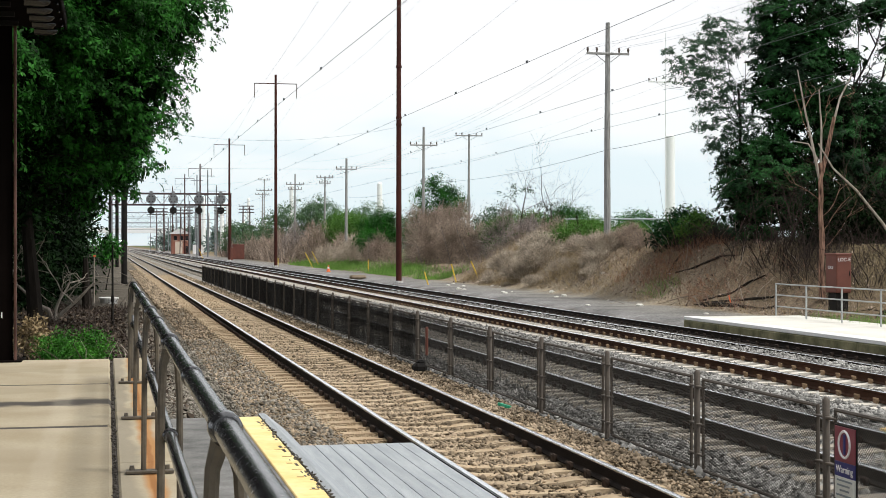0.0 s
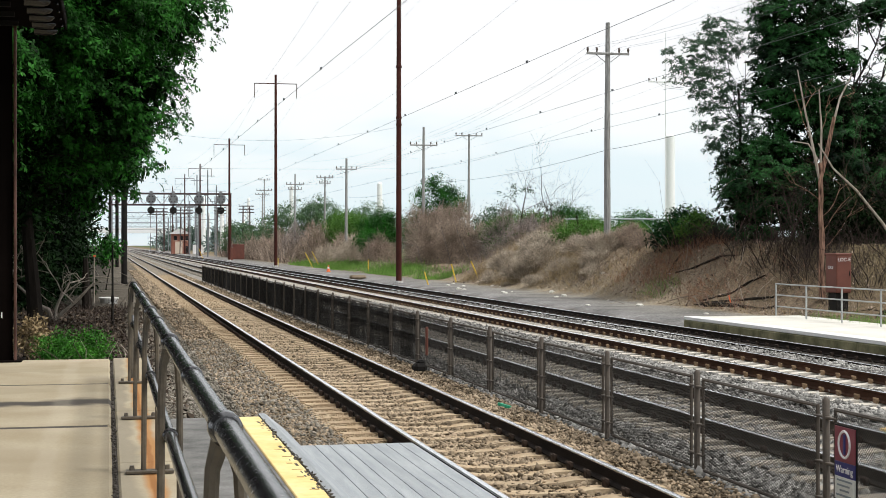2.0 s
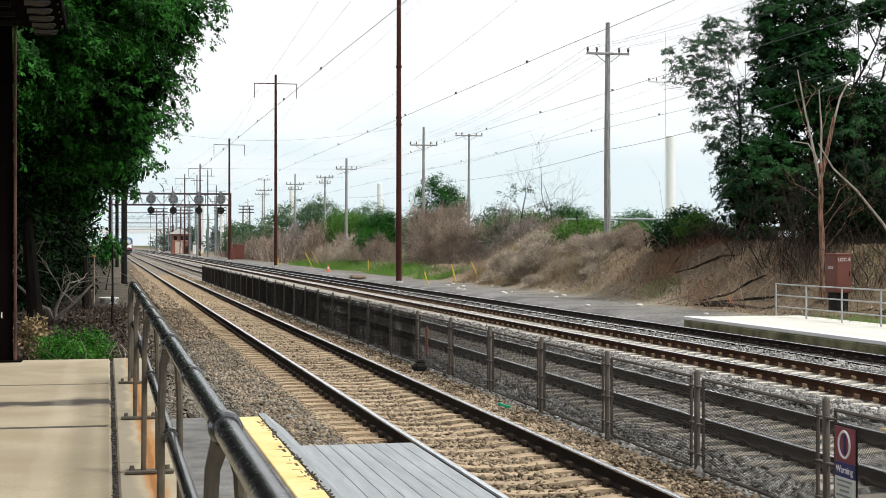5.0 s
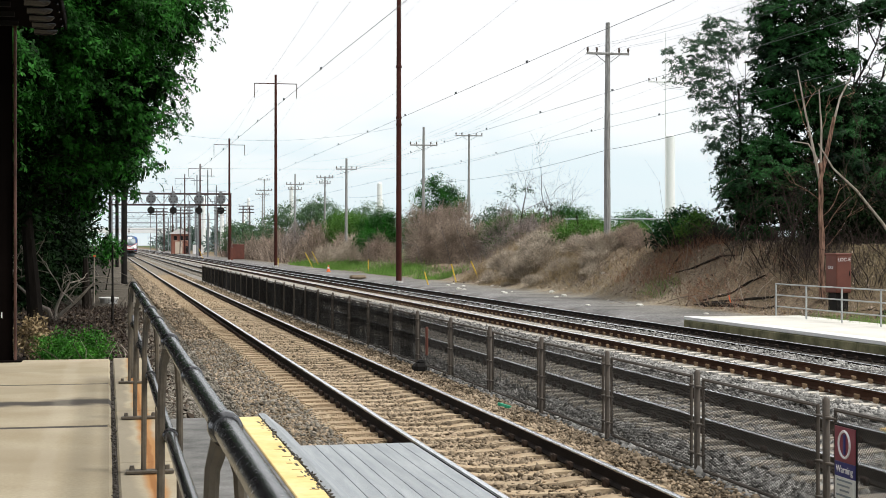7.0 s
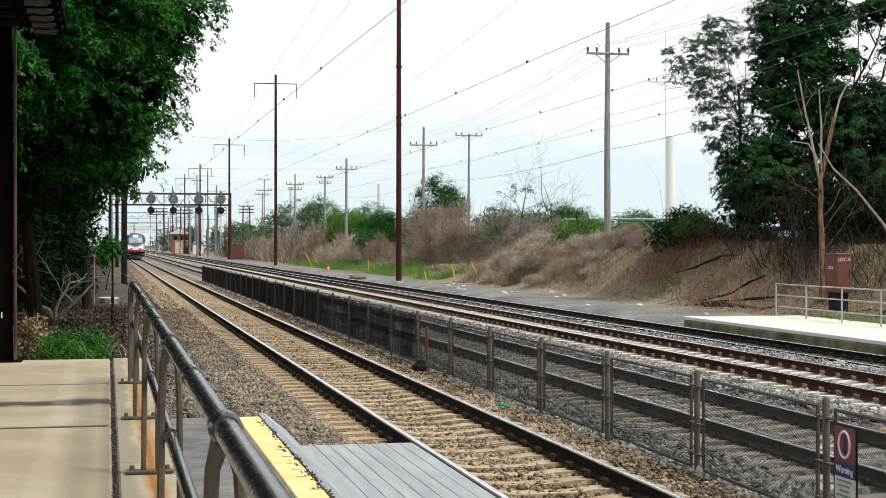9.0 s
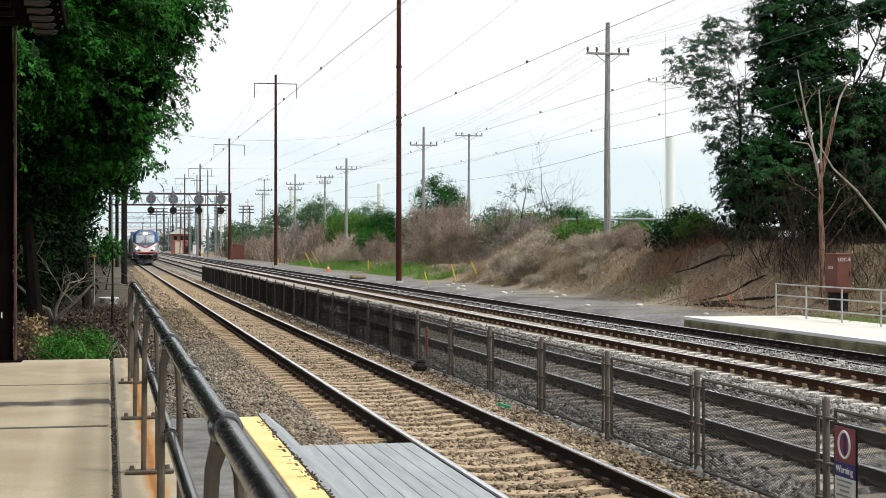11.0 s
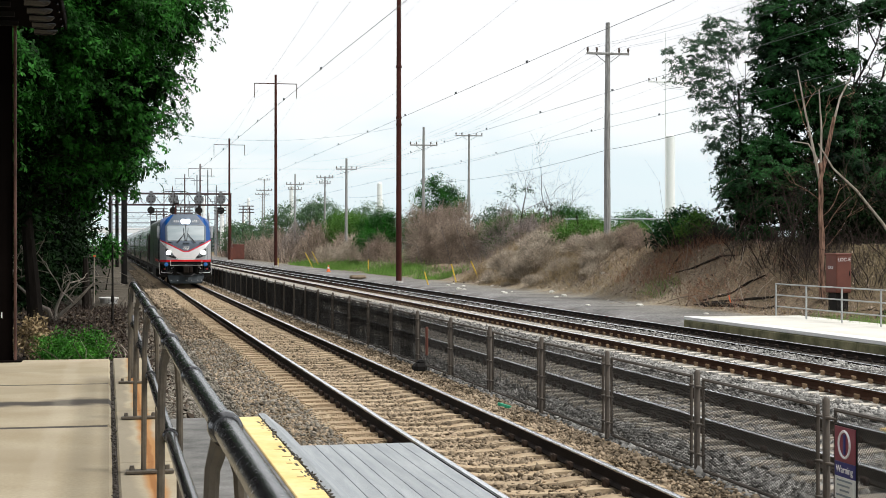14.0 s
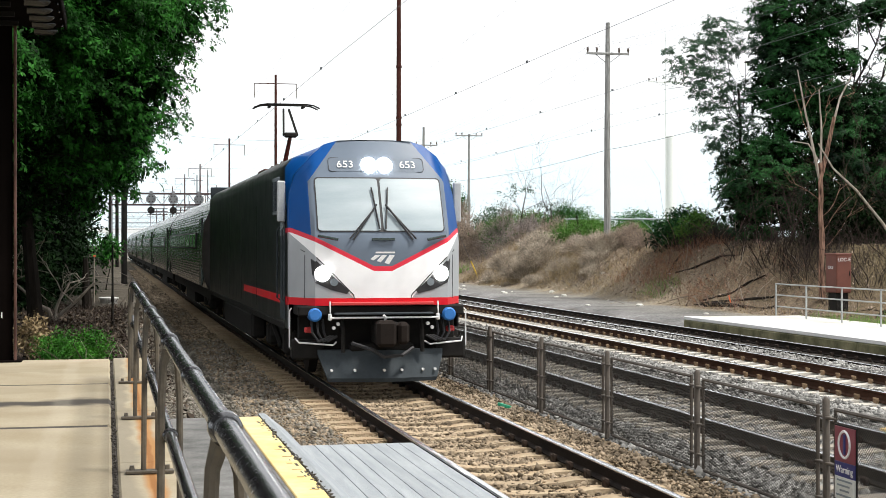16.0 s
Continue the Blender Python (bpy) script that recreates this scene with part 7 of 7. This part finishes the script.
M_GALV = mat("galvanised_rail", (0.36, 0.38, 0.38), 0.5, metal=0.5, alt=(0.46, 0.48, 0.48), scale=4)
M_PALE_CONC = mat("pale_new_concrete", (0.52, 0.51, 0.46), 0.85, alt=(0.66, 0.65, 0.60), scale=0.9, fine=25, fine_amt=0.15, bump=0.1)
M_BRICK = mat("red_brick", (0.22, 0.085, 0.06), 0.9, alt=(0.32, 0.15, 0.11), scale=1.5, fine=6, fine_amt=0.2)
M_TAN = mat("tan_boarding", (0.55, 0.45, 0.36), 0.8, alt=(0.66, 0.57, 0.47), scale=1)
M_SIGN_RED = mat("sign_purple_red", (0.17, 0.028, 0.045), 0.5, alt=(0.21, 0.04, 0.055), scale=4)
M_SIGN_BLUE = mat("sign_navy_blue", (0.018, 0.022, 0.13), 0.5, alt=(0.026, 0.03, 0.17), scale=4)
M_SIGN_WHITE = mat("sign_off_white", (0.55, 0.56, 0.52), 0.55, alt=(0.66, 0.67, 0.63), scale=4)
M_YEL = mat("yellow_plastic", (0.75, 0.50, 0.03), 0.6, alt=(0.82, 0.58, 0.08), scale=5, obj_rand=0.1)
M_ORANGE = mat("orange_plastic", (0.75, 0.14, 0.04), 0.6, alt=(0.8, 0.2, 0.07), scale=5)
M_GREEN_BIT = mat("green_plastic", (0.02, 0.30, 0.16), 0.5, scale=5)


def build_canopy():
    ca = thing("canopy", "dark platform canopy with a corrugated metal edge", "canopy", kind="structure")
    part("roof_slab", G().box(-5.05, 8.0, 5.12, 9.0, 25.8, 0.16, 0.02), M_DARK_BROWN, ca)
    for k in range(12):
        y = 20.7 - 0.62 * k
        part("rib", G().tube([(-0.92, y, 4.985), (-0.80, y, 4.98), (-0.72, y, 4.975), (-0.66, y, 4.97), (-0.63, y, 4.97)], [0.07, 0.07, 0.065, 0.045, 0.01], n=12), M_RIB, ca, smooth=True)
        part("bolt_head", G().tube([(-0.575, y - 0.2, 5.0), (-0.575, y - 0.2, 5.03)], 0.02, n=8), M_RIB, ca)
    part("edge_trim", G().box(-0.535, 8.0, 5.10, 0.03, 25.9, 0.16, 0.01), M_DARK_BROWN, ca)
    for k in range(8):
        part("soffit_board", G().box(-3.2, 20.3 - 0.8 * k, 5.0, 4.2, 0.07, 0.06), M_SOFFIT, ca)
    co = thing("canopy_column", "dark brown steel column carrying the canopy", "column", loc=(-1.62, 20.62, Z_SLAB - 0.02))
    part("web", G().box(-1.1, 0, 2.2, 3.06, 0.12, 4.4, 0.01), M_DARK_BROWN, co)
    part("flange", G().box(0.465, 0, 2.2, 0.03, 0.24, 4.4, 0.008), M_EDGE_BROWN, co)
    part("base_plate", G().box(0, 0, 0.03, 1.1, 0.4, 0.03, 0.005), M_DARK_BROWN, co)
    for k in range(3):
        part("scuff", G().box(0.10 + 0.10 * k, -0.063, 0.62 + 0.05 * (k % 2), 0.015, 0.006, 0.13 - 0.03 * k), M_POLE_PALE, co)


build_canopy()

# thin sign post, manhole and small posts behind the platform end
ob = thing("sign_post", "thin dark steel post standing in the litter", "post", loc=(0.15, 48.5, -0.3))
part("shaft", G().tube([(0, 0, 0), (0, 0, 1.0), (0, 0, 2.5)], [0.04, 0.034, 0.03], n=8), M_UNDER, ob)
part("collar", G().tube([(0, 0, 0.75), (0, 0, 0.95)], 0.055, n=8), M_UNDER, ob)
ob = thing("well_cover", "pale round concrete well cover in the litter", "manhole", loc=(0.05, 66.5, -0.3))
part("ring", G().tube([(0, 0, 0), (0, 0, 0.22)], 0.36, n=20), M_CONC_GREY, ob)
part("lid", G().tube([(0, 0, 0.22), (0, 0, 0.29), (0, 0, 0.31)], [0.42, 0.42, 0.36], n=20), M_CONC_GREY, ob)
for x, y, h in ((-0.55, 66.0, 2.0),):
    ob = thing("wooden_post", "pale weathered post under the trees", "post", loc=(x, y, -0.3))
    part("shaft", G().tube([(0, 0, 0), (0.02, 0, h)], [0.035, 0.03], n=7), M_BARK_PALE, ob)
    part("marker", G().box(0.02, -0.06, h + 0.03, 0.12, 0.03, 0.07, 0.01), M_ORANGE, ob)

# ---- platform across the tracks ----
ZP = -0.10


def build_far_platform():
    pf = thing("far_platform", "low pale concrete platform with a mossy edge across the tracks", "platform", kind="structure")
    part("deck", G().box(19.8, 29.2, ZP - 0.02, 3.9, 34.4, 0.10, 0.01), M_PALE_CONC, pf)
    part("edge_band", G().box(18.07, 29.2, ZP - 0.013, 0.50, 34.4, 0.10, 0.01), M_WHITE, pf, "white painted edge")
    for k in range(12):
        part("edge_block", G().box(17.95, 44.95 - 2.9 * k, ZP - 0.30, 0.30, 2.87, 0.46, 0.03), M_MOSSY, pf)
    part("end_block", G().box(19.8, 46.35, ZP - 0.28, 3.9, 0.2, 0.5, 0.03), M_MOSSY, pf)
    rl = thing("platform_railing", "grey galvanised three-rail pipe railing behind the far platform", "railing")
    X, ys = 20.9, [46.3, 44.1, 41.75, 39.4, 37.0, 34.6]
    for y in ys:
        part("post", G().tube([(X, y, ZP), (X, y, ZP + 1.07)], 0.028, n=8), M_GALV, rl, smooth=True)
    for z in (1.05, 0.70, 0.34):
        part("rail", G().tube([(X, ys[0] + 0.03, ZP + z), (X, ys[-1] - 2, ZP + z)], 0.021, n=8), M_GALV, rl, smooth=True)


build_far_platform()


def build_cabinet():
    x, y = 24.55, 49.3
    z = float(ground_z(x, y))
    cb = thing("equipment_cabinet", "red-brown steel signal cabinet lettered in white on legs", "cabinet", loc=(x, y, z))
    cb.location.z = 0.22
    part("body", G().box(0, 0, 0.99, 0.56, 0.80, 1.30, 0.015), M_BOX_RED, cb)
    part("lid", G().box(0, 0, 1.66, 0.61, 0.86, 0.05, 0.01), M_BOX_RED, cb)
    part("door", G().box(0, -0.41, 0.99, 0.50, 0.02, 1.22, 0.008), M_BOX_RED, cb)
    part("plinth", G().box(0, 0, 0.04, 0.46, 0.6, 0.64, 0.02), M_UNDER, cb)
    me = text_mesh("LOC-E", 0.17)
    me.materials.append(M_WHITE)
    t = part("lettering", None, M_WHITE, cb, "white painted letters", mesh=me, loc=(0.0, -0.428, 1.47))
    t.rotation_euler = (radians(90), 0, 0)
    me = text_mesh("LOC-E", 0.14)
    me.materials.append(M_WHITE)
    t = part("lettering", None, M_WHITE, cb, "white painted letters", mesh=me, loc=(-0.288, -0.0, 1.20))
    t.rotation_euler = (radians(90), 0, radians(-90))
    part("handle", G().box(0.2, -0.43, 1.0, 0.03, 0.03, 0.16, 0.008), M_UNDER, cb)


build_cabinet()

# far red-brown cabin at the gantry, white cabinets and brick signal tower
ob = thing("relay_cabin", "red-brown steel relay cabin at the gantry's foot", "cabinet", loc=(20.6, 252.0, float(ground_z(20.6, 252.0))))
part("body", G().box(0, 0, 1.25, 1.9, 1.6, 2.3, 0.03), M_BOX_RED, ob)
part("roof", G().box(0, 0, 2.45, 2.05, 1.75, 0.12, 0.03), M_BOX_RED, ob)
for s in (-1, 1):
    part("door", G().box(s * 0.45, -0.81, 1.25, 0.8, 0.03, 2.0, 0.01), M_BOX_RED, ob)
ob = thing("relay_cabin", "small red-brown steel box beside the pole", "cabinet", loc=(19.2, 250.0, float(ground_z(19.2, 250.0))))
part("body", G().box(0, 0, 0.95, 0.8, 0.9, 1.9, 0.03), M_BOX_RED, ob)
part("roof", G().box(0, 0, 1.95, 0.9, 1.0, 0.1, 0.03), M_BOX_RED, ob)


def build_tower():
    tw = thing("signal_tower", "two-storey red brick signal tower with a hipped roof", "building", loc=(18.9, 420.0, -0.3))
    part("wall", G().box(0, 0, 2.7, 4.6, 5.0, 5.4, 0.03), M_BRICK, tw)
    g = G()
    g.loft([[(-2.9, -3.1, 5.3), (2.9, -3.1, 5.3), (2.9, 3.1, 5.3), (-2.9, 3.1, 5.3)], [(-0.4, -0.5, 6.7), (0.4, -0.5, 6.7), (0.4, 0.5, 6.7), (-0.4, 0.5, 6.7)]])
    part("roof", g, M_POLE_WOOD, tw)
    part("boarded_bay", G().box(-0.4, -2.55, 1.7, 1.9, 0.12, 3.2, 0.02), M_TAN, tw, "tan boarded lower front")
    for x in (-1.3, 0.4, 1.7):
        w = part("window", G().box(x, -2.52, 4.2, 0.8, 0.1, 1.1, 0.01), M_WINBAND, tw)
        part("frame", G().box(x, -2.55, 3.62, 0.95, 0.12, 0.08), M_TAN, w)
    part("door", G().box(1.6, -2.53, 1.1, 0.9, 0.1, 2.0, 0.01), M_UNDER, tw)


build_tower()
for x, y, w, h in ((22.6, 405.0, 2.2, 2.4), (23.6, 408.0, 1.6, 1.6), (11.0 + 9.5, 470.0, 3.0, 2.2)):
    ob = thing("white_cabinet", "white lineside equipment cabinet", "cabinet", loc=(x, y, -0.3))
    part("body", G().box(0, 0, h / 2, w, 1.2, h, 0.03), M_WHITE, ob)
    part("lid", G().box(0, 0, h, w + 0.1, 1.3, 0.08, 0.02), M_WHITE, ob)

# ---- warning board on the fence ----
def build_sign():
    sg = thing("warning_sign", "purple, navy and white warning board hung flat on the fence", "sign", loc=(FENCE_X - 0.045, 12.13, 0))
    w = 0.37

    def plate(name, z0, z1, material, off=0.0, w_=w, label=""):
        return part(name, G().box(-off, 0, (z0 + z1) / 2, 0.012, w_, z1 - z0, 0.002), material, sg, label)

    plate("backing", 0.03, 0.672, M_UNDER, -0.008, w + 0.03)
    plate("red_field", 0.362, 0.660, M_SIGN_RED)
    plate("blue_field", 0.235, 0.360, M_SIGN_BLUE)
    plate("white_field", 0.04, 0.233, M_SIGN_WHITE)
    ring = [(-0.008, 0.10 * math.cos(2 * math.pi * k / 28), 0.515 + 0.112 * math.sin(2 * math.pi * k / 28)) for k in range(29)]
    part("oval", G().tube(ring, 0.012, n=5, caps=False), M_WHITE, sg, "white oval ring")
    part("bar", G().box(-0.010, 0, 0.515, 0.01, 0.035, 0.17, 0.002), M_SIGN_BLUE, sg)
    me = text_mesh("Warning", 0.088, 0.002)
    me.materials.append(M_WHITE)
    t = part("lettering", None, M_WHITE, sg, "white lettering", mesh=me, loc=(-0.010, 0, 0.298))
    t.rotation_euler = (radians(90), 0, radians(-90))
    for k in range(4):
        part("text_bar", G().box(-0.008, 0.02 * (k % 2), 0.205 - 0.042 * k, 0.004, 0.27 - 0.05 * (k % 3), 0.016), M_GASKET_GREY, sg)


build_sign()

# boarded crossing between the second and third tracks
ob = thing("plank_crossing", "yellow-edged timber crossing between two tracks", "boardwalk")
for k in range(5):
    part("plank", G().box(9.25 + 0.30 * k, 13.4, -0.05, 0.29, 7.6, 0.10, 0.01), M_YELLOW, ob)

# ---- small things along the line ----
def guy_guard(x, y, lean, h, label="yellow plastic guy-wire guard"):
    ob = thing("guy_guard", label, "guard", "guy-wire guards", loc=(x, y, float(ground_z(x, y)) - 0.05))
    part("sleeve", G().tube([(0, 0, 0), (lean * 0.5, 0, h * 0.5), (lean, 0, h)], [0.035, 0.042, 0.04], n=8), M_YEL, ob)
    part("wire", G().tube([(lean, 0, h), (lean * 3.0, 0, h * 3.0)], 0.012, n=4), M_LINE, ob)


for x, y, lean, h in ((21.6, 166.0, -0.9, 1.7), (22.6, 168.0, -0.9, 1.8), (19.3, 93.6, -0.25, 0.85), (22.4, 99.5, -0.35, 1.25), (23.4, 97.5, -0.5, 1.1), (22.6, 136.0, 0.0, 1.1), (18.9, 176.0, 0.0, 1.0), (17.4, 292.0, -0.8, 2.0)):
    guy_guard(x, y, lean, h)
ob = thing("traffic_cone", "orange and white traffic cone by the track", "cone", loc=(19.6, 140.0, float(ground_z(19.6, 140.0))))
part("base", G().box(0, 0, 0.03, 0.36, 0.36, 0.06, 0.01), M_ORANGE, ob)
part("cone", G().tube([(0, 0, 0.05), (0, 0, 0.62)], [0.15, 0.04], n=12), M_ORANGE, ob, smooth=True)
part("band", G().tube([(0, 0, 0.3), (0, 0, 0.44)], [0.108, 0.082], n=12), M_WHITE, ob)
ob = thing("marker_stake", "orange survey stake on the bank", "stake", loc=(23.6, 56.5, float(ground_z(23.6, 56.5))))
part("shaft", G().box(0, 0, 0.2, 0.05, 0.02, 0.5, 0.004, m=pose(0, 0, 0, 0, -14, 0)), M_ORANGE, ob)
rnd = random.Random(19)
for k in range(24):
    x, y = rnd.uniform(18.6, 24.0), rnd.uniform(50, 100)
    z = float(ground_z(x, y))
    g = G()
    s = rnd.uniform(0.06, 0.16)
    g.loft([[(s * rnd.uniform(0.8, 1.2) * math.cos(a), s * 0.8 * math.sin(a), hgt) for a in np.linspace(0, 5.4, 7)] for hgt in (0, s * 0.5)] + [[(s * 0.5 * math.cos(a), s * 0.4 * math.sin(a), s * 0.8) for a in np.linspace(0, 5.4, 7)]])
    tagged(part("stone", g, M_PALE_CONC, loc=(x, y, z - 0.02)), "pale loose stone on the access track", "stone", "loose stones")
ob = thing("junction_box", "dark cast junction box with a red-brown post by the fence", "equipment", loc=(5.85, 29.2, -0.25))
part("housing", G().box(0, 0, 0.09, 0.26, 0.34, 0.20, 0.06), M_UNDER, ob)
part("cover", G().box(0.02, 0, 0.20, 0.16, 0.2, 0.10, 0.04), M_UNDER, ob)
part("post", G().box(0.16, 0.1, 0.60, 0.05, 0.06, 0.55, 0.01), M_BOX_RED, ob)
ob = thing("switch_heater", "low grey lump of rail equipment beside the track", "equipment", loc=(18.0, 113.0, -0.33))
part("housing", G().box(0, 0, 0.14, 1.2, 0.7, 0.28, 0.1), M_STONE, ob)
tagged(part("litter_scrap", G().box(0, 0, 0.03, 0.12, 0.2, 0.05, 0.01, m=pose(0, 0, 0, 8, 14, 30)), M_GREEN_BIT, loc=(5.75, 22.3, -0.21)), "crumpled green plastic scrap on the ballast", "litter")

# dirt and moss along the yellow strip's edge, dead leaves on the bank
stones("edge_dirt", [(1.715, 1.745, 4.0, 18.0, 1300, 0.011, Z_LOW + 0.003), (0.034, 0.064, 5.0, 20.2, 1500, 0.009, Z_SLAB - 0.012)], M_TIE_DARK, "dark dirt and moss in the platform joints", 6)
def motions():
    """The train runs in along the first track at a steady pace."""
    rows = [(0.0, 515.0), (16.0, 23.6)]
    walk(loco, [(t, pose(T1, y, 0)) for t, y in rows])
    for c, back in COACHES:
        walk(c, [(t, pose(T1, y + back, 0)) for t, y in rows])


motions()
